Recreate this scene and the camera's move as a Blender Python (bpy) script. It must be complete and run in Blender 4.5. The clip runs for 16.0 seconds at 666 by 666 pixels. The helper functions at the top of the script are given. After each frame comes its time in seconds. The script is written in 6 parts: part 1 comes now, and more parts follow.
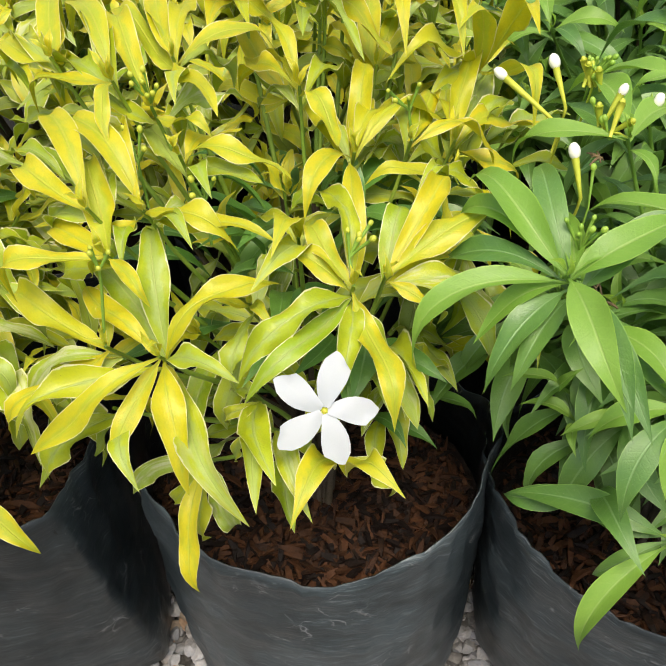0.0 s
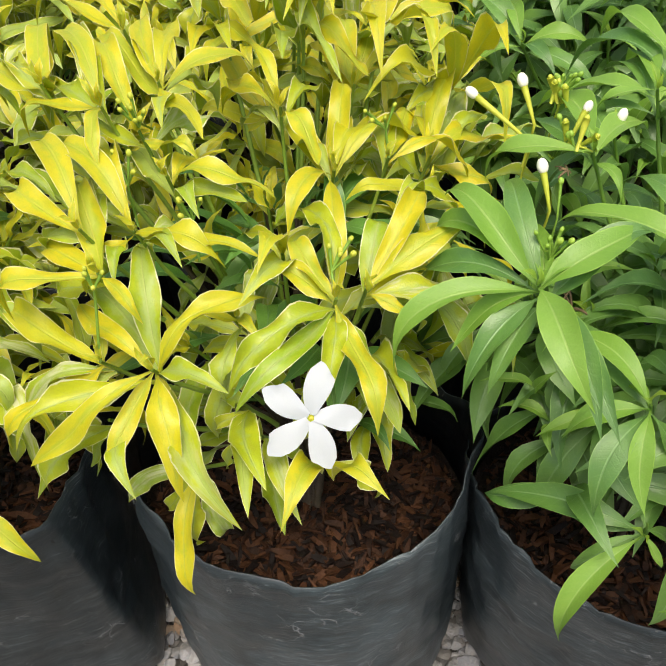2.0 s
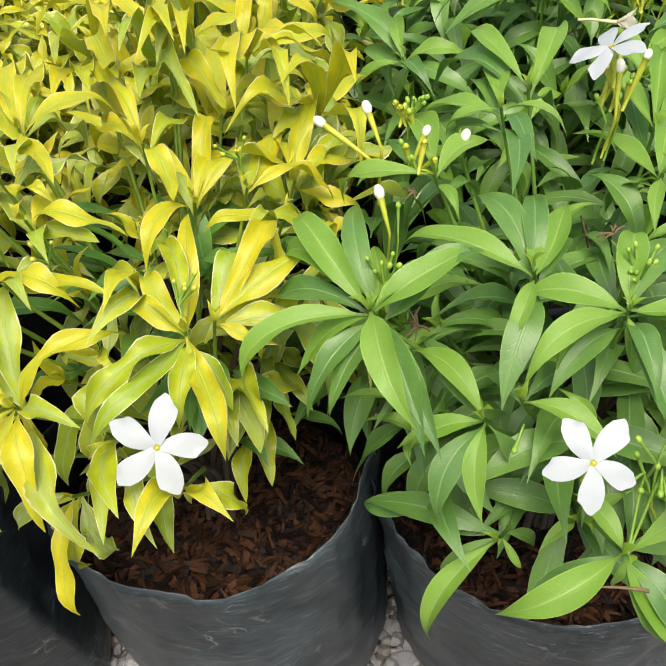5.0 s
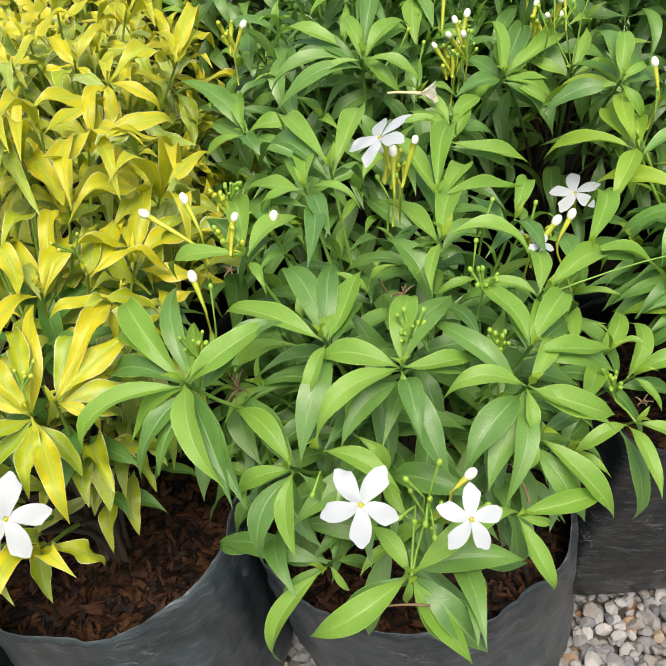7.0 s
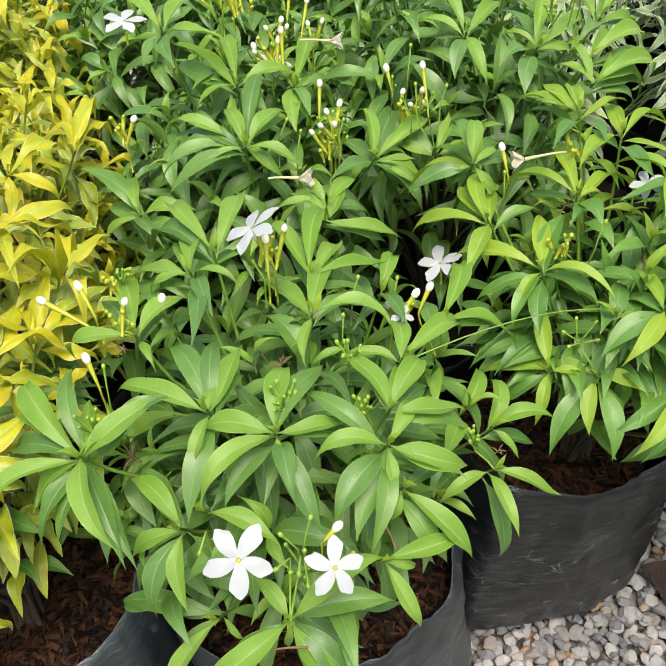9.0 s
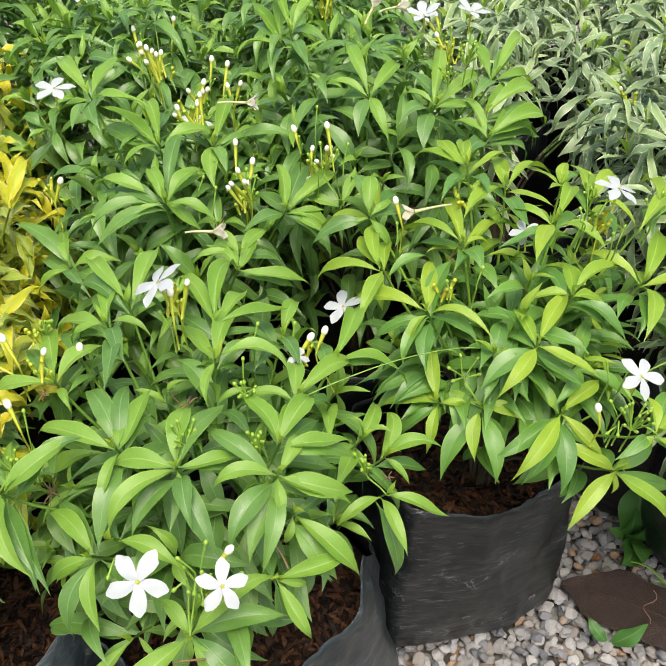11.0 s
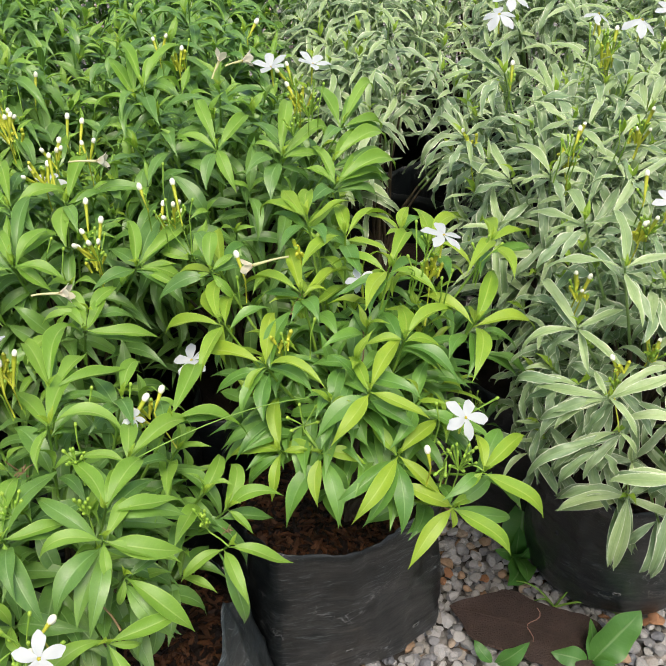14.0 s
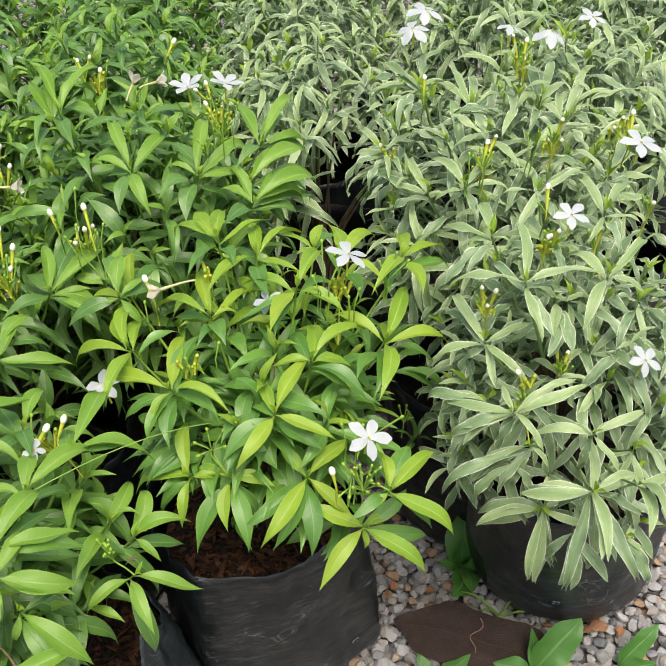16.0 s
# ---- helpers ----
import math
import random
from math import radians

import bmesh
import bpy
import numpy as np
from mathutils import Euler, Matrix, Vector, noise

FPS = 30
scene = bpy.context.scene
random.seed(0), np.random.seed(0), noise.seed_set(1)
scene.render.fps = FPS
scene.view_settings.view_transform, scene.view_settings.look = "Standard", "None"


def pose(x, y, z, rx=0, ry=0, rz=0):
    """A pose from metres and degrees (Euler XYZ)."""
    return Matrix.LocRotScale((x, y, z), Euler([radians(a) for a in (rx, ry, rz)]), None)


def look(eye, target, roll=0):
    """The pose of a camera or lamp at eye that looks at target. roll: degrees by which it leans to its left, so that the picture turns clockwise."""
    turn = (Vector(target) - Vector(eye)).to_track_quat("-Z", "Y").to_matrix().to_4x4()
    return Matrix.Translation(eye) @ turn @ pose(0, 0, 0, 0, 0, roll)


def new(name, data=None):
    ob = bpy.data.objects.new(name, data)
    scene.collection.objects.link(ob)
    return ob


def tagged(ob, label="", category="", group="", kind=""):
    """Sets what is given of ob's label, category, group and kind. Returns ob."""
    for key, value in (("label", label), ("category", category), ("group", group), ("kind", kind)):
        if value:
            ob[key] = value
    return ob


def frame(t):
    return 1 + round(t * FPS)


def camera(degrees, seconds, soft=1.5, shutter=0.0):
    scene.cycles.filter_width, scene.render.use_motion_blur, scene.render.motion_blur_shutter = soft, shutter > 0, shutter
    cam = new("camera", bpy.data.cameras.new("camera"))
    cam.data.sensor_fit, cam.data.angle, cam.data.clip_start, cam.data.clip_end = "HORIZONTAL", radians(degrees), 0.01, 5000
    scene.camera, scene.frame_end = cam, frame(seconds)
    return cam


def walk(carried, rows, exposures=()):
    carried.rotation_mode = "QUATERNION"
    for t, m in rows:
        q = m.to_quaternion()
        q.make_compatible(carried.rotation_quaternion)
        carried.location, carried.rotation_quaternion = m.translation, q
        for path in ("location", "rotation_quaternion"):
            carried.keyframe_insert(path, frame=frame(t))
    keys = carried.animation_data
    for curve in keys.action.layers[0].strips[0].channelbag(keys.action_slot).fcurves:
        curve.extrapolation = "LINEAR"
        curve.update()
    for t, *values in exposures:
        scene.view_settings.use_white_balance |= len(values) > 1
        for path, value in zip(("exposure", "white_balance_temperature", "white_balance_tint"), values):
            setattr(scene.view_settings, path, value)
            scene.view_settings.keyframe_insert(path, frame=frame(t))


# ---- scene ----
cam = camera(41.1, 16.0, soft=1.3)
PATH = [
    (0, (0.081, 0.054, 0.849), (0.054, 1.562, -0.466), 2.8),
    (0.5, (0.081, 0.052, 0.855), (0.076, 1.557, -0.463), 2.9),
    (1, (0.082, 0.042, 0.868), (0.084, 1.55, -0.445), 2.8),
    (1.5, (0.079, 0.038, 0.865), (0.079, 1.55, -0.445), 2.5),
    (2, (0.082, 0.039, 0.867), (0.086, 1.553, -0.44), 2.3),
    (2.5, (0.088, 0.045, 0.864), (0.124, 1.558, -0.443), 2.6),
    (3, (0.094, 0.044, 0.867), (0.098, 1.558, -0.44), 1.5),
    (3.2, (0.088, 0.05, 0.861), (0.115, 1.561, -0.449), 1.9),
    (5.3, (0.187, 0.028, 0.916), (0.183, 1.524, -0.412), -1.6),
    (5.5, (0.198, 0.022, 0.93), (0.221, 1.514, -0.402), -1.8),
    (6, (0.225, 0.009, 0.951), (0.27, 1.509, -0.372), -2.8),
    (6.5, (0.246, 0.003, 0.962), (0.301, 1.506, -0.356), -3.4),
    (7, (0.263, -0.003, 0.971), (0.329, 1.507, -0.339), -3.9),
    (7.5, (0.278, -0.013, 0.985), (0.364, 1.51, -0.309), -4.4),
    (8, (0.287, -0.02, 0.998), (0.459, 1.505, -0.284), -3.5),
    (8.5, (0.294, -0.034, 1.013), (0.497, 1.511, -0.24), -3.1),
    (9, (0.298, -0.048, 1.027), (0.528, 1.505, -0.212), -2.5),
    (9.2, (0.303, -0.051, 1.031), (0.557, 1.5, -0.205), -2.0),
    (11.3, (0.364, -0.116, 1.088), (0.653, 1.467, -0.101), -2.9),
    (11.5, (0.369, -0.117, 1.092), (0.656, 1.467, -0.094), -3.2),
    (12, (0.379, -0.131, 1.102), (0.682, 1.458, -0.073), -3.3),
    (12.5, (0.391, -0.135, 1.107), (0.711, 1.451, -0.069), -3.5),
    (13, (0.41, -0.139, 1.113), (0.757, 1.443, -0.059), -3.8),
    (13.5, (0.425, -0.137, 1.111), (0.798, 1.442, -0.058), -3.6),
    (14, (0.462, -0.136, 1.119), (0.858, 1.435, -0.052), -3.6),
    (14.5, (0.471, -0.137, 1.119), (0.883, 1.429, -0.055), -4.2),
    (15, (0.492, -0.132, 1.118), (0.894, 1.434, -0.058), -5.1),
    (15.5, (0.528, -0.137, 1.123), (0.946, 1.428, -0.051), -5.2),
    (16, (0.543, -0.148, 1.126), (0.963, 1.422, -0.04), -4.9),
]
walk(cam, [(t, look(eye, target, roll)) for t, eye, target, roll in PATH], [(0.0, 0.74, 6850, 10), (3.2, 0.75, 6850, 10), (5.5, 0.77, 6850, 10), (9.2, 0.80, 6850, 10), (11.5, 0.85, 6850, 10), (13.5, 0.71, 6850, 10), (16.0, 0.69, 6850, 10)])

# ---------------------------------------------------------------- light
world = bpy.data.worlds.new("overcast_sky")
scene.world = world
world.use_nodes = True
wn = world.node_tree
sky = wn.nodes.new("ShaderNodeTexSky")
sky.sky_type = "NISHITA"
sky.sun_disc = False
sky.sun_elevation, sky.sun_rotation = radians(66), radians(180)
sky.air_density, sky.dust_density, sky.ozone_density = 1.2, 4.0, 1.0
wn.links.new(sky.outputs["Color"], wn.nodes["Background"].inputs["Color"])
wn.nodes["Background"].inputs["Strength"].default_value = 0.125
sun = new("sun", bpy.data.lights.new("sun", "SUN"))
sun.data.energy, sun.data.angle, sun.data.color = 2.1, radians(30), (1.0, 0.95, 0.86)
SUN_AZ, SUN_EL = radians(180), radians(66)
sun.matrix_world = look((math.sin(SUN_AZ) * 4, math.cos(SUN_AZ) * 4, 4 * math.tan(SUN_EL)), (0, 0, 0))


# ---------------------------------------------------------------- material helpers
class Nodes:
    """A small writer of node trees."""

    def __init__(self, name):
        self.mat = bpy.data.materials.new(name)
        self.mat.use_nodes = True
        self.tree = self.mat.node_tree
        self.tree.nodes.clear()
        self.out = self.tree.nodes.new("ShaderNodeOutputMaterial")

    def put(self, node, key, value):
        if value is None:
            return
        socket = node.inputs[key]
        if isinstance(value, bpy.types.NodeSocket):
            self.tree.links.new(value, socket)
        else:
            socket.default_value = value

    def node(self, kind, **inputs):
        n = self.tree.nodes.new(kind)
        for key, value in inputs.items():
            self.put(n, key, value)
        return n

    def math(self, op, a, b=None, c=None, clamp=False):
        n = self.tree.nodes.new("ShaderNodeMath")
        n.operation, n.use_clamp = op, clamp
        for i, v in enumerate((a, b, c)):
            self.put(n, i, v)
        return n.outputs[0]

    def mix(self, fac, a, b, blend="MIX"):
        n = self.tree.nodes.new("ShaderNodeMix")
        n.data_type, n.blend_type = "RGBA", blend
        for i, v in ((0, fac), (6, a), (7, b)):
            self.put(n, i, v)
        return n.outputs[2]

    def step(self, x, lo, hi, a=0.0, b=1.0):
        n = self.tree.nodes.new("ShaderNodeMapRange")
        n.interpolation_type = "SMOOTHSTEP"
        for i, v in enumerate((x, lo, hi, a, b)):
            self.put(n, i, v)
        return n.outputs[0]

    def noise(self, vector, scale, detail=3.0, rough=0.55, distort=0.0):
        n = self.tree.nodes.new("ShaderNodeTexNoise")
        self.put(n, "Vector", vector)
        for k, v in (("Scale", scale), ("Detail", detail), ("Roughness", rough), ("Distortion", distort)):
            self.put(n, k, v)
        return n.outputs["Fac"]

    def scaled(self, vector, sx, sy, sz):
        n = self.tree.nodes.new("ShaderNodeMapping")
        self.put(n, "Vector", vector)
        n.inputs["Scale"].default_value = (sx, sy, sz)
        return n.outputs[0]

    def chance(self):
        """A number from 0 to 1 for each object and each loose piece of a mesh."""
        ob = self.tree.nodes.new("ShaderNodeObjectInfo").outputs["Random"]
        isl = self.tree.nodes.new("ShaderNodeNewGeometry").outputs["Random Per Island"]
        return self.math("FRACT", self.math("ADD", ob, isl))

    def bump(self, height, strength, distance):
        n = self.tree.nodes.new("ShaderNodeBump")
        self.put(n, "Height", height)
        n.inputs["Strength"].default_value, n.inputs["Distance"].default_value = strength, distance
        return n.outputs[0]

    def principled(self, color, rough, normal=None, spec=0.5, coat=0.0):
        n = self.tree.nodes.new("ShaderNodeBsdfPrincipled")
        for k, v in (("Base Color", color), ("Roughness", rough), ("Normal", normal), ("Specular IOR Level", spec), ("Coat Weight", coat)):
            self.put(n, k, v)
        return n.outputs[0]

    def done(self, shader):
        self.tree.links.new(shader, self.out.inputs[0])
        return self.mat


def rgb(r, g, b):
    return (r, g, b, 1.0)


def leaf_material(name, blade, blade_b, margin, margin_width, rib, back, blotch=None, gloss=0.38, see=0.3, spots=None, spec=0.5, core=None, cream=None):
    """A leaf: two blade colours mixed from leaf to leaf and in clouds, a pale midrib, side veins, a margin."""
    k = Nodes(name)
    tc = k.tree.nodes.new("ShaderNodeTexCoord")
    uv = tc.outputs["UV"]
    sep = k.node("ShaderNodeSeparateXYZ", Vector=uv)
    u, v = sep.outputs[0], sep.outputs[1]
    rnd = k.chance()
    off = k.node("ShaderNodeCombineXYZ", X=k.math("MULTIPLY", rnd, 37.0), Y=k.math("MULTIPLY", rnd, 91.0), Z=0.0).outputs[0]
    place = k.node("ShaderNodeVectorMath", **{})
    place.operation = "ADD"
    k.put(place, 0, uv)
    k.put(place, 1, off)
    place = place.outputs[0]
    across = k.math("MULTIPLY", k.math("ABSOLUTE", k.math("SUBTRACT", u, 0.5)), 2.0)
    cloud = k.noise(k.scaled(place, 2.0, 3.2, 1), 1.6, 4.0, 0.6)
    fine = k.noise(k.scaled(place, 9, 26, 1), 2.0, 3.0, 0.6)
    tone = k.math("ADD", k.math("MULTIPLY", rnd, 0.75), k.math("MULTIPLY", k.math("SUBTRACT", cloud, 0.5), 1.1), clamp=True)
    col = k.mix(tone, blade, blade_b)
    if blotch:
        col = k.mix(k.math("MULTIPLY", k.step(cloud, 0.46, 0.70), 0.7), col, blotch)
    if core:
        # a feathered grey-green middle, broad on some leaves and missing on others
        feather = k.noise(k.scaled(place, 2.0, 8, 1), 1.4, 3.0, 0.5)
        reach = k.math("ADD", across, k.math("MULTIPLY", k.math("SUBTRACT", feather, 0.5), 1.3))
        limit = k.math("MULTIPLY", k.math("FRACT", k.math("MULTIPLY", rnd, 7.31)), core[1])
        col = k.mix(k.math("MULTIPLY", k.step(k.math("SUBTRACT", reach, limit), 0.22, -0.22), 0.7), col, core[0])
    if cream:
        # bleached patches on some of the leaves
        bleach = k.noise(k.scaled(place, 3.0, 2.2, 1), 1.3, 3.0, 0.6, 0.6)
        some = k.step(k.math("FRACT", k.math("MULTIPLY", rnd, 5.3)), 0.70, 0.9)
        col = k.mix(k.math("MULTIPLY", k.math("MULTIPLY", k.step(bleach, 0.46, 0.62), some), 0.8), col, cream)
    wob = k.math("MULTIPLY", k.math("SUBTRACT", k.noise(k.scaled(place, 1.5, 9, 1), 2.0, 3.0, 0.6), 0.5), margin_width * 3.4)
    edge = k.step(k.math("ADD", across, wob), 1.0 - margin_width * 1.25, 1.0 - margin_width * 0.55)
    col = k.mix(edge, col, margin)
    # side veins slope up from the rib to the margin
    vein = k.math("SINE", k.math("MULTIPLY", k.math("SUBTRACT", k.math("ADD", v, k.math("MULTIPLY", cloud, 0.05)), k.math("MULTIPLY", across, 0.085)), 88.0))
    vein_line = k.math("MULTIPLY", k.step(vein, 0.72, 1.0), k.step(across, 0.95, 0.5))
    rib_line = k.math("MULTIPLY", k.step(across, 0.10, 0.03), k.step(v, 1.0, 0.75))
    col = k.mix(k.math("MULTIPLY", vein_line, 0.09), col, rib)
    col = k.mix(k.math("MULTIPLY", rib_line, 0.75), col, rib)
    col = k.mix(k.math("MULTIPLY", k.math("SUBTRACT", fine, 0.42), 0.6, clamp=True), col, k.mix(0.5, col, rgb(0.01, 0.02, 0.005)))
    if spots:
        dots = k.noise(k.scaled(place, 10, 34, 1), 2.4, 2.0, 0.5)
        col = k.mix(k.math("MULTIPLY", k.step(dots, 0.68, 0.76), 0.5), col, spots)
    height = k.math("SUBTRACT", k.math("MULTIPLY", fine, 0.4), k.math("ADD", k.math("MULTIPLY", vein_line, 0.07), k.math("MULTIPLY", rib_line, 0.45)))
    rough = k.math("ADD", gloss, k.math("MULTIPLY", k.math("SUBTRACT", cloud, 0.5), 0.25))
    top = k.principled(col, rough, k.bump(height, 0.7, 0.0009), spec)
    thin = k.node("ShaderNodeBsdfTranslucent", Color=k.mix(0.5, col, back)).outputs[0]
    both = k.node("ShaderNodeMixShader", Fac=see)
    k.put(both, 1, top)
    k.put(both, 2, thin)
    return k.done(both.outputs[0])


LEAF = {
    "green_young": leaf_material("green_leaf_young", rgb(0.175, 0.345, 0.042), rgb(0.25, 0.425, 0.068), rgb(0.29, 0.48, 0.08), 0.06, rgb(0.34, 0.50, 0.13), rgb(0.28, 0.52, 0.03), gloss=0.40),
    "green_old": leaf_material("green_leaf_mature", rgb(0.080, 0.190, 0.037), rgb(0.168, 0.322, 0.058), rgb(0.20, 0.36, 0.075), 0.045, rgb(0.22, 0.37, 0.13), rgb(0.15, 0.36, 0.02), spots=rgb(0.3, 0.36, 0.2), gloss=0.35, see=0.2, spec=0.65),
    "lime_young": leaf_material("lime_leaf_young", rgb(0.31, 0.45, 0.042), rgb(0.19, 0.37, 0.04), rgb(0.36, 0.54, 0.07), 0.06, rgb(0.42, 0.56, 0.11), rgb(0.36, 0.55, 0.02), gloss=0.40),
    "lime_old": leaf_material("lime_leaf_mature", rgb(0.082, 0.208, 0.036), rgb(0.162, 0.335, 0.050), rgb(0.20, 0.38, 0.06), 0.045, rgb(0.2, 0.36, 0.11), rgb(0.15, 0.37, 0.02), gloss=0.35, see=0.2, spec=0.65),
    "gold_young": leaf_material("gold_leaf_young", rgb(0.61, 0.525, 0.014), rgb(0.49, 0.505, 0.018), rgb(0.66, 0.63, 0.30), 0.055, rgb(0.52, 0.53, 0.06), rgb(0.54, 0.54, 0.01), blotch=rgb(0.44, 0.46, 0.025), gloss=0.40, see=0.27, core=(rgb(0.36, 0.46, 0.035), 0.65)),
    "gold_old": leaf_material("gold_leaf_mature", rgb(0.46, 0.49, 0.014), rgb(0.20, 0.37, 0.014), rgb(0.68, 0.68, 0.38), 0.075, rgb(0.38, 0.45, 0.11), rgb(0.30, 0.42, 0.012), blotch=rgb(0.42, 0.42, 0.025), gloss=0.37, see=0.24, spots=rgb(0.12, 0.13, 0.04), core=(rgb(0.33, 0.44, 0.11), 0.8), cream=rgb(0.54, 0.56, 0.32)),
    "white_young": leaf_material("cream_edged_leaf_young", rgb(0.29, 0.41, 0.18), rgb(0.40, 0.51, 0.26), rgb(0.68, 0.74, 0.53), 0.11, rgb(0.38, 0.50, 0.23), rgb(0.36, 0.52, 0.16), gloss=0.39, see=0.22, core=(rgb(0.24, 0.36, 0.13), 0.6)),
    "white_old": leaf_material("cream_edged_leaf_mature", rgb(0.16, 0.265, 0.13), rgb(0.29, 0.395, 0.21), rgb(0.64, 0.70, 0.51), 0.13, rgb(0.27, 0.38, 0.18), rgb(0.28, 0.42, 0.12), blotch=rgb(0.35, 0.44, 0.26), gloss=0.34, see=0.2, core=(rgb(0.19, 0.30, 0.12), 0.6), spec=0.6),
}


def plain_material(name, a, b, scale, rough, bump=0.2, distance=0.001, see=0.0, spec=0.5, stretch=(1, 1, 1), vary=0.5, dark=0.42):
    k = Nodes(name)
    tc = k.tree.nodes.new("ShaderNodeTexCoord")
    at = k.scaled(tc.outputs["Object"], *stretch)
    big = k.noise(at, scale, 4.0, 0.6)
    small = k.noise(at, scale * 7, 3.0, 0.6)
    tone = k.math("ADD", k.math("MULTIPLY", k.chance(), vary), k.math("SUBTRACT", k.math("ADD", k.math("MULTIPLY", big, 0.8), k.math("MULTIPLY", small, 0.5)), dark), clamp=True)
    col = k.mix(tone, a, b)
    top = k.principled(col, rough, k.bump(small, bump, distance), spec)
    if see:
        both = k.node("ShaderNodeMixShader", Fac=see)
        k.put(both, 1, top)
        k.put(both, 2, k.node("ShaderNodeBsdfTranslucent", Color=col).outputs[0])
        top = both.outputs[0]
    return k.done(top)


STEM = {
    "green": plain_material("green_stem", rgb(0.1, 0.22, 0.03), rgb(0.2, 0.36, 0.05), 40, 0.5),
    "lime": plain_material("lime_stem", rgb(0.13, 0.26, 0.03), rgb(0.24, 0.4, 0.05), 40, 0.5),
    "gold": plain_material("gold_stem", rgb(0.13, 0.26, 0.03), rgb(0.32, 0.42, 0.05), 40, 0.5),
    "white": plain_material("grey_green_stem", rgb(0.13, 0.24, 0.06), rgb(0.25, 0.36, 0.12), 40, 0.5),
}
BARK = plain_material("brown_bark", rgb(0.045, 0.034, 0.022), rgb(0.11, 0.085, 0.05), 60, 0.85, 0.6, 0.002)
PETAL = plain_material("white_petal", rgb(0.56, 0.60, 0.64), rgb(0.65, 0.68, 0.72), 60, 0.5, 0.1, 0.0005, see=0.38)
OLD_PETAL = plain_material("wilted_petal", rgb(0.62, 0.56, 0.4), rgb(0.75, 0.72, 0.62), 90, 0.7, 0.4, 0.001, see=0.2)
EYE_OF_FLOWER = plain_material("yellow_flower_throat", rgb(0.6, 0.4, 0.04), rgb(0.75, 0.55, 0.08), 200, 0.6)
BUD_WHITE = plain_material("cream_bud", rgb(0.74, 0.74, 0.58), rgb(0.86, 0.86, 0.74), 90, 0.45)
BUD_GREEN = plain_material("green_bud", rgb(0.17, 0.34, 0.03), rgb(0.32, 0.46, 0.055), 90, 0.45)
TUBE = plain_material("yellow_green_flower_tube", rgb(0.34, 0.42, 0.03), rgb(0.56, 0.55, 0.06), 90, 0.45)
OLD_TUBE = plain_material("faded_flower_tube", rgb(0.42, 0.44, 0.18), rgb(0.6, 0.56, 0.34), 90, 0.6)
DRY = plain_material("dry_brown_twig", rgb(0.08, 0.05, 0.022), rgb(0.27, 0.19, 0.095), 120, 0.8, 0.5, 0.001)


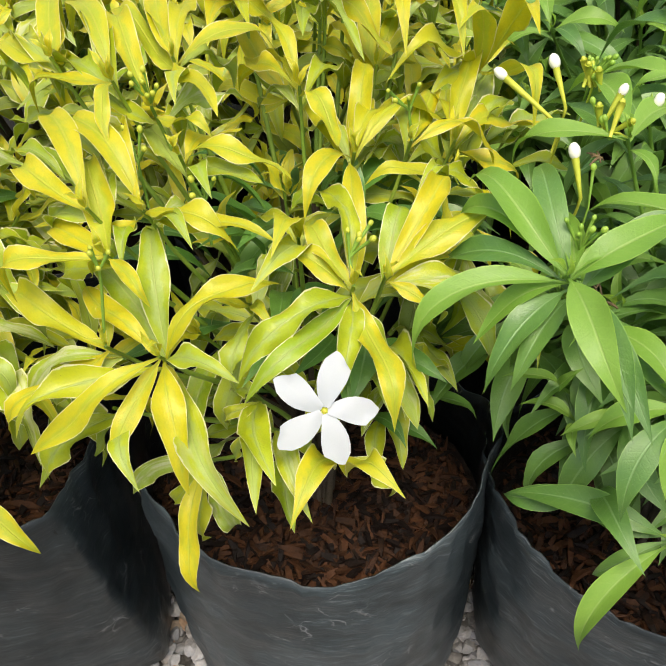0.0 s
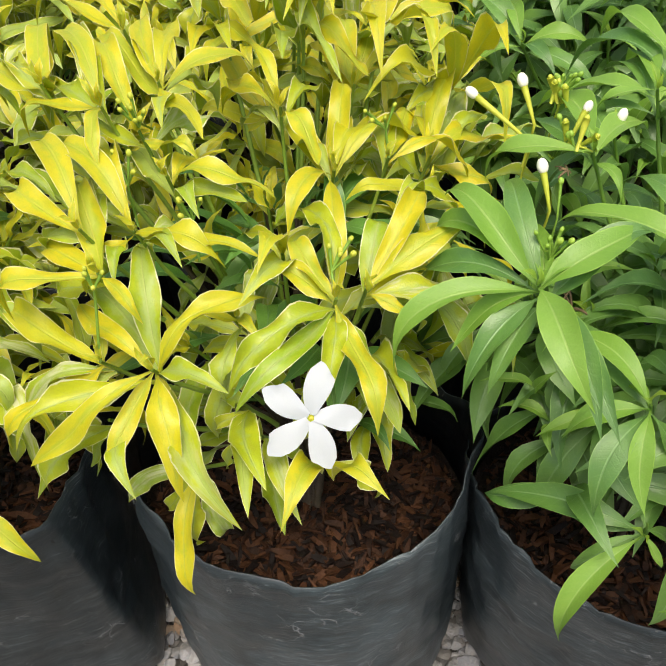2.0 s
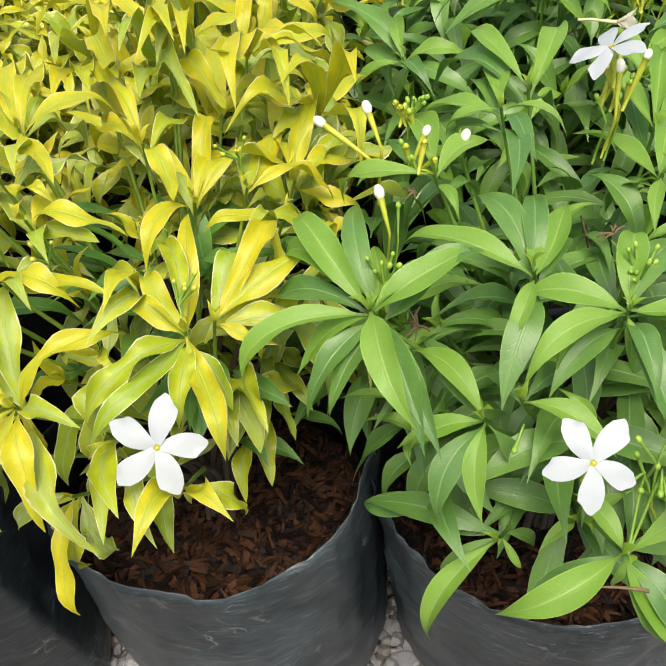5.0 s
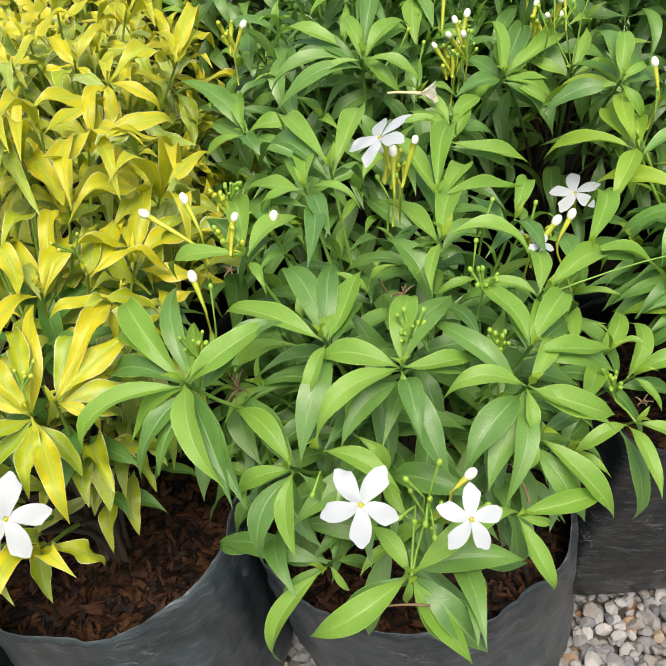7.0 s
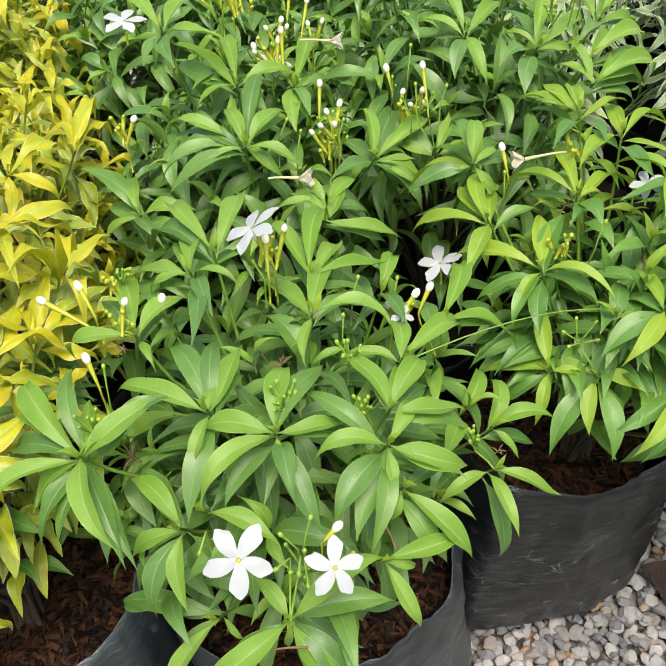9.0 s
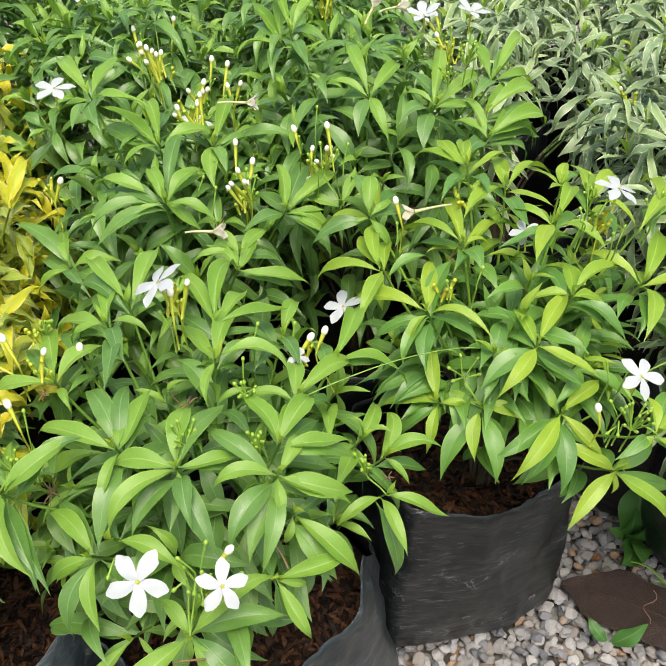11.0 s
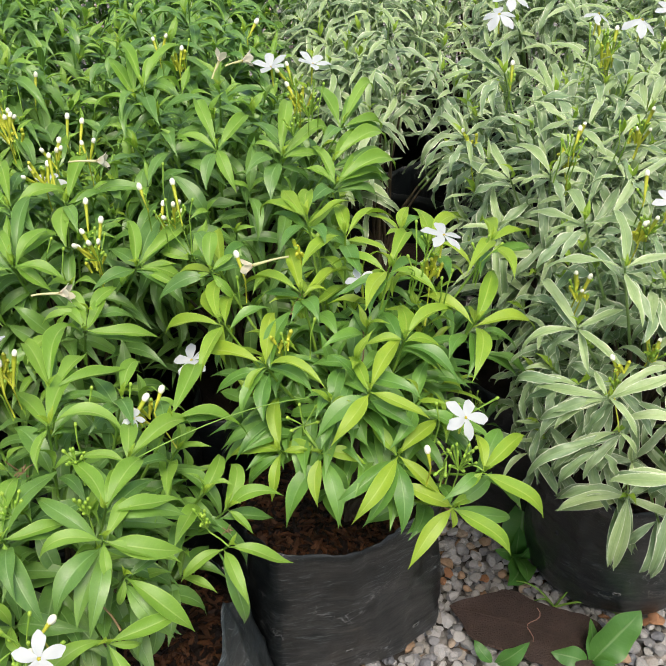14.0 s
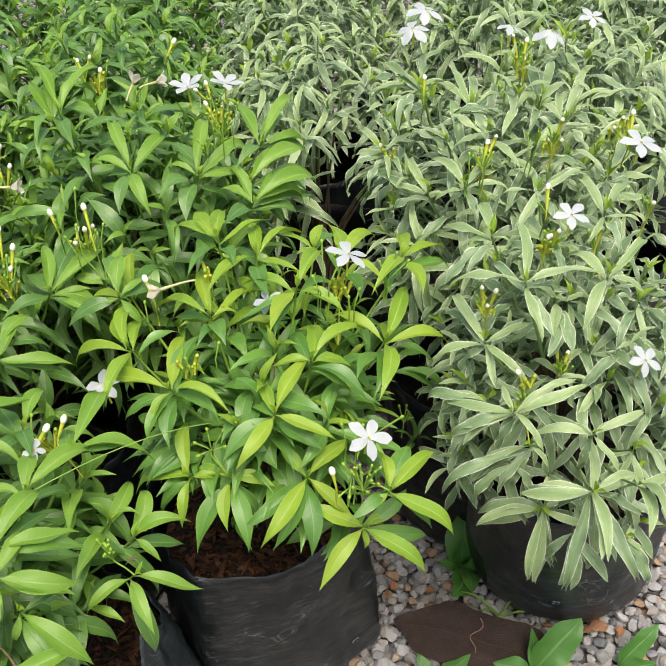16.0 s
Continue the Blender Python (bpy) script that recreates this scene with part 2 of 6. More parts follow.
def bag_material(name, wear, pale):
    """Black polythene film: dull sheen, creases, dust, and fine pale scuffs that sweep across it."""
    k = Nodes(name)
    tc = k.tree.nodes.new("ShaderNodeTexCoord")
    off = k.node("ShaderNodeVectorMath")
    off.operation = "ADD"
    k.put(off, 0, tc.outputs["Object"])
    k.put(off, 1, k.node("ShaderNodeCombineXYZ", X=k.math("MULTIPLY", k.chance(), 9.0), Y=0.0, Z=0.0).outputs[0])
    at = off.outputs[0]

    def streaks(turn, wide, fine):
        n = k.tree.nodes.new("ShaderNodeMapping")
        k.put(n, "Vector", at)
        n.inputs["Rotation"].default_value = turn
        n.inputs["Scale"].default_value = (wide, wide, fine)
        return k.noise(n.outputs[0], 1.0, 6.0, 0.72, 0.9)

    one, two = streaks((0.2, -0.75, 0.1), 40, 330), streaks((0.1, -1.15, 0.2), 34, 300)
    patch = k.noise(at, 9, 5.0, 0.65, 0.9)
    other = k.noise(at, 19, 4.0, 0.6, 0.6)
    fold = k.noise(k.scaled(at, 11, 11, 20), 1.0, 2.0, 0.42, 0.4)
    # tangles of thin pale scratches
    warp = k.node("ShaderNodeVectorMath")
    warp.operation = "MULTIPLY_ADD"
    k.put(warp, 0, k.node("ShaderNodeTexNoise", Vector=at, Scale=40.0, Detail=4.0).outputs["Color"])
    warp.inputs[1].default_value = (0.05, 0.05, 0.05)
    k.put(warp, 2, at)
    crack = k.tree.nodes.new("ShaderNodeTexVoronoi")
    crack.feature = "DISTANCE_TO_EDGE"
    k.put(crack, "Vector", warp.outputs[0])
    crack.inputs["Scale"].default_value = 38
    line = k.math("MULTIPLY", k.step(crack.outputs[0], 0.05, 0.0), k.step(k.noise(at, 16, 4.0, 0.7), 0.54, 0.68))
    dust = k.noise(at, 260, 2.0, 0.7)
    scuff = k.math("MULTIPLY", k.step(one, 0.53, 0.74), k.step(patch, 0.52 - 0.05 * wear, 0.70 - 0.05 * wear))
    scuff = k.math("MAXIMUM", scuff, k.math("MULTIPLY", k.step(two, 0.54, 0.76), k.step(other, 0.53 - 0.05 * wear, 0.70 - 0.05 * wear)))
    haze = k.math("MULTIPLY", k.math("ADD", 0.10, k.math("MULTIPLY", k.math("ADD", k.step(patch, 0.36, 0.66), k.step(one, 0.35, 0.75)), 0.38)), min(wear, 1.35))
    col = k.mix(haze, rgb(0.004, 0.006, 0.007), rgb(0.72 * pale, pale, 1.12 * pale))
    col = k.mix(k.math("MULTIPLY", scuff, min(0.85, 0.42 * wear)), col, rgb(0.25, 0.28, 0.29))
    col = k.mix(k.math("MULTIPLY", line, min(0.6, 0.32 * wear)), col, rgb(0.33, 0.34, 0.35))
    col = k.mix(k.math("MULTIPLY", k.step(dust, 0.68, 0.74), 0.25), col, rgb(0.3, 0.29, 0.27))
    rough = k.math("ADD", 0.22, k.math("MULTIPLY", patch, 0.30))
    height = k.math("ADD", fold, k.math("ADD", k.math("MULTIPLY", one, 0.05), k.math("MULTIPLY", line, 0.1)))
    return k.done(k.principled(col, rough, k.bump(height, 0.6, 0.009), 0.5))


# the last film has shade painted in, for bag insides and rear bags
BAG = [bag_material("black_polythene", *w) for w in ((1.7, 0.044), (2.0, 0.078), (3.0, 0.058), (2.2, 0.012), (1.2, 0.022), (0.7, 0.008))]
SOIL = plain_material("dark_potting_mix", rgb(0.008, 0.0045, 0.003), rgb(0.03, 0.014, 0.008), 60, 0.9, 0.9, 0.004)
CHIP = plain_material("brown_coir_chip", rgb(0.007, 0.003, 0.002), rgb(0.122, 0.048, 0.019), 90, 0.7, 0.5, 0.001, spec=0.3, vary=1.0, dark=0.92)


def ground_material():
    """Grey gravel, for the ground away from the loose stones."""
    k = Nodes("grey_gravel_ground")
    tc = k.tree.nodes.new("ShaderNodeTexCoord")
    cell = k.tree.nodes.new("ShaderNodeTexVoronoi")
    k.put(cell, "Vector", tc.outputs["Object"])
    cell.inputs["Scale"].default_value = 62
    cell.inputs["Randomness"].default_value = 1.0
    big = k.noise(tc.outputs["Object"], 1.4, 4.0, 0.6)
    grain = k.noise(tc.outputs["Object"], 350, 3.0, 0.6)
    pick = k.node("ShaderNodeSeparateColor", Color=cell.outputs["Color"]).outputs[0]
    col = k.mix(pick, rgb(0.13, 0.13, 0.135), rgb(0.46, 0.44, 0.41))
    col = k.mix(k.step(pick, 0.90, 0.93), col, rgb(0.4, 0.24, 0.14))
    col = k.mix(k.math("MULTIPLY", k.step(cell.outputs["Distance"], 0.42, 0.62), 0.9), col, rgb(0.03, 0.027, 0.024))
    col = k.mix(k.math("MULTIPLY", big, 0.38), col, rgb(0.09, 0.08, 0.07))
    height = k.math("SUBTRACT", k.math("MULTIPLY", grain, 0.15), cell.outputs["Distance"])
    return k.done(k.principled(col, 0.85, k.bump(height, 0.9, 0.008), 0.3))


GROUND = ground_material()


def pebble_material():
    k = Nodes("mixed_gravel_stone")
    tc = k.tree.nodes.new("ShaderNodeTexCoord")
    rnd = k.chance()
    ramp = k.tree.nodes.new("ShaderNodeValToRGB")
    k.put(ramp, 0, rnd)
    stops = ((0.0, (0.256, 0.256, 0.257)), (0.22, (0.356, 0.355, 0.360)), (0.42, (0.210, 0.216, 0.233)), (0.56, (0.404, 0.401, 0.400)), (0.70, (0.285, 0.262, 0.240)), (0.79, (0.135, 0.146, 0.170)), (0.87, (0.345, 0.225, 0.140)), (0.91, (0.380, 0.300, 0.225)), (0.95, (0.434, 0.433, 0.433)))
    ramp.color_ramp.interpolation = "CONSTANT"
    while len(ramp.color_ramp.elements) < len(stops):
        ramp.color_ramp.elements.new(0.5)
    for e, (p, c) in zip(ramp.color_ramp.elements, stops):
        e.position, e.color = p, (*c, 1)
    grain = k.noise(tc.outputs["Object"], 420, 3.0, 0.65)
    vein = k.noise(tc.outputs["Object"], 110, 4.0, 0.6, 1.0)
    col = k.mix(k.math("MULTIPLY", k.step(vein, 0.45, 0.7), 0.45), ramp.outputs[0], k.mix(0.5, ramp.outputs[0], rgb(0.5, 0.42, 0.33)))
    col = k.mix(k.math("MULTIPLY", k.math("SUBTRACT", 0.68, grain, clamp=True), 1.5, clamp=True), col, k.mix(0.55, col, rgb(0.06, 0.055, 0.05)))
    return k.done(k.principled(col, 0.75, k.bump(grain, 0.4, 0.001), 0.4))


PEBBLE = pebble_material()


# ---------------------------------------------------------------- building helpers
def part(name, bm, material, parent=None, label="", smooth=True):
    """Links a bmesh as one mesh object, under a thing or a part."""
    me = bpy.data.meshes.new(name)
    bm.to_mesh(me)
    bm.free()
    return hang(name, me, material, parent, label, smooth)


def hang(name, me, material, parent=None, label="", smooth=True):
    if smooth:
        me.polygons.foreach_set("use_smooth", [True] * len(me.polygons))
    if material and not me.materials:
        me.materials.append(material)
    ob = new(name, me)
    ob.parent = parent
    return tagged(ob, label)


def mesh_of(name, verts, faces, uvs=None):
    me = bpy.data.meshes.new(name)
    me.from_pydata([tuple(v) for v in verts], [], faces)
    if uvs is not None:
        layer = me.uv_layers.new(name="UVMap")
        idx = np.empty(len(me.loops), dtype=np.int32)
        me.loops.foreach_get("vertex_index", idx)
        layer.data.foreach_set("uv", np.asarray(uvs, dtype=np.float32)[idx].ravel())
    me.update()
    return me


def frame_of(y, hint):
    """Turn whose Y is y and whose Z lies nearest to hint."""
    y = y.normalized()
    x = y.cross(hint)
    if x.length < 1e-4:
        x = y.cross(Vector((0.3, 0.9, 0.2)))
    x.normalize()
    z = x.cross(y)
    return Matrix((x, y, z)).transposed().to_4x4()


def tube(points, radii, sides=6):
    """Vertices and faces of a tapered tube along points."""
    verts, faces = [], []
    n = len(points)
    for i, p in enumerate(points):
        d = (points[min(i + 1, n - 1)] - points[max(i - 1, 0)]).normalized()
        m = frame_of(d, Vector((0.37, 0.21, 0.9)))
        for s in range(sides):
            a = 2 * math.pi * s / sides
            verts.append(p + m.to_3x3() @ Vector((math.cos(a) * radii[i], 0, math.sin(a) * radii[i])))
    for i in range(n - 1):
        for s in range(sides):
            t = (s + 1) % sides
            faces.append((i * sides + s, i * sides + t, (i + 1) * sides + t, (i + 1) * sides + s))
    faces.append(tuple(range(sides)))
    faces.append(tuple(range((n - 1) * sides, n * sides))[::-1])
    return verts, faces


def bend(a, b, c, d, n):
    return [a * (1 - t) ** 3 + b * 3 * t * (1 - t) ** 2 + c * 3 * t * t * (1 - t) + d * t ** 3 for t in (i / (n - 1) for i in range(n))]


# ---------------------------------------------------------------- leaves
FINE, MIDDLE, COARSE = ((-1.0, -0.62, -0.25, 0.0, 0.25, 0.62, 1.0), 15), ((-1.0, -0.5, 0.0, 0.5, 1.0), 10), ((-1.0, 0.0, 1.0), 8)


def leaf_arrays(width, arch, fold, wave, hook, twist, phase, grid=FINE, notch=False, sway=0.0, base=0.85, point=0.95, ripple=9.5):
    """A leaf blade from (0, 0, 0) to (0, 1, 0), bulging up by arch, with its short stalk. base and point: how slowly it widens and how sharply it ends."""
    cols, rows = grid
    verts, uvs, faces = [], [], []
    peak = base / (base + point)
    top = peak ** base * (1 - peak) ** point
    for i in range(rows):
        s = i / (rows - 1)
        q = max(0.0, (s - 0.045) / 0.955)
        w = width * max(q ** base * (1 - q) ** point / top, 0.075 * (1 - s))
        z = arch * 4 * s * (1 - s) * (1.15 - 0.3 * s) - hook * max(0.0, s - 0.72) ** 2 * 6 + hook * 0.47 * s + sway * math.sin(2 * math.pi * s)
        bow = 0.10 * (math.sin(phase * 3 + s * 2.6) - math.sin(phase * 3) * (1 - s) - math.sin(phase * 3 + 2.6) * s)
        tw = twist * (s - 0.3)
        for u in cols:
            lift = w * fold * (0.45 * abs(u) + 0.5 * u * u) + wave * w * abs(u) ** 2.4 * math.sin(ripple * s + phase + (1.9 if u > 0 else 0))
            x = u * w * math.cos(fold * 0.7)
            verts.append((bow + x * math.cos(tw) - lift * math.sin(tw), s, z + x * math.sin(tw) + lift * math.cos(tw)))
            uvs.append((0.5 + 0.5 * u, s))
    n = len(cols)
    if notch:
        for j, u in enumerate(cols):
            verts[-n + j] = (verts[-n + j][0] + u * width * 0.4, 1.0 - 0.07 * (1 - abs(u)), verts[-n + j][2])
    for i in range(rows - 1):
        for j in range(n - 1):
            a = i * n + j
            faces.append((a, a + 1, a + n + 1, a + n))
    return verts, uvs, faces


SHAPES = {}
LEAF_FORM = {  # width, arch, fold, wave, hook, base, point, ripple
    "green_young": (0.116, 0.16, 0.42, 0.18, 0.26, 1.02, 1.38, 9.5),
    "green_old": (0.122, 0.18, 0.32, 0.20, 0.30, 1.02, 1.36, 9.5),
    "lime_young": (0.128, 0.12, 0.42, 0.16, 0.24, 1.02, 1.42, 9.5),
    "lime_old": (0.128, 0.15, 0.32, 0.18, 0.30, 1.02, 1.36, 9.5),
    "gold_young": (0.112, 0.17, 0.20, 0.62, 0.42, 0.85, 1.05, 10.0),
    "gold_old": (0.116, 0.18, 0.20, 0.75, 0.45, 0.80, 1.00, 11.0),
    "white_young": (0.080, 0.12, 0.34, 0.36, 0.24, 0.66, 0.80, 12.0),
    "white_old": (0.082, 0.15, 0.30, 0.55, 0.32, 0.62, 0.74, 14.0),
}
VARIANTS = 14
for leaf_kind, (lw, la, lf, lv, lh, lb, lp, lr) in LEAF_FORM.items():
    rng = random.Random(len(SHAPES) * 7 + 3)
    for i in range(VARIANTS):
        form = (lw * rng.uniform(0.86, 1.16), la * rng.uniform(0.4, 1.6), lf * rng.uniform(0.5, 1.4), lv * rng.uniform(0.3, 1.4), lh * rng.uniform(-0.1, 1.3), rng.uniform(-1, 1) * 0.6, rng.uniform(0, 6.3))
        sway = rng.uniform(-1, 1) * (0.09 if leaf_kind.startswith("gold") else 0.03)
        arr = [leaf_arrays(*form, grid, leaf_kind.startswith("white") and i % 5 == 4, sway, lb, lp, lr) for grid in (FINE, MIDDLE, COARSE)]
        me = mesh_of("leaf", arr[0][0], arr[0][2], arr[0][1])
        me.polygons.foreach_set("use_smooth", [True] * len(me.polygons))
        me.materials.append(LEAF[leaf_kind])
        SHAPES[leaf_kind, i] = (me, arr)


class Plant:
    """A potted bush: an Empty at its foot, woody branches, leaves, flowers and buds."""

    def __init__(self, label, kind, x, y, soil, seed, group, single=300, grade=1):
        self.root = tagged(new("shrub"), label, "plant", group)
        self.root.location = (x, y, soil)
        self.foot = Vector((x, y, soil))
        self.kind, self.rng, self.single, self.grade = kind, random.Random(seed), single, grade
        self.made, self.rest, self.nodes = 0, {}, []

    def local(self, p):
        return Vector(p) - self.foot

    def leaf(self, base, tip, hint, age, kind=None):
        base, tip = Vector(base), Vector(tip)
        y = tip - base
        wide = min(1.1, max(0.68, SIZE[self.kind] / y.length)) * self.rng.uniform(0.88, 1.06)
        m = Matrix.Translation(base - self.foot) @ frame_of(y, hint) @ Matrix.Diagonal((y.length * wide, y.length, y.length, 1))
        key = ((kind or self.kind) + "_" + age, self.rng.randrange(VARIANTS))
        me, arr = SHAPES[key]
        if self.made < self.single:
            self.made += 1
            ob = new("leaf", me)
            ob.parent = self.root
            ob.matrix_basis = m
        else:
            self.rest.setdefault(key[0], []).append((m, arr[self.grade]))

    def tuft(self, p, axis, size, pairs=4, spin=None, young=2, droop=None):
        """A shoot tip with pairs of opposite leaves, each pair turned a quarter against the last."""
        rng = self.rng
        droop = (1.15 if self.kind == "gold" else 0.8) if droop is None else droop
        axis = axis.normalized()
        m = frame_of(axis, Vector((0.2, 0.1, 1)) if abs(axis.z) < 0.9 else Vector((0, -1, 0.1))).to_3x3()
        spin = rng.uniform(0, math.pi) if spin is None else spin
        if rng.random() < 0.7:
            self.sprout(p, axis, size)
        open_by = (42, 70, 90, 104, 114)
        long_by = (0.5, 0.85, 1.0, 1.0, 0.92)
        for k in range(pairs):
            at = Vector(p) - axis * (0.004 + 0.011 * k * size / 0.07)
            for half in (0, 1):
                if k and rng.random() < 0.08:
                    continue
                az = spin + k * math.pi / 2 + half * math.pi + rng.uniform(-0.35, 0.35)
                el = radians(open_by[k] + rng.uniform(-14, 14))
                d = m @ Vector((math.cos(az) * math.sin(el), math.cos(el), math.sin(az) * math.sin(el)))
                d.z -= droop * rng.uniform(0.3, 1.2) * (0.3 + 0.25 * k)
                d.normalize()
                length = size * long_by[k] * rng.uniform(0.82, 1.15)
                hint = (axis * 0.8 + Vector((0, 0, 0.6)) + Vector((rng.uniform(-1, 1), rng.uniform(-1, 1), rng.uniform(-1, 1))) * 0.25)
                self.leaf(at, at + d * length, hint, "young" if k < young else "old")

    def sprout(self, p, axis, size):
        """Two tiny new leaves that stand up at a shoot's tip."""
        turn = self.rng.uniform(0, math.pi)
        for half in (0, 1):
            d = axis.normalized() + Vector((math.cos(turn + half * math.pi), math.sin(turn + half * math.pi), 0)) * self.rng.uniform(0.25, 0.6)
            self.leaf(p, Vector(p) + d.normalized() * size * self.rng.uniform(0.16, 0.3) * (1.35 if self.kind == "white" else 1.0), Vector((0, -0.4, 1)), "young", "gold" if self.kind == "gold" else "lime")

    def branch(self, p, axis, name="branch"):
        self.nodes.append(Vector(p))
        a = self.foot + Vector((self.rng.uniform(-0.012, 0.012), self.rng.uniform(-0.012, 0.012), -0.01))
        p = Vector(p)
        pts = bend(a, a + Vector((0, 0, 0.45 * (p - a).length)), p - axis.normalized() * 0.07, p, 8)
        verts, faces = tube([q - self.foot for q in pts], [0.0032 - 0.0022 * i / 7 for i in range(8)], 6)
        me = mesh_of(name, verts, faces)
        me.materials.append(BARK)
        me.materials.append(STEM[self.kind])
        ob = hang(name, me, None, self.root)
        for f in me.polygons:
            f.material_index = 1 if min(f.vertices) >= 6 * 4 else 0

    def fill(self, centre, radii, count, size, low=-0.25, away=(), clear=0.04, pairs=4, young=2, only=None):
        """Shoots spread over the crown's rounded outside."""
        c = Vector(centre)
        golden = math.pi * (3 - math.sqrt(5))
        for i in range(count):
            h = 1 - (1 - low) * (i + 0.5) / count
            r = math.sqrt(max(0.0, 1 - h * h))
            a = golden * i + self.rng.uniform(-0.25, 0.25)
            n = Vector((r * math.cos(a), r * math.sin(a), h))
            k = self.rng.uniform(0.84, 1.06)
            p = c + Vector((n.x * radii[0], n.y * radii[1], n.z * radii[2])) * k
            if any((p - Vector(q)).length < clear for q in away) or (only and not only(p)):
                continue
            axis = Vector((n.x, n.y, max(0.15, n.z) + 0.55))
            if i % (2 if self.single == 300 else 4) == 0:
                self.branch(p, axis)
            self.tuft(p, axis, size * self.rng.uniform(0.85, 1.12), pairs, young=young)

    def crown(self, heart, places, size):
        """Shoots at given places."""
        for p in places:
            axis = up_from(heart, p)
            self.branch(p, axis)
            self.tuft(Vector(p), axis, size, 4)

    def inner(self, centre, radii, count, size, floor=0.0, kind=None, only=None):
        """Older leaves inside the crown."""
        c = Vector(centre)
        for _ in range(count):
            n = Vector((self.rng.gauss(0, 1), self.rng.gauss(0, 1), self.rng.gauss(0.2, 1))).normalized()
            k = self.rng.uniform(0.45, 0.85)
            p = c + Vector((n.x * radii[0], n.y * radii[1], n.z * radii[2])) * k
            d = (Vector((n.x, n.y, n.z * 0.4 - 0.35)) + Vector((self.rng.uniform(-1, 1), self.rng.uniform(-1, 1), self.rng.uniform(-1, 1))) * 0.5).normalized()
            tip = p + d * size * self.rng.uniform(0.75, 1.1)
            if tip.z > floor and p.z > floor and (only is None or only(p)):
                self.leaf(p, tip, Vector((n.x * 0.5, n.y * 0.5, 1)), "old", kind)

    def finish(self):
        """Joins the leaves past those that stand singly."""
        for age, items in self.rest.items():
            verts, uvs, faces = [], [], []
            for m, (v, t, f) in items:
                o = len(verts)
                mm = np.array(m)
                vv = np.c_[np.array(v), np.ones(len(v))] @ mm.T
                verts.extend(vv[:, :3].tolist())
                uvs.extend(t)
                faces.extend(tuple(o + q for q in g) for g in f)
            me = mesh_of("foliage", verts, faces, uvs)
            tagged(hang("foliage", me, LEAF[age], self.root), kind="stuff")


# ---------------------------------------------------------------- flowers and buds
def petal_arrays():
    """A petal of a pinwheel flower, 1 long, broad and slanted at its end."""
    verts, faces, rows = [], [], 8
    for i in range(rows):
        s = i / (rows - 1)
        w = 0.07 + 0.190 * math.sin(math.pi * min(1.0, s * 0.72 + 0.04)) ** 1.25 if s < 0.86 else 0.250 * math.sqrt(max(0.0, 1 - ((s - 0.80) / 0.215) ** 2)) + 0.01
        for u in (-1, -0.5, 0, 0.5, 1):
            slant = 0.10 * u * s * s
            verts.append((u * w + 0.16 * s * s, 0.06 + 0.94 * s - slant - 0.05 * s * u * u, 0.10 * s - 0.16 * s * s + 0.05 * u * s + 0.03 * math.sin(5 * s + 2 * u)))
    for i in range(rows - 1):
        for j in range(4):
            a = i * 5 + j
            faces.append((a, a + 1, a + 6, a + 5))
    return verts, faces


PETAL_MESH = mesh_of("petal", *petal_arrays())
PETAL_MESH.polygons.foreach_set("use_smooth", [True] * len(PETAL_MESH.polygons))
PETAL_MESH.materials.append(PETAL)
WILTED_MESH = PETAL_MESH.copy()
WILTED_MESH.materials.clear()
WILTED_MESH.materials.append(OLD_PETAL)


def ball(radius, stretch=1.0, rings=6, sides=8):
    verts, faces = [], []
    for i in range(rings + 1):
        a = math.pi * i / rings
        for s in range(sides):
            b = 2 * math.pi * s / sides
            verts.append((radius * math.sin(a) * math.cos(b), radius * stretch * -math.cos(a), radius * math.sin(a) * math.sin(b)))
    for i in range(rings):
        for s in range(sides):
            t = (s + 1) % sides
            faces.append((i * sides + s, i * sides + t, (i + 1) * sides + t, (i + 1) * sides + s))
    return verts, faces


THROAT_MESH = mesh_of("throat", *ball(0.0009, 0.7))
THROAT_MESH.materials.append(EYE_OF_FLOWER)
TIP_MESH = mesh_of("bud_tip", *ball(0.5, 1.45))
TIP_MESH.materials.append(BUD_WHITE)
KNOB_MESH = mesh_of("bud_tip", *ball(0.5, 1.3))
KNOB_MESH.materials.append(BUD_GREEN)
GOLD_KNOB = mesh_of("bud_tip", *ball(0.5, 1.3))
GOLD_KNOB.materials.append(TUBE)
for soft in (TIP_MESH, KNOB_MESH, GOLD_KNOB, THROAT_MESH):
    soft.polygons.foreach_set("use_smooth", [True] * len(soft.polygons))


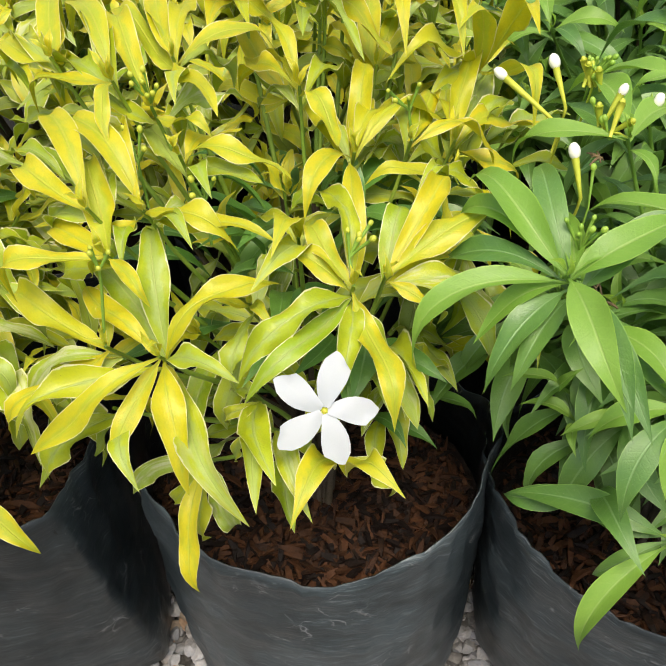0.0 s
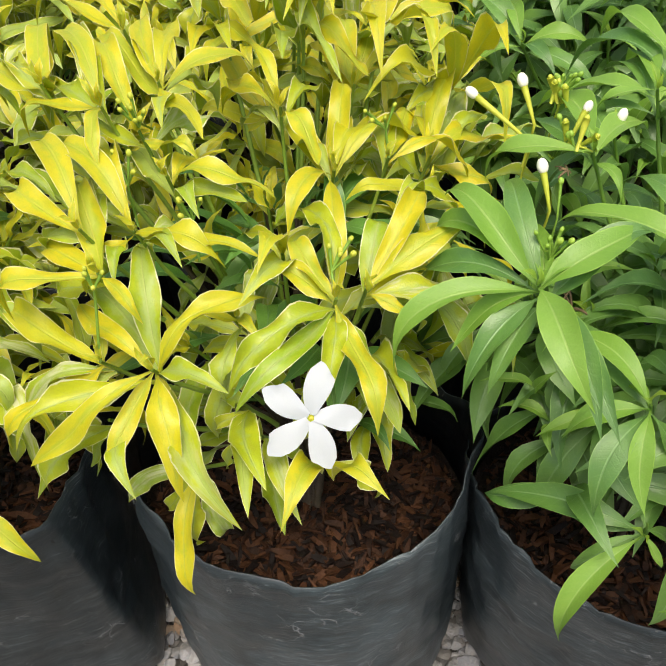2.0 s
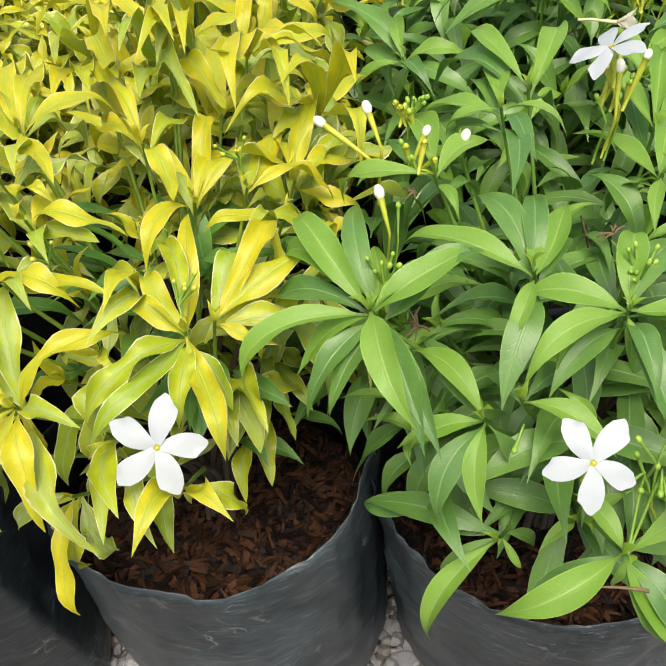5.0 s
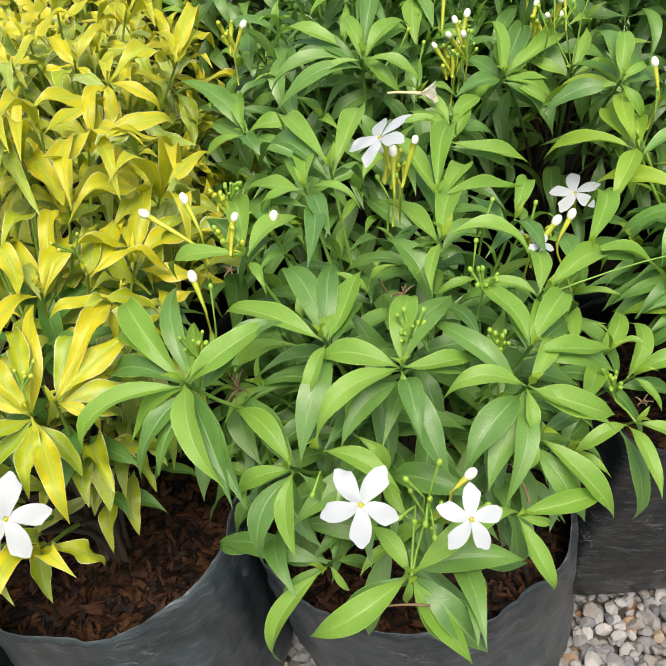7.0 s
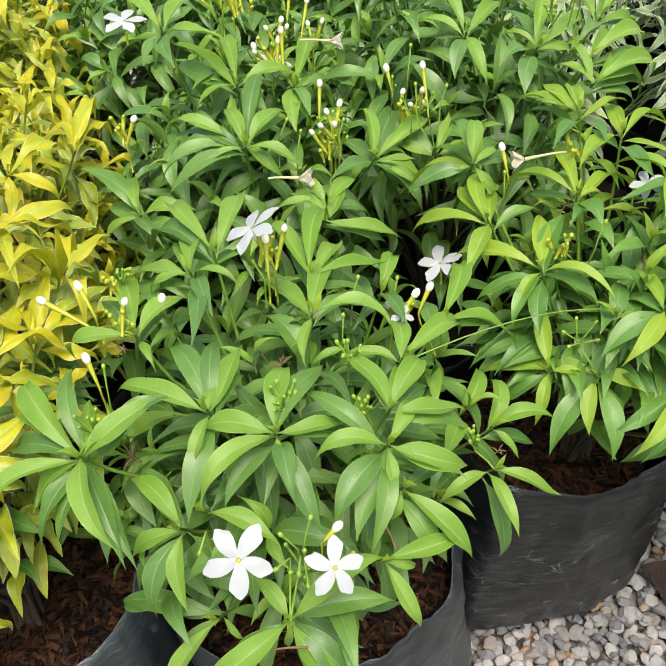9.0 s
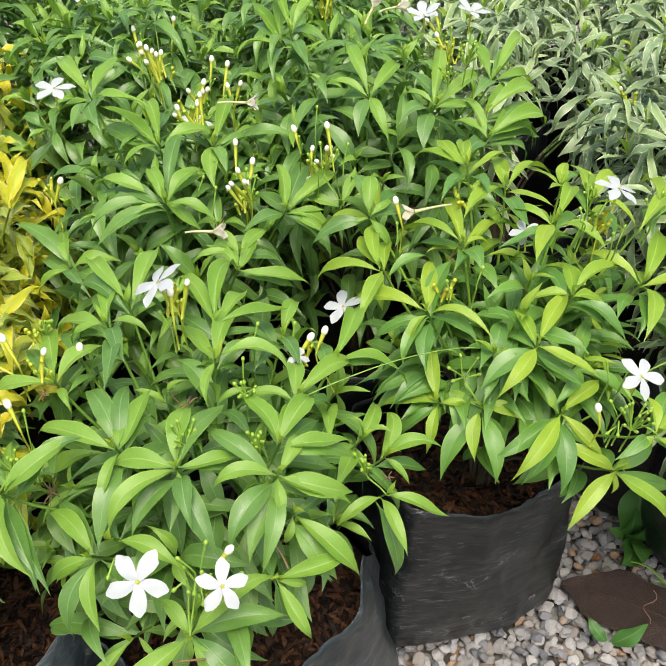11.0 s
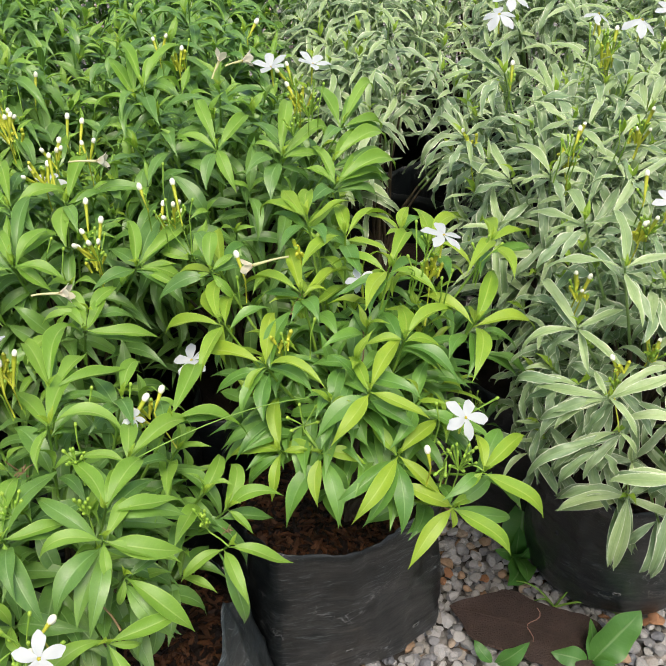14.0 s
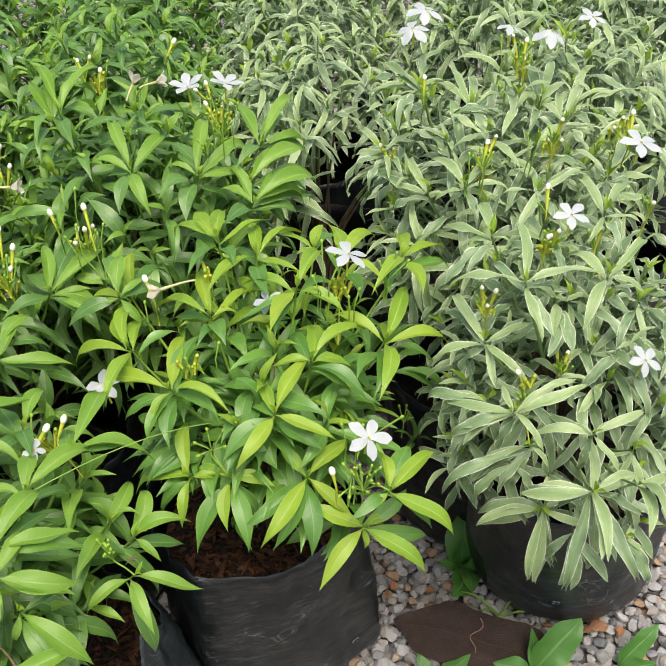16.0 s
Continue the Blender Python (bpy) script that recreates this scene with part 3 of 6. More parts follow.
def flower(plant, p, facing, across=0.045, first=(1, 0, 0), root=None, cup=0.0, wilted=False):
    """An open five-petalled flower on its tube. facing: the way it looks."""
    p, facing = Vector(p) - plant.foot, Vector(facing).normalized()
    root = p - facing * 0.012 - Vector((0, 0, 0.014)) if root is None else Vector(root) - plant.foot
    verts, faces = tube(bend(root, root * 0.6 + p * 0.4 + Vector((0, 0, 0.002)), p - facing * 0.008, p, 6), [0.0011, 0.0011, 0.0012, 0.0014, 0.0017, 0.0019])
    stalk = hang("flower", mesh_of("flower", verts, faces), OLD_TUBE if wilted else TUBE, plant.root, "white five-petalled pinwheel flower")
    first = Vector(first)
    turn = frame_of(first - facing * first.dot(facing) + Vector((0.001, 0.002, 0)), facing)
    eye = hang("throat", THROAT_MESH, None, stalk)
    eye.matrix_basis = Matrix.Translation(p + facing * 0.0008) @ frame_of(facing, Vector((0, 0, 1)))
    for k in range(5):
        ob = new("petal", WILTED_MESH if wilted else PETAL_MESH)
        ob.parent = stalk
        j = plant.rng.uniform(-1, 1)
        ob.matrix_basis = Matrix.Translation(p) @ turn @ Matrix.Rotation(2 * math.pi * k / 5 + 0.06 * j, 4, "Z") @ Matrix.Rotation(cup + 0.10 * j, 4, "X") @ Matrix.Scale(across * 0.5 * (1 + 0.05 * j), 4)


def stem_to(plant, a):
    """Where a stalk that ends at a comes from: a shoot close below it, or the foliage under it."""
    near = [q for q in plant.nodes if q.z < a.z + 0.004 and (q - a).length < 0.06 and math.hypot(q.x - a.x, q.y - a.y) < 0.022]
    return min(near, key=lambda q: (q - a).length) if near else a + Vector((0, 0.010, -0.034))


def bud(plant, a, b, size=0.0065, white=True, rooted=True, tip=None):
    """A closed bud on its stalk, which comes up from a shoot by way of a to its tip b."""
    a, b = Vector(a), Vector(b)
    size *= (0.8 if plant.kind == "white" else 1.0) if white else 0.86
    path = bend(a, a * 0.6 + b * 0.4 + Vector((0, 0, 0.001)), a * 0.3 + b * 0.7, b, 5)
    radii = [0.0006, 0.0007, 0.0008, 0.0010, 0.0012] if not white else [0.0010, 0.0013, 0.0017, 0.0021, 0.0023]
    if rooted:
        start = stem_to(plant, a)
        path = bend(start, start + (a - start) * 0.4 + Vector((0, 0, 0.004)), a - Vector((0, 0, 0.25 * (a - start).length)), a, 5)[:-1] + path
        radii = [0.0008] * 4 + radii
    verts, faces = tube([p - plant.foot for p in path], radii)
    stalk = hang("flower_bud", mesh_of("flower_bud", verts, faces), TUBE if white else STEM["lime"], plant.root)
    ob = hang("bud_tip", tip or TIP_MESH if white else GOLD_KNOB if plant.kind == "gold" else KNOB_MESH, None, stalk)
    ob.matrix_basis = Matrix.Translation(b - plant.foot) @ frame_of(b - a, Vector((0, 0, 1))) @ Matrix.Scale(size, 4)


def cyme(plant, p, lean=(0, 0, 1), count=7, reach=0.018, white=0):
    """A loose bunch of small buds that fork from one stalk."""
    p, lean, rng = Vector(p), Vector(lean).normalized(), plant.rng
    for i in range(count):
        d = (lean * 1.2 + Vector((rng.uniform(-1, 1), rng.uniform(-1, 1), rng.uniform(-0.3, 1)))).normalized()
        k = rng.uniform(0.5, 1.15)
        if i < white:
            bud(plant, p, p + d * reach * (k + 0.6), 0.0055, True, i == 0)
        else:
            bud(plant, p, p + d * reach * k, rng.uniform(0.0028, 0.0042), False, i == 0)


def spray(plant, p, count, reach, white):
    """A bunch of upright yellow-green flower tubes, a few of them ending in white buds."""
    p, rng = Vector(p) - Vector((0, 0, reach * 0.5)), plant.rng
    for i in range(count):
        d = Vector((rng.uniform(-1, 1), rng.uniform(-1, 1), rng.uniform(1.3, 2.6))).normalized()
        foot = p + Vector((rng.uniform(-1, 1), rng.uniform(-1, 1), 0)) * reach * 0.3
        if i < white:
            bud(plant, foot, foot + d * reach * rng.uniform(0.9, 1.4), rng.uniform(0.005, 0.0065), True, i == 0)
        else:
            bud(plant, foot, foot + d * reach * rng.uniform(0.35, 1.1), rng.uniform(0.003, 0.0045), True, i == 0, GOLD_KNOB if i % 3 else KNOB_MESH)


# ---------------------------------------------------------------- grow bags
LIP = plain_material("torn_film_lip", rgb(0.03, 0.03, 0.032), rgb(0.16, 0.16, 0.16), 200, 0.5)
# near-black colour that paints the shade inside a drain hole
HOLE_SHADE = plain_material("painted_hole_shade", rgb(0.002, 0.002, 0.002), rgb(0.004, 0.004, 0.004), 50, 0.9)


def bump_at(a, at, width):
    """1 at the angle at, falling to 0 past width, both in degrees."""
    d = abs((math.degrees(a) - at + 180) % 360 - 180)
    return max(0.0, 1 - d / width) ** 1.5


def grow_bag(x, y, rx, ry, rim, soil, foot, foot_r, label, seed, sag=lambda a: 0.0, chips=0, group="black grow bags", holes=(), corner=None):
    """A black film bag, creased, its lean and foot shaped to fit the camera's view, open at the top and filled with
    coir and bark.
    """
    rng = random.Random(seed)
    root = tagged(new("grow_bag"), label, "grow bag", group)
    root.location = (foot[0], foot[1], 0)
    base, top = Vector((0, 0, 0)), Vector((x - foot[0], y - foot[1], 0))
    sides, rings = 120, 22
    verts, faces = [], []

    def ring(t, inset, z=None):
        e = t ** 0.9
        c = base.lerp(top, e)
        for s in range(sides):
            a = 2 * math.pi * s / sides
            low = foot_r * (0.90 + 0.10 * min(1.0, t / 0.10) ** 0.6)
            r_x, r_y = low + (rx - low) * min(1, t ** 1.1), low + (ry - low) * min(1, t ** 1.1)
            q = Vector((math.cos(a) * 2.2, math.sin(a) * 2.2, t * 2.6 + seed * 7.3))
            crease = 0.034 * noise.noise(q * 1.1) + 0.034 * noise.noise(q * 2.6) * (0.4 + 0.6 * t) + 0.012 * noise.noise(q * 6.0)
            fold = 0.03 * math.sin(a * 9 + 5 * t + seed) * t * noise.noise(q * 0.8 + Vector((5, 1, 2)))
            q = Vector((math.cos(a) * 5.0, math.sin(a) * 5.0, t * 1.9 + math.cos(a) * 2.4 + seed * 3.1))
            pull = 0.020 * max(0.0, 1 - 3.2 * abs(noise.noise(q))) ** 1.6 + 0.012 * max(0.0, 1 - 4 * abs(noise.noise(q * 1.9))) ** 1.6
            k = 1 + crease + fold + pull * (0.35 + 0.65 * t)
            if corner is not None:
                # a folded, boxy bag: one sharp corner, with flat sides next to it
                q = a - radians(corner[0] + (corner[1] - corner[0]) * t) - math.pi / 4
                k *= 0.93 + 0.42 * (1 / max(abs(math.cos(q)), abs(math.sin(q))) - 1)
            zz = (rim + sag(a)) * t if z is None else z
            verts.append((c.x + (r_x * k - inset) * math.cos(a), c.y + (r_y * k - inset) * math.sin(a), max(zz, 0.0)))

    for i in range(rings):
        ring(i / (rings - 1), 0.0)
    ring(1.0, 0.0011)
    n_in = 6
    for i in range(1, n_in):
        ring(1.0 - i * (1 - (soil - 0.02) / rim) / (n_in - 1), 0.0014)
    for i in range(rings + n_in - 1):
        for s in range(sides):
            t = (s + 1) % sides
            faces.append((i * sides + s, i * sides + t, (i + 1) * sides + t, (i + 1) * sides + s))
    faces.append(tuple(range(sides))[::-1])
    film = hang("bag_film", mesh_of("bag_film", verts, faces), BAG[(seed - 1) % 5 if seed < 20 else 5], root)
    # inner faces: unscuffed film, with shade put into its near-black colour
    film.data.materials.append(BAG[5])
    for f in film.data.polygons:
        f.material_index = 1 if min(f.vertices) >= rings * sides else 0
    for hole in holes:
        # a punched drain hole: its inner shade painted as a near-black disc, in a pale torn lip, on the nearest face of
        # the film
        at = Vector(hole) - root.location
        face = min(film.data.polygons, key=lambda f: (f.center - at).length)
        out = face.normal if face.normal.dot(face.center) > 0 else -face.normal
        spot = at - out * (at - face.center).dot(out) + out * 0.0006
        turn = Matrix.Translation(spot) @ frame_of(out, Vector((0, 0, 1)))
        lip = [Vector((math.cos(q) * 0.0052, 0, math.sin(q) * 0.0036 * (1 + 0.25 * math.sin(3 * q)))) for q in (2 * math.pi * s / 12 for s in range(13))]
        lv, lf = tube(lip, [0.0005 + 0.0004 * (s % 3) for s in range(13)], 5)
        ring_ob = hang("drain_hole", mesh_of("drain_hole", lv, lf), LIP, film, "small punched drain hole")
        ring_ob.matrix_basis = turn
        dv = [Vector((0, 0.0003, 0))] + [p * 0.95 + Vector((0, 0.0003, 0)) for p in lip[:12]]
        hang("hole", mesh_of("hole", dv, [(0, 1 + s, 1 + (s + 1) % 12) for s in range(12)]), HOLE_SHADE, root).matrix_basis = turn
    # potting mix
    c = base.lerp(top, (soil / rim) ** 0.9)
    room = 0.995 if corner is None else 0.89
    verts, faces = [(c.x, c.y, soil + 0.006)], []
    n = 10
    for i in range(1, n + 1):
        for s in range(48):
            a, k = 2 * math.pi * s / 48, i / n
            px, py = c.x + math.cos(a) * rx * room * k, c.y + math.sin(a) * ry * room * k
            verts.append((px, py, soil + 0.006 * (1 - k * k) + 0.007 * noise.noise(Vector((px * 38, py * 38, seed)))))
    for s in range(48):
        faces.append((0, 1 + s, 1 + (s + 1) % 48))
    for i in range(n - 1):
        for s in range(48):
            t = (s + 1) % 48
            faces.append((1 + i * 48 + s, 1 + (i + 1) * 48 + s, 1 + (i + 1) * 48 + t, 1 + i * 48 + t))
    hang("potting_mix", mesh_of("potting_mix", verts, faces), SOIL, root, "dark brown coir and bark potting mix")
    if chips:
        verts, faces = [], []
        for i in range(chips):
            k, a = math.sqrt(rng.random()) * room * 0.92, rng.uniform(0, 2 * math.pi)
            px, py = c.x + math.cos(a) * rx * k, c.y + math.sin(a) * ry * k
            length, wide, thick = rng.uniform(0.011, 0.032) * (0.5 + 0.5 * rng.random()), rng.uniform(0.0008, 0.0031), rng.uniform(0.0006, 0.0016)
            m = Matrix.Translation((px, py, soil + 0.006 * (1 - k * k) + rng.uniform(-0.001, 0.008))) @ Euler((rng.uniform(-0.5, 0.5), rng.uniform(-0.6, 0.6), rng.uniform(0, 6.3))).to_matrix().to_4x4()
            o = len(verts)
            for sx, w in ((-1, 0.55), (-0.2, 1.0), (0.5, 0.9), (1, 0.3)):
                bow = 0.12 * length * (1 - sx * sx)
                for sy, sz in ((-1, -1), (1, -1), (1, 1), (-1, 1)):
                    verts.append(m @ Vector((sx * length / 2, sy * wide * w / 1, sz * thick * w + bow * rng.uniform(0.7, 1))))
            for j in range(3):
                for s in range(4):
                    t = (s + 1) % 4
                    faces.append((o + j * 4 + s, o + j * 4 + t, o + j * 4 + 4 + t, o + j * 4 + 4 + s))
            faces += [(o + 3, o + 2, o + 1, o), (o + 12, o + 13, o + 14, o + 15)]
        tagged(hang("coir_mulch", mesh_of("coir_mulch", verts, faces), CHIP, root, "reddish brown coir husk chips", smooth=False), kind="stuff")
    return root


grow_bag(-0.235, 0.51, 0.135, 0.125, 0.34, 0.27, (-0.205, 0.56), 0.132, "black polythene grow bag with a creased front on gravel", 1, chips=1500, corner=(338, 322))
grow_bag(0.062, 0.515, 0.138, 0.120, 0.335, 0.258, (0.078, 0.58), 0.142, "scuffed black polythene grow bag with a drooping rim", 2,
         lambda a: 0.045 * bump_at(a, -12, 60) - 0.015 * bump_at(a, 275, 50) + 0.035 * bump_at(a, 190, 55), chips=3200)
grow_bag(0.344, 0.50, 0.147, 0.126, 0.325, 0.265, (0.393, 0.585), 0.157, "black polythene grow bag with a torn pointed rim", 3,
         lambda a: 0.05 * bump_at(a, -22, 22) - 0.01 * bump_at(a, 270, 60) + 0.02 * bump_at(a, 195, 40), chips=2500)
grow_bag(0.628, 0.60, 0.126, 0.122, 0.365, 0.305, (0.645, 0.715), 0.158, "smooth black polythene grow bag with a crumpled rim", 4,
         lambda a: 0.02 * bump_at(a, -35, 30) + 0.02 * bump_at(a, 225, 40) - 0.008 * bump_at(a, 280, 40), chips=2200, corner=(230, 230), holes=((0.626, 0.547, 0.117), (0.735, 0.60, 0.16), (0.72, 0.585, 0.09)))
grow_bag(1.035, 0.555, 0.135, 0.122, 0.34, 0.29, (1.09, 0.66), 0.135, "black polythene grow bag under a cream-edged shrub", 5, chips=300, holes=((1.007, 0.522, 0.105), (1.076, 0.517, 0.086), (0.95, 0.57, 0.2)))

BACK = [  # x, y, kind, top of the crown
    (-0.24, 0.86, "gold", 0.66), (0.04, 0.86, "gold", 0.67), (0.36, 0.87, "green", 0.68), (0.585, 0.93, "green", 0.73), (1.02, 0.80, "white", 0.74),
    (-0.28, 1.20, "gold", 0.70), (0.01, 1.20, "gold", 0.71), (0.29, 1.22, "green", 0.73), (0.60, 1.27, "green", 0.74), (0.90, 1.20, "white", 0.70), (1.30, 1.02, "white", 0.70),
    (-0.28, 1.55, "gold", 0.74), (0.02, 1.55, "green", 0.74), (0.33, 1.57, "green", 0.75), (0.65, 1.60, "green", 0.75), (0.98, 1.57, "white", 0.73), (1.30, 1.40, "white", 0.72), (1.62, 1.35, "white", 0.72),
    (1.30, 1.75, "white", 0.74), (0.98, 1.92, "green", 0.74), (0.65, 1.95, "green", 0.76), (1.62, 1.70, "green", 0.74), (0.33, 1.93, "green", 0.76), (0.0, 1.90, "green", 0.75),
]
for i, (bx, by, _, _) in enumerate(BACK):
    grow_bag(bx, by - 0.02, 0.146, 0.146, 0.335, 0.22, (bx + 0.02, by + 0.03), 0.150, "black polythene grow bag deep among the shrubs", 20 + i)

# ---------------------------------------------------------------- shrubs
GOLD = "gold-leaved variegated shrub with wavy yellow leaves"
GREEN = "glossy green shrub with lance-shaped leaves and white buds"
LIME = "bright green shrub with lime young leaves"
WHITE = "grey-green shrub with cream-edged narrow leaves"


def up_from(centre, p, lift=0.6):
    d = Vector(p) - Vector(centre)
    d.normalize()
    return Vector((d.x, d.y, max(0.1, d.z) + lift))
HEART = {"A": (-0.235, 0.47, 0.42), "B": (0.065, 0.50, 0.42), "C": (0.335, 0.48, 0.43), "D": (0.65, 0.56, 0.44), "E": (1.0, 0.53, 0.44)}
KIND = {"A": "gold", "B": "gold", "C": "green", "D": "lime", "E": "white"}
SIZE = {"gold": 0.068, "green": 0.074, "lime": 0.064, "white": 0.070}
LABEL = {"gold": GOLD, "green": GREEN, "lime": LIME, "white": WHITE}
FRONT = {}
for i, (letter, heart) in enumerate(HEART.items()):
    kind = KIND[letter]
    FRONT[letter] = Plant(LABEL[kind], kind, heart[0], heart[1] + 0.02, {"A": 0.27, "B": 0.258, "C": 0.265, "D": 0.29, "E": 0.29}[letter], 100 + i, "shrubs in grow bags")

NODES = {letter: [] for letter in FRONT}


REAR = []
for i, (bx, by, kind, top) in enumerate(BACK):
    REAR.append(Plant(LABEL[kind], kind, bx, by, 0.22, 300 + i, "shrubs in grow bags", single=300 if by < 1.0 else 0, grade=1 if by < 1.3 else 2))
    HEART[i], NODES[i] = (bx, by, top - 0.22), []


def shoot(which, p, young, old):
    """A shoot tip at p with its leaves, each from the tip of the shoot to its own tip. which: a letter of the front row, or a number of the rear."""
    plant, p = FRONT[which] if which in FRONT else REAR[which], Vector(p)
    NODES[which].append(p)
    axis = up_from(HEART[which], p).normalized()
    for tips, age, low, high in ((young, "young", 0.001, 0.009), (old, "old", 0.008, 0.020)):
        for tip in tips:
            jolt = Vector((plant.rng.uniform(-1, 1), plant.rng.uniform(-1, 1), plant.rng.uniform(-1, 1))) * 0.22
            plant.leaf(p - axis * plant.rng.uniform(low, high), tip, axis * 0.8 + Vector((0, -0.12, 0.7)) + jolt, age)
    if young:
        plant.sprout(p, axis, 0.07)
    plant.branch(p, axis)


shoot("A", (-0.130, 0.368, 0.435), ((-0.090, 0.355, 0.400),), ((-0.140, 0.330, 0.410), (-0.170, 0.350, 0.395)))
shoot("A", (-0.150, 0.425, 0.520), ((-0.130, 0.400, 0.560), (-0.170, 0.380, 0.540)), ((-0.090, 0.437, 0.490), (-0.112, 0.405, 0.460), (-0.200, 0.400, 0.500)))
shoot("B", (-0.012, 0.379, 0.543), ((0.048, 0.419, 0.562), (-0.066, 0.441, 0.535), (-0.08, 0.356, 0.488), (-0, 0.38, 0.518), (0.01, 0.325, 0.501), (-0.033, 0.346, 0.498),), ((-0.031, 0.467, 0.561), (-0.065, 0.454, 0.542), (0.041, 0.313, 0.496), (-0.087, 0.359, 0.496), (0.032, 0.357, 0.549),))
shoot("B", (-0.042, 0.389, 0.538), ((-0.106, 0.443, 0.513), (-0.095, 0.371, 0.484), (-0.048, 0.425, 0.531),), ((-0.093, 0.392, 0.485), (-0.073, 0.385, 0.49),))
shoot("B", (0.006, 0.375, 0.469), ((0.008, 0.333, 0.405),), ((0.01, 0.366, 0.412), (-0.04, 0.386, 0.421), (-0.015, 0.386, 0.416), (0.025, 0.378, 0.412),))
shoot("B", (0.084, 0.409, 0.572), ((0.108, 0.349, 0.53), (0.078, 0.497, 0.591), (0.036, 0.43, 0.564), (0.055, 0.453, 0.57),), ((0.058, 0.489, 0.574), (0.033, 0.36, 0.531), (0.029, 0.371, 0.535), (0.081, 0.368, 0.535), (0.107, 0.398, 0.518),))
shoot("B", (0.100, 0.416, 0.574), ((0.13, 0.501, 0.579), (0.171, 0.471, 0.564), (0.141, 0.454, 0.561), (0.125, 0.408, 0.549),), ((0.132, 0.435, 0.528), (0.152, 0.44, 0.547), (0.119, 0.44, 0.522), (0.109, 0.478, 0.565),))
shoot("B", (0.080, 0.511, 0.590), ((0.042, 0.593, 0.583), (0.111, 0.596, 0.588), (0.08, 0.597, 0.567), (0.085, 0.601, 0.595), (0.14, 0.576, 0.567), (0.055, 0.46, 0.574),), ((0.086, 0.548, 0.543), (0.044, 0.574, 0.562), (0.106, 0.565, 0.559),))
shoot("B", (0.113, 0.522, 0.594), ((0.168, 0.549, 0.564), (0.123, 0.609, 0.571),), ((0.1, 0.609, 0.567), (0.129, 0.556, 0.549),))
shoot("B", (0.138, 0.506, 0.586), ((0.087, 0.49, 0.581),), ((0.113, 0.461, 0.588), (0.159, 0.535, 0.54),))
shoot("B", (0.142, 0.551, 0.580), ((0.16, 0.639, 0.582), (0.118, 0.636, 0.559), (0.209, 0.61, 0.565), (0.186, 0.557, 0.546),), ((0.168, 0.634, 0.556), (0.131, 0.586, 0.534),))
shoot("B", (0.159, 0.626, 0.593), ((0.186, 0.539, 0.592), (0.096, 0.561, 0.609), (0.183, 0.558, 0.646), (0.135, 0.557, 0.646),), ((0.181, 0.68, 0.535), (0.125, 0.581, 0.592),))
shoot("B", (0.108, 0.641, 0.630), ((0.107, 0.55, 0.631), (0.163, 0.578, 0.66), (0.168, 0.694, 0.587), (0.141, 0.556, 0.63), (0.091, 0.562, 0.668),), ((0.086, 0.679, 0.588), (0.132, 0.712, 0.576),))
shoot("B", (0.091, 0.598, 0.605), ((0.135, 0.672, 0.581), (0.055, 0.678, 0.586), (0.077, 0.685, 0.589),), ((0.069, 0.643, 0.565), (0.109, 0.634, 0.564),))
shoot("B", (0.055, 0.641, 0.625), ((0.099, 0.561, 0.628), (0.046, 0.559, 0.661), (0.071, 0.566, 0.671),), ((0.083, 0.552, 0.627), (0.02, 0.71, 0.576),))
shoot("B", (0.067, 0.669, 0.636), ((0.11, 0.727, 0.581), (0.049, 0.586, 0.668),), ((0.055, 0.579, 0.65),))
shoot("B", (0.045, 0.547, 0.612), ((-0.006, 0.618, 0.63), (0.003, 0.586, 0.585), (0.002, 0.624, 0.594), (0.071, 0.493, 0.603),), ((0.016, 0.582, 0.578), (0.069, 0.622, 0.575), (0.054, 0.585, 0.568),))
shoot("B", (0.051, 0.649, 0.629), ((0.017, 0.717, 0.58), (0.076, 0.569, 0.662),), ((0.046, 0.557, 0.638), (0.035, 0.568, 0.664),))
shoot("B", (-0.026, 0.531, 0.633), ((-0.031, 0.621, 0.626), (-0.081, 0.6, 0.619), (0.031, 0.556, 0.626), (0.008, 0.474, 0.627), (-0.047, 0.617, 0.616),), ((-0.059, 0.606, 0.591), (-0.015, 0.479, 0.629), (0.003, 0.567, 0.597),))
shoot("B", (-0.056, 0.509, 0.627), ((-0.1, 0.586, 0.616), (-0.048, 0.465, 0.611), (-0.112, 0.538, 0.588),), ((-0.106, 0.569, 0.58), (-0.09, 0.59, 0.621), (-0.054, 0.548, 0.584),))
shoot("B", (-0.032, 0.495, 0.620), ((0.005, 0.477, 0.611), (-0.07, 0.576, 0.608),), ((0.017, 0.528, 0.607), (-0.026, 0.532, 0.573), (-0.076, 0.549, 0.58),))
shoot("B", (-0.014, 0.473, 0.604), ((0.049, 0.46, 0.6), (0.014, 0.521, 0.596),), ((0.034, 0.451, 0.603), (0.011, 0.428, 0.606), (-0.047, 0.532, 0.573),))
shoot("B", (-0.028, 0.440, 0.589), ((-0.051, 0.527, 0.579), (0.025, 0.419, 0.581), (0.044, 0.421, 0.587), (-0.088, 0.506, 0.585), (-0.047, 0.442, 0.563),), ((0.005, 0.402, 0.593), (-0.027, 0.474, 0.538), (0.004, 0.481, 0.559),))
shoot("B", (-0.056, 0.435, 0.592), ((-0.098, 0.514, 0.581), (-0.1, 0.48, 0.564),), ((-0.083, 0.462, 0.55), (-0.066, 0.501, 0.573), (-0.053, 0.488, 0.575),))
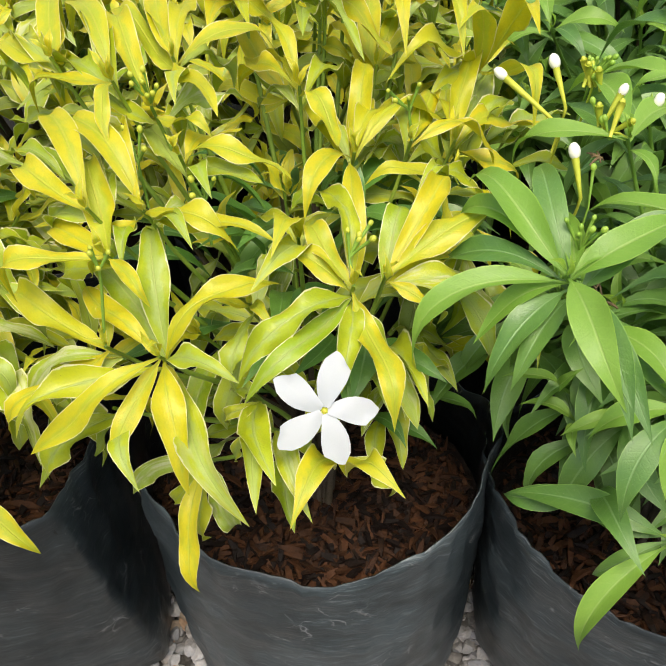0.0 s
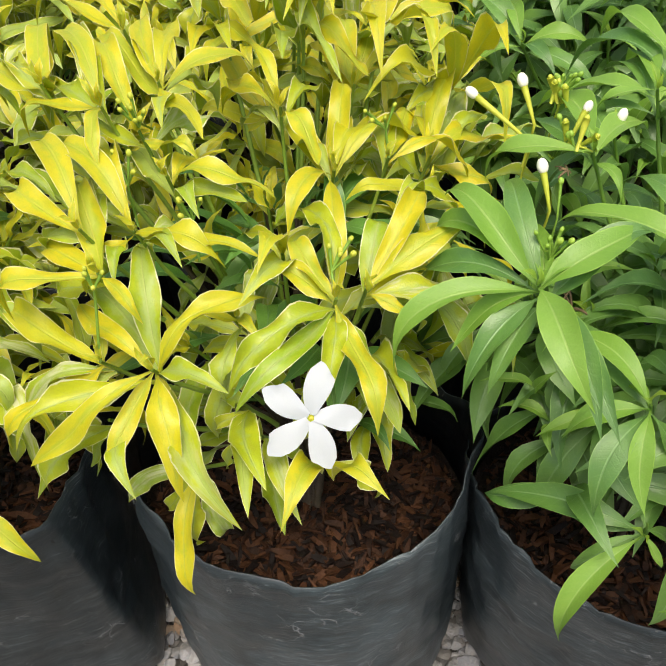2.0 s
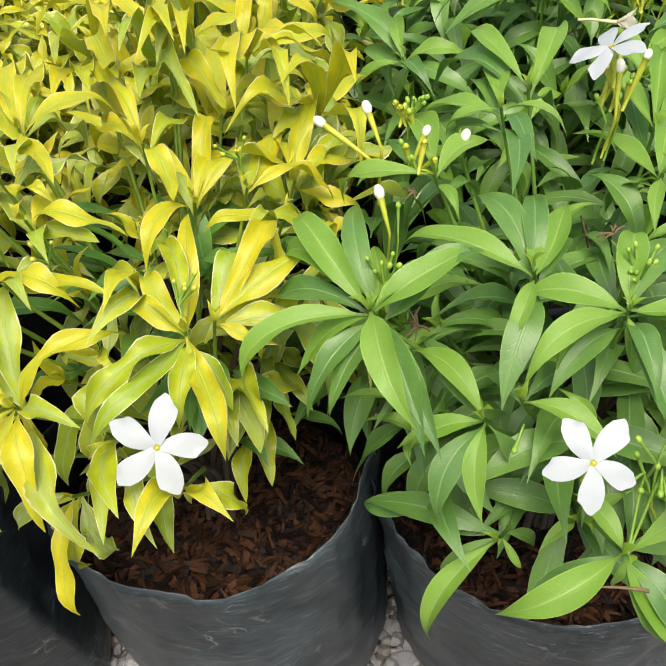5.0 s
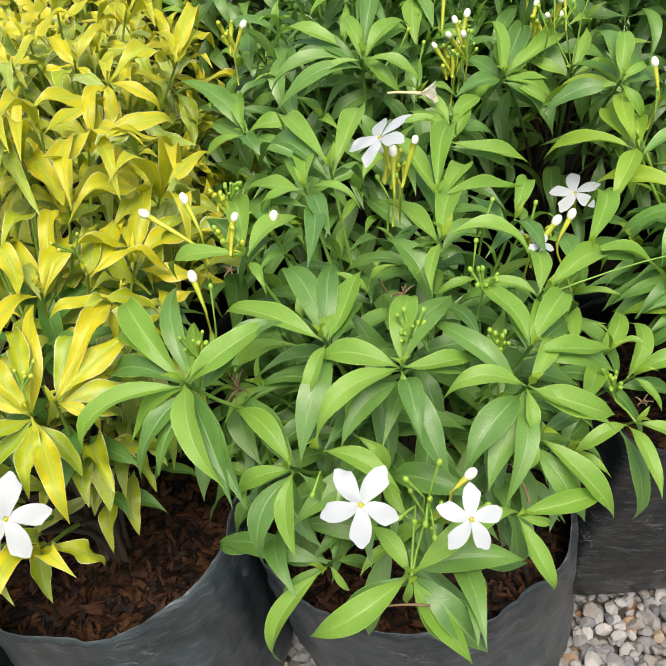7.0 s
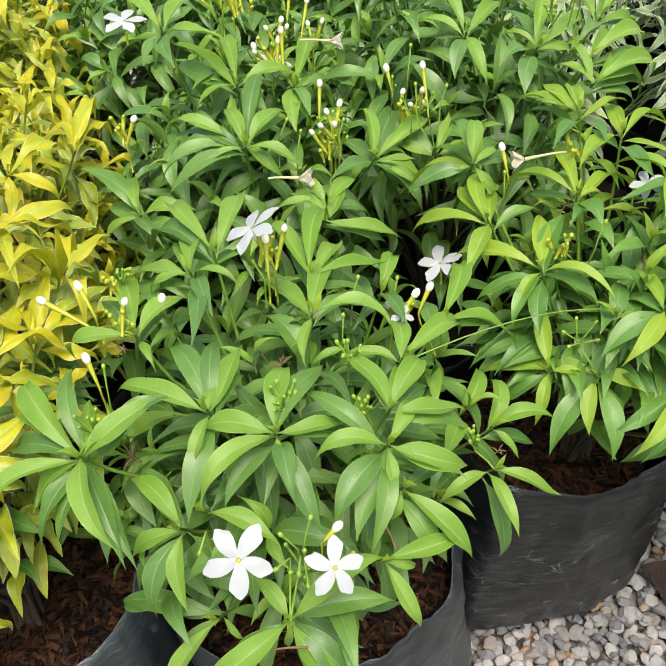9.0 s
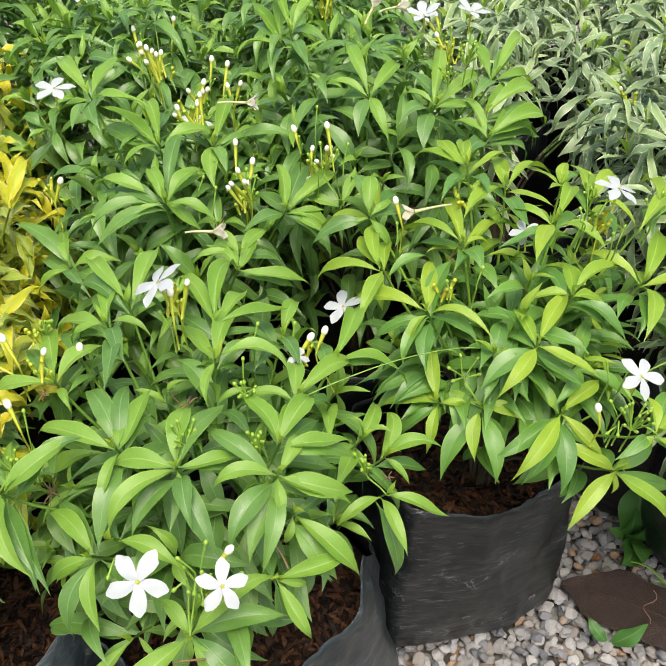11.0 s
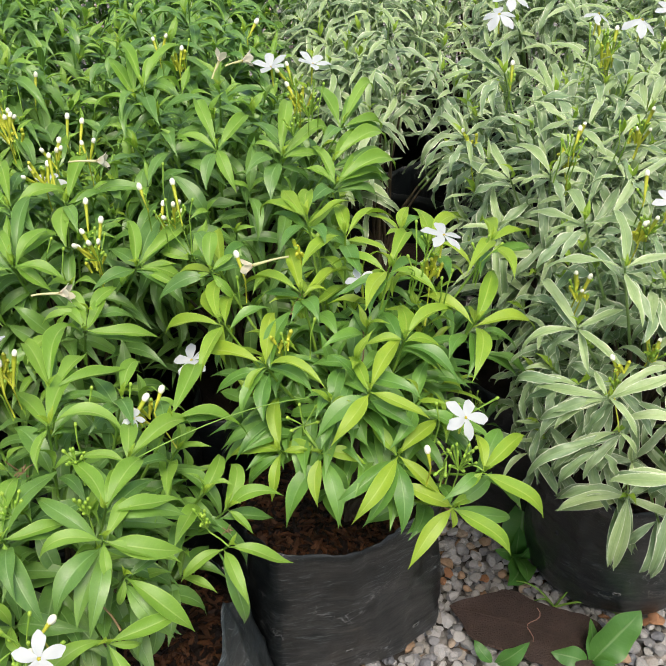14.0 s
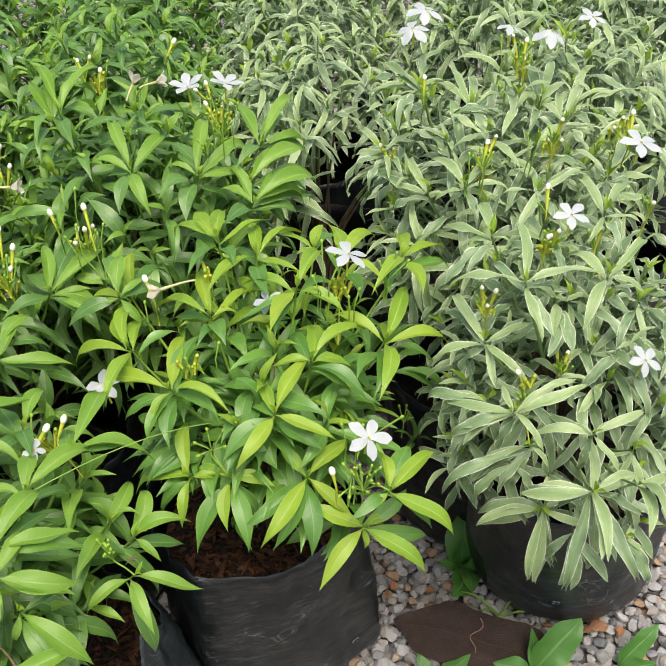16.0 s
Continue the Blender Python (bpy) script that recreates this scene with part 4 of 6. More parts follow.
shoot("B", (-0.042, 0.410, 0.582), ((-0.07, 0.495, 0.578), (-0.016, 0.39, 0.565), (-0.094, 0.413, 0.543), (-0.054, 0.419, 0.559), (-0.087, 0.457, 0.56),), ((-0.07, 0.433, 0.537), (-0.04, 0.463, 0.56),))
shoot("B", (-0.003, 0.647, 0.634), ((-0.01, 0.557, 0.638), (0.025, 0.564, 0.655), (0.028, 0.572, 0.672),), ((-0.004, 0.561, 0.66), (0.015, 0.557, 0.642),))
shoot("B", (-0.059, 0.596, 0.637), ((-0.118, 0.65, 0.594), (-0.06, 0.679, 0.601), (-0.101, 0.673, 0.619), (-0.132, 0.644, 0.615),), ((-0.093, 0.663, 0.583), (-0.07, 0.672, 0.586),))
shoot("B", (-0.096, 0.530, 0.629), ((-0.113, 0.614, 0.603), (-0.092, 0.557, 0.608), (-0.138, 0.58, 0.585), (-0.122, 0.614, 0.615),), ((-0.107, 0.565, 0.585), (-0.136, 0.605, 0.603),))
shoot("B", (-0.041, 0.382, 0.500), (), ((-0.06, 0.389, 0.451), (-0.015, 0.327, 0.499), (-0.079, 0.367, 0.454),))
shoot("B", (0.035, 0.380, 0.520), (), ((0.053, 0.321, 0.518), (0.026, 0.405, 0.483), (0.02, 0.397, 0.476),))
shoot("B", (0.080, 0.356, 0.500), ((0.114, 0.316, 0.521), (0.061, 0.303, 0.509),), ((0.111, 0.369, 0.456),))
shoot("B", (0.045, 0.374, 0.500), (), ((0.058, 0.397, 0.458), (0.024, 0.388, 0.455), (0.071, 0.316, 0.498), (0.044, 0.314, 0.505),))
shoot("B", (0.105, 0.440, 0.500), (), ((0.123, 0.381, 0.499), (0.128, 0.387, 0.51), (0.11, 0.382, 0.504), (0.148, 0.46, 0.467),))
shoot("B", (0.053, 0.444, 0.575), ((0.043, 0.401, 0.592),), ((0.034, 0.39, 0.579), (0.025, 0.484, 0.557), (0.069, 0.49, 0.562),))
shoot("C", (0.186, 0.400, 0.593), ((0.117, 0.392, 0.535), (0.146, 0.394, 0.55), (0.219, 0.42, 0.593), (0.246, 0.433, 0.609), (0.145, 0.486, 0.59), (0.139, 0.467, 0.566), (0.191, 0.461, 0.59), (0.209, 0.335, 0.566),), ((0.256, 0.432, 0.605), (0.182, 0.496, 0.596), (0.212, 0.327, 0.556), (0.22, 0.323, 0.558), (0.164, 0.369, 0.543), (0.152, 0.372, 0.538), (0.122, 0.457, 0.547),))
shoot("C", (0.246, 0.361, 0.549), ((0.208, 0.367, 0.514), (0.245, 0.323, 0.506), (0.21, 0.421, 0.542), (0.241, 0.389, 0.538),), ((0.223, 0.332, 0.493), (0.217, 0.436, 0.543), (0.265, 0.38, 0.489),))
shoot("C", (0.265, 0.362, 0.563), ((0.313, 0.337, 0.542),), ((0.295, 0.406, 0.528), (0.259, 0.415, 0.529),))
shoot("C", (0.275, 0.415, 0.606), ((0.209, 0.471, 0.584), (0.259, 0.383, 0.575), (0.307, 0.48, 0.606), (0.275, 0.454, 0.594),), ((0.287, 0.499, 0.598), (0.254, 0.355, 0.559), (0.251, 0.505, 0.592), (0.306, 0.462, 0.585),))
shoot("C", (0.320, 0.387, 0.601), ((0.266, 0.414, 0.586), (0.283, 0.369, 0.573), (0.264, 0.36, 0.569), (0.373, 0.399, 0.587), (0.336, 0.45, 0.601), (0.322, 0.368, 0.574),), ((0.364, 0.456, 0.596), (0.342, 0.331, 0.555), (0.367, 0.404, 0.565), (0.279, 0.361, 0.562), (0.326, 0.338, 0.579),))
shoot("C", (0.395, 0.370, 0.591), ((0.343, 0.373, 0.582), (0.393, 0.348, 0.562), (0.45, 0.359, 0.554), (0.453, 0.37, 0.557), (0.416, 0.415, 0.583),), ((0.438, 0.363, 0.549), (0.349, 0.331, 0.556), (0.371, 0.316, 0.545), (0.345, 0.43, 0.595), (0.363, 0.325, 0.55),))
shoot("C", (0.401, 0.389, 0.606), ((0.376, 0.45, 0.609), (0.434, 0.445, 0.595), (0.461, 0.405, 0.577), (0.415, 0.437, 0.596),), ((0.461, 0.398, 0.566), (0.393, 0.449, 0.596), (0.439, 0.433, 0.581),))
shoot("C", (0.404, 0.362, 0.554), ((0.448, 0.331, 0.502), (0.394, 0.357, 0.527),), ((0.43, 0.333, 0.5), (0.436, 0.402, 0.521), (0.381, 0.392, 0.501),))
shoot("C", (0.382, 0.320, 0.532), ((0.444, 0.346, 0.513), (0.405, 0.329, 0.509), (0.401, 0.295, 0.485),), ((0.377, 0.377, 0.502), (0.378, 0.332, 0.469),))
shoot("C", (0.312, 0.294, 0.519), ((0.249, 0.286, 0.479), (0.384, 0.325, 0.527), (0.345, 0.262, 0.468), (0.291, 0.331, 0.522), (0.31, 0.294, 0.49),), ((0.356, 0.27, 0.466), (0.341, 0.273, 0.467), (0.386, 0.308, 0.502), (0.262, 0.292, 0.475),))
shoot("C", (0.262, 0.347, 0.459), ((0.226, 0.325, 0.382), (0.278, 0.344, 0.434),), ((0.275, 0.405, 0.434), (0.225, 0.386, 0.436), (0.186, 0.399, 0.429), (0.233, 0.359, 0.409), (0.295, 0.378, 0.412),))
shoot("C", (0.228, 0.496, 0.617), ((0.175, 0.526, 0.577), (0.273, 0.541, 0.609), (0.241, 0.466, 0.602), (0.213, 0.588, 0.597),), ((0.263, 0.527, 0.574), (0.195, 0.582, 0.591),))
shoot("C", (0.274, 0.548, 0.633), ((0.242, 0.553, 0.606), (0.226, 0.595, 0.595), (0.312, 0.524, 0.625), (0.28, 0.639, 0.606),), ((0.269, 0.464, 0.621), (0.288, 0.493, 0.626), (0.239, 0.561, 0.584), (0.265, 0.639, 0.603),))
shoot("C", (0.294, 0.568, 0.636), ((0.264, 0.656, 0.616), (0.327, 0.655, 0.619),), ((0.241, 0.638, 0.598), (0.323, 0.602, 0.596), (0.277, 0.635, 0.588),))
shoot("C", (0.362, 0.489, 0.620), ((0.327, 0.57, 0.601), (0.424, 0.473, 0.595), (0.35, 0.503, 0.598), (0.35, 0.448, 0.602), (0.394, 0.577, 0.606),), ((0.383, 0.511, 0.564), (0.345, 0.522, 0.569), (0.397, 0.53, 0.588),))
shoot("C", (0.367, 0.530, 0.627), ((0.399, 0.619, 0.62), (0.397, 0.591, 0.594), (0.339, 0.62, 0.611), (0.448, 0.568, 0.594),), ((0.418, 0.529, 0.594), (0.374, 0.622, 0.602),))
shoot("C", (0.423, 0.444, 0.603), ((0.381, 0.464, 0.597), (0.43, 0.5, 0.587), (0.467, 0.506, 0.577), (0.482, 0.497, 0.571),), ((0.407, 0.481, 0.553), (0.45, 0.469, 0.554),))
shoot("C", (0.464, 0.485, 0.601), ((0.532, 0.49, 0.55), (0.491, 0.572, 0.573),), ((0.516, 0.522, 0.548), (0.459, 0.543, 0.572),))
shoot("C", (0.248, 0.529, 0.613), ((0.22, 0.546, 0.582),), ((0.272, 0.569, 0.575), (0.234, 0.618, 0.579), (0.257, 0.56, 0.559),))
shoot("C", (0.224, 0.384, 0.450), (), ((0.185, 0.409, 0.416), (0.243, 0.324, 0.46),))
shoot("C", (0.347, 0.320, 0.490), (), ((0.35, 0.254, 0.496), (0.345, 0.255, 0.498), (0.398, 0.335, 0.458),))
shoot("C", (0.425, 0.531, 0.600), ((0.448, 0.579, 0.597),), ((0.396, 0.585, 0.592), (0.432, 0.474, 0.609), (0.392, 0.482, 0.604),))
shoot("C", (0.491, 0.413, 0.500), ((0.547, 0.401, 0.469), (0.497, 0.363, 0.474), (0.443, 0.403, 0.480)), ((0.491, 0.385, 0.423),))
shoot("C", (0.498, 0.443, 0.515), ((0.551, 0.441, 0.516), (0.509, 0.503, 0.512), (0.516, 0.425, 0.494)), ((0.450, 0.480, 0.500), (0.540, 0.450, 0.480)))
shoot("D", (0.647, 0.472, 0.593), ((0.598, 0.44, 0.564), (0.696, 0.443, 0.566), (0.642, 0.526, 0.593), (0.699, 0.533, 0.596),), ((0.682, 0.445, 0.558), (0.589, 0.457, 0.561), (0.63, 0.517, 0.566),))
shoot("D", (0.665, 0.443, 0.531), ((0.605, 0.408, 0.492), (0.718, 0.48, 0.529), (0.649, 0.49, 0.542), (0.698, 0.415, 0.489),), ((0.592, 0.429, 0.497), (0.616, 0.41, 0.482), (0.65, 0.398, 0.472),))
shoot("D", (0.705, 0.401, 0.488), ((0.648, 0.373, 0.453), (0.755, 0.375, 0.428), (0.657, 0.431, 0.51), (0.734, 0.419, 0.47), (0.702, 0.399, 0.461),), ((0.771, 0.412, 0.437), (0.764, 0.445, 0.475), (0.7, 0.455, 0.472),))
shoot("D", (0.727, 0.388, 0.540), ((0.78, 0.366, 0.482), (0.789, 0.431, 0.528), (0.699, 0.386, 0.525), (0.731, 0.432, 0.549),), ((0.763, 0.378, 0.486), (0.681, 0.375, 0.531), (0.768, 0.442, 0.533),))
shoot("D", (0.594, 0.466, 0.534), ((0.635, 0.452, 0.519), (0.581, 0.436, 0.495), (0.563, 0.5, 0.522),), ((0.549, 0.438, 0.476), (0.613, 0.46, 0.481), (0.595, 0.418, 0.48), (0.614, 0.521, 0.54),))
shoot("D", (0.558, 0.482, 0.535), ((0.512, 0.518, 0.507), (0.541, 0.457, 0.495), (0.575, 0.543, 0.548), (0.592, 0.473, 0.527), (0.555, 0.508, 0.523),), ((0.525, 0.491, 0.492), (0.526, 0.544, 0.515),))
shoot("D", (0.560, 0.529, 0.606), ((0.502, 0.586, 0.587), (0.608, 0.479, 0.597), (0.59, 0.607, 0.606), (0.536, 0.51, 0.577),), ((0.609, 0.597, 0.611), (0.53, 0.501, 0.566), (0.597, 0.486, 0.586), (0.512, 0.547, 0.565), (0.547, 0.484, 0.57),))
shoot("D", (0.532, 0.589, 0.622), ((0.476, 0.637, 0.583), (0.499, 0.536, 0.595), (0.528, 0.566, 0.585), (0.54, 0.593, 0.597), (0.536, 0.671, 0.607), (0.559, 0.652, 0.607),), ((0.588, 0.599, 0.614), (0.524, 0.578, 0.560),))
shoot("D", (0.781, 0.535, 0.596), ((0.829, 0.6, 0.608), (0.853, 0.54, 0.555), (0.745, 0.462, 0.581), (0.737, 0.587, 0.602), (0.799, 0.58, 0.572),), ((0.741, 0.467, 0.58), (0.733, 0.493, 0.586),))
shoot("D", (0.698, 0.517, 0.607), ((0.714, 0.588, 0.597), (0.769, 0.559, 0.594), (0.661, 0.533, 0.598), (0.738, 0.522, 0.583),), ((0.74, 0.479, 0.568), (0.73, 0.493, 0.571), (0.689, 0.583, 0.593),))
shoot("D", (0.705, 0.583, 0.649), ((0.662, 0.527, 0.642), (0.75, 0.651, 0.639), (0.655, 0.626, 0.636), (0.743, 0.546, 0.628),), ((0.667, 0.53, 0.633), (0.767, 0.625, 0.61), (0.643, 0.572, 0.634),))
shoot("D", (0.683, 0.661, 0.652), ((0.619, 0.607, 0.649), (0.693, 0.742, 0.644), (0.753, 0.701, 0.632), (0.72, 0.621, 0.641),), ((0.662, 0.733, 0.614), (0.675, 0.576, 0.65),))
shoot("D", (0.648, 0.682, 0.668), ((0.641, 0.763, 0.662), (0.609, 0.749, 0.64), (0.717, 0.724, 0.652), (0.671, 0.759, 0.654),), ((0.616, 0.748, 0.626), (0.653, 0.631, 0.658), (0.604, 0.633, 0.656),))
shoot("D", (0.617, 0.599, 0.631), ((0.565, 0.659, 0.609), (0.649, 0.603, 0.616), (0.612, 0.571, 0.616), (0.675, 0.656, 0.614), (0.621, 0.68, 0.633),), ((0.573, 0.643, 0.594), (0.622, 0.55, 0.622), (0.594, 0.557, 0.623),))
shoot("D", (0.545, 0.664, 0.635), ((0.562, 0.744, 0.639), (0.53, 0.583, 0.621), (0.491, 0.707, 0.591), (0.549, 0.744, 0.617),), ((0.522, 0.736, 0.604), (0.595, 0.727, 0.607), (0.52, 0.681, 0.593),))
shoot("D", (0.772, 0.641, 0.632), ((0.781, 0.722, 0.632), (0.806, 0.604, 0.609), (0.829, 0.697, 0.615),), ((0.771, 0.719, 0.603), (0.77, 0.581, 0.619),))
shoot("D", (0.826, 0.604, 0.642), ((0.825, 0.545, 0.63), (0.77, 0.543, 0.646), (0.891, 0.644, 0.61), (0.847, 0.681, 0.62),), ((0.792, 0.554, 0.636), (0.891, 0.629, 0.596),))
shoot("D", (0.749, 0.668, 0.640), ((0.772, 0.706, 0.642), (0.72, 0.639, 0.652), (0.709, 0.71, 0.645),), ((0.788, 0.696, 0.632),))
shoot("D", (0.602, 0.468, 0.480), (), ((0.598, 0.416, 0.483), (0.591, 0.49, 0.441),))
shoot("D", (0.703, 0.456, 0.440), (), ((0.639, 0.474, 0.412), (0.664, 0.417, 0.438), (0.663, 0.421, 0.443),))
shoot("E", (0.893, 0.464, 0.676), ((0.841, 0.519, 0.651), (0.97, 0.448, 0.674), (0.884, 0.411, 0.645), (0.926, 0.547, 0.688), (0.914, 0.508, 0.669),), ((0.899, 0.42, 0.642), (0.889, 0.525, 0.657), (0.94, 0.466, 0.638),))
shoot("E", (0.861, 0.479, 0.607), ((0.816, 0.502, 0.569), (0.883, 0.427, 0.587), (0.869, 0.567, 0.604), (0.915, 0.483, 0.611), (0.857, 0.442, 0.578),), ((0.917, 0.501, 0.606), (0.847, 0.498, 0.551), (0.855, 0.567, 0.589),))
shoot("E", (0.858, 0.408, 0.575), ((0.815, 0.466, 0.555), (0.814, 0.44, 0.543), (0.925, 0.412, 0.588), (0.867, 0.448, 0.574), (0.931, 0.403, 0.588), (0.814, 0.422, 0.535), (0.874, 0.376, 0.546),), ((0.81, 0.442, 0.533), (0.852, 0.422, 0.516),))
shoot("E", (0.976, 0.457, 0.664), ((0.934, 0.425, 0.635), (1.01, 0.445, 0.644), (0.984, 0.456, 0.637), (0.969, 0.518, 0.656), (1.047, 0.501, 0.658),), ((0.942, 0.426, 0.634), (1.011, 0.457, 0.614), (0.971, 0.499, 0.62),))
shoot("E", (0.980, 0.439, 0.552), ((0.971, 0.489, 0.553), (1.048, 0.479, 0.555), (0.937, 0.424, 0.519), (1.006, 0.42, 0.524),), ((1.022, 0.448, 0.51), (0.95, 0.48, 0.521), (0.987, 0.444, 0.49),))
shoot("E", (0.932, 0.384, 0.542), ((0.887, 0.419, 0.528), (0.992, 0.394, 0.544), (0.947, 0.359, 0.506), (0.927, 0.411, 0.535), (0.96, 0.397, 0.536),), ((0.931, 0.401, 0.483), (0.909, 0.435, 0.535),))
shoot("E", (0.922, 0.361, 0.489), ((0.867, 0.397, 0.472), (0.921, 0.329, 0.428), (0.939, 0.409, 0.518), (0.974, 0.365, 0.49), (0.945, 0.398, 0.51),), ((0.935, 0.327, 0.421), (0.879, 0.327, 0.402), (0.942, 0.3, 0.42), (0.972, 0.345, 0.456),))
shoot("E", (0.887, 0.390, 0.449), ((0.833, 0.427, 0.41), (0.932, 0.366, 0.43), (0.869, 0.366, 0.374), (0.866, 0.369, 0.374),), ((0.84, 0.439, 0.415), (0.892, 0.369, 0.384), (0.94, 0.414, 0.431),))
shoot("E", (0.881, 0.413, 0.520), ((0.825, 0.43, 0.471), (0.896, 0.4, 0.497),), ((0.849, 0.413, 0.465), (0.82, 0.435, 0.46), (0.799, 0.438, 0.459), (0.869, 0.422, 0.463),))
shoot("E", (0.957, 0.489, 0.625), ((0.943, 0.523, 0.608), (0.977, 0.484, 0.607), (0.942, 0.463, 0.6),), ((0.919, 0.454, 0.587), (0.951, 0.441, 0.602),))
shoot("E", (0.948, 0.518, 0.674), ((0.915, 0.575, 0.652), (0.979, 0.505, 0.659), (0.968, 0.594, 0.66),), ((0.938, 0.468, 0.666), (0.919, 0.554, 0.642),))
shoot("E", (0.906, 0.560, 0.672), ((0.879, 0.589, 0.644), (0.93, 0.645, 0.654), (0.889, 0.644, 0.643), (0.928, 0.547, 0.659),), ((0.851, 0.551, 0.632), (0.866, 0.533, 0.648),))
shoot("E", (0.925, 0.446, 0.571), ((0.916, 0.485, 0.561), (0.968, 0.47, 0.572), (0.958, 0.436, 0.557),), ((0.923, 0.475, 0.516), (0.947, 0.448, 0.512),))
shoot("E", (0.973, 0.377, 0.512), ((0.979, 0.357, 0.47), (0.957, 0.373, 0.481), (0.959, 0.394, 0.496),), ((0.957, 0.354, 0.453),))
shoot("E", (0.845, 0.439, 0.570), ((0.818, 0.476, 0.544),), ((0.815, 0.478, 0.533), (0.809, 0.435, 0.514), (0.84, 0.463, 0.514), (0.808, 0.494, 0.534),))
shoot("E", (1.008, 0.520, 0.696), ((1.029, 0.606, 0.68), (1.076, 0.568, 0.677), (1.043, 0.505, 0.676), (0.977, 0.498, 0.677),), ((1.002, 0.567, 0.665), (0.996, 0.47, 0.678),))
shoot("E", (0.965, 0.576, 0.703), ((1.043, 0.598, 0.688), (0.921, 0.537, 0.685), (0.925, 0.597, 0.679),), ((0.955, 0.525, 0.697), (0.985, 0.653, 0.669),))
shoot("E", (0.965, 0.453, 0.590), ((0.993, 0.522, 0.595), (1.017, 0.505, 0.593),), ((1.035, 0.484, 0.58), (0.97, 0.483, 0.535), (1.013, 0.434, 0.562),))
shoot("E", (1.019, 0.463, 0.618), ((0.99, 0.458, 0.6), (1.009, 0.43, 0.592),), ((0.982, 0.435, 0.587), (1.051, 0.487, 0.574),))
shoot("E", (0.857, 0.412, 0.506), (), ((0.827, 0.421, 0.451), (0.851, 0.431, 0.45), (0.821, 0.459, 0.471), (0.885, 0.415, 0.452),))
shoot("E", (0.906, 0.359, 0.438), (), ((0.891, 0.354, 0.374), (0.925, 0.355, 0.383), (0.901, 0.346, 0.371), (0.936, 0.335, 0.381), (0.887, 0.383, 0.388),))
shoot("E", (0.957, 0.347, 0.429), ((0.981, 0.343, 0.398),), ((0.978, 0.331, 0.367), (0.966, 0.341, 0.374), (0.967, 0.366, 0.373),))
shoot("E", (0.931, 0.472, 0.644), ((0.931, 0.516, 0.618), (0.975, 0.486, 0.617), (0.903, 0.422, 0.638),), ((0.896, 0.42, 0.619), (0.915, 0.41, 0.626),))
shoot("E", (0.901, 0.332, 0.527), ((0.852, 0.375, 0.502), (0.957, 0.344, 0.515), (0.875, 0.273, 0.51), (0.88, 0.27, 0.508),), ((0.863, 0.381, 0.501), (0.889, 0.361, 0.479),))
shoot("E", (0.922, 0.441, 0.385), ((0.845, 0.449, 0.385), (0.972, 0.422, 0.351), (0.879, 0.381, 0.351),), ((0.862, 0.48, 0.368), (0.876, 0.385, 0.352), (0.901, 0.378, 0.377),))
shoot("E", (0.945, 0.330, 0.520), ((0.936, 0.276, 0.536), (0.921, 0.274, 0.518), (0.993, 0.347, 0.502),), ((0.949, 0.356, 0.474),))
shoot(1, (0.080, 0.620, 0.592), ((0.042, 0.647, 0.593), (0.12, 0.649, 0.585), (0.142, 0.646, 0.579), (0.087, 0.647, 0.587), (0.072, 0.617, 0.566),), ((0.028, 0.638, 0.576), (0.086, 0.659, 0.543),))
shoot(1, (0.101, 0.688, 0.611), ((0.087, 0.685, 0.588), (0.168, 0.725, 0.597), (0.093, 0.658, 0.574), (0.105, 0.748, 0.622), (0.068, 0.713, 0.609), (0.11, 0.757, 0.626),), ((0.126, 0.726, 0.572), (0.07, 0.728, 0.575),))
shoot(1, (0.115, 0.740, 0.639), ((0.155, 0.734, 0.607), (0.164, 0.793, 0.627), (0.045, 0.697, 0.619), (0.116, 0.801, 0.641), (0.111, 0.709, 0.608),), ((0.076, 0.777, 0.616), (0.13, 0.776, 0.592),))
shoot(1, (0.047, 0.671, 0.632), ((-0.002, 0.714, 0.636), (0.01, 0.655, 0.602), (0.09, 0.659, 0.603), (0.045, 0.711, 0.633),), ((0.015, 0.704, 0.592), (0.07, 0.63, 0.617),))
shoot(1, (0.002, 0.707, 0.639), ((-0.002, 0.762, 0.643), (-0.012, 0.726, 0.625), (0.02, 0.728, 0.63), (-0.034, 0.756, 0.636),), ((-0.032, 0.738, 0.602),))
shoot(1, (0.033, 0.756, 0.658), ((-0.014, 0.778, 0.644), (0.058, 0.797, 0.651), (0.044, 0.744, 0.636), (0.001, 0.809, 0.654),), ((0.041, 0.708, 0.646), (0.048, 0.803, 0.626),))
shoot(1, (0.081, 0.783, 0.644), ((0.052, 0.78, 0.628), (0.112, 0.841, 0.635), (0.097, 0.767, 0.619), (0.055, 0.835, 0.64),), ((0.083, 0.858, 0.634), (0.073, 0.734, 0.631),))
shoot(1, (0.169, 0.811, 0.622), ((0.201, 0.884, 0.599), (0.184, 0.899, 0.612), (0.138, 0.859, 0.622),), ((0.145, 0.851, 0.583), (0.187, 0.852, 0.588),))
shoot(1, (0.148, 0.665, 0.577), ((0.198, 0.72, 0.572), (0.119, 0.692, 0.583), (0.153, 0.702, 0.577),), ((0.16, 0.709, 0.537), (0.125, 0.698, 0.529),))
shoot(1, (0.034, 0.611, 0.574), ((-0.012, 0.663, 0.593), (-0.02, 0.623, 0.558), (0.018, 0.615, 0.553), (0.036, 0.652, 0.584),), ((-0.003, 0.654, 0.566), (0.037, 0.669, 0.554),))
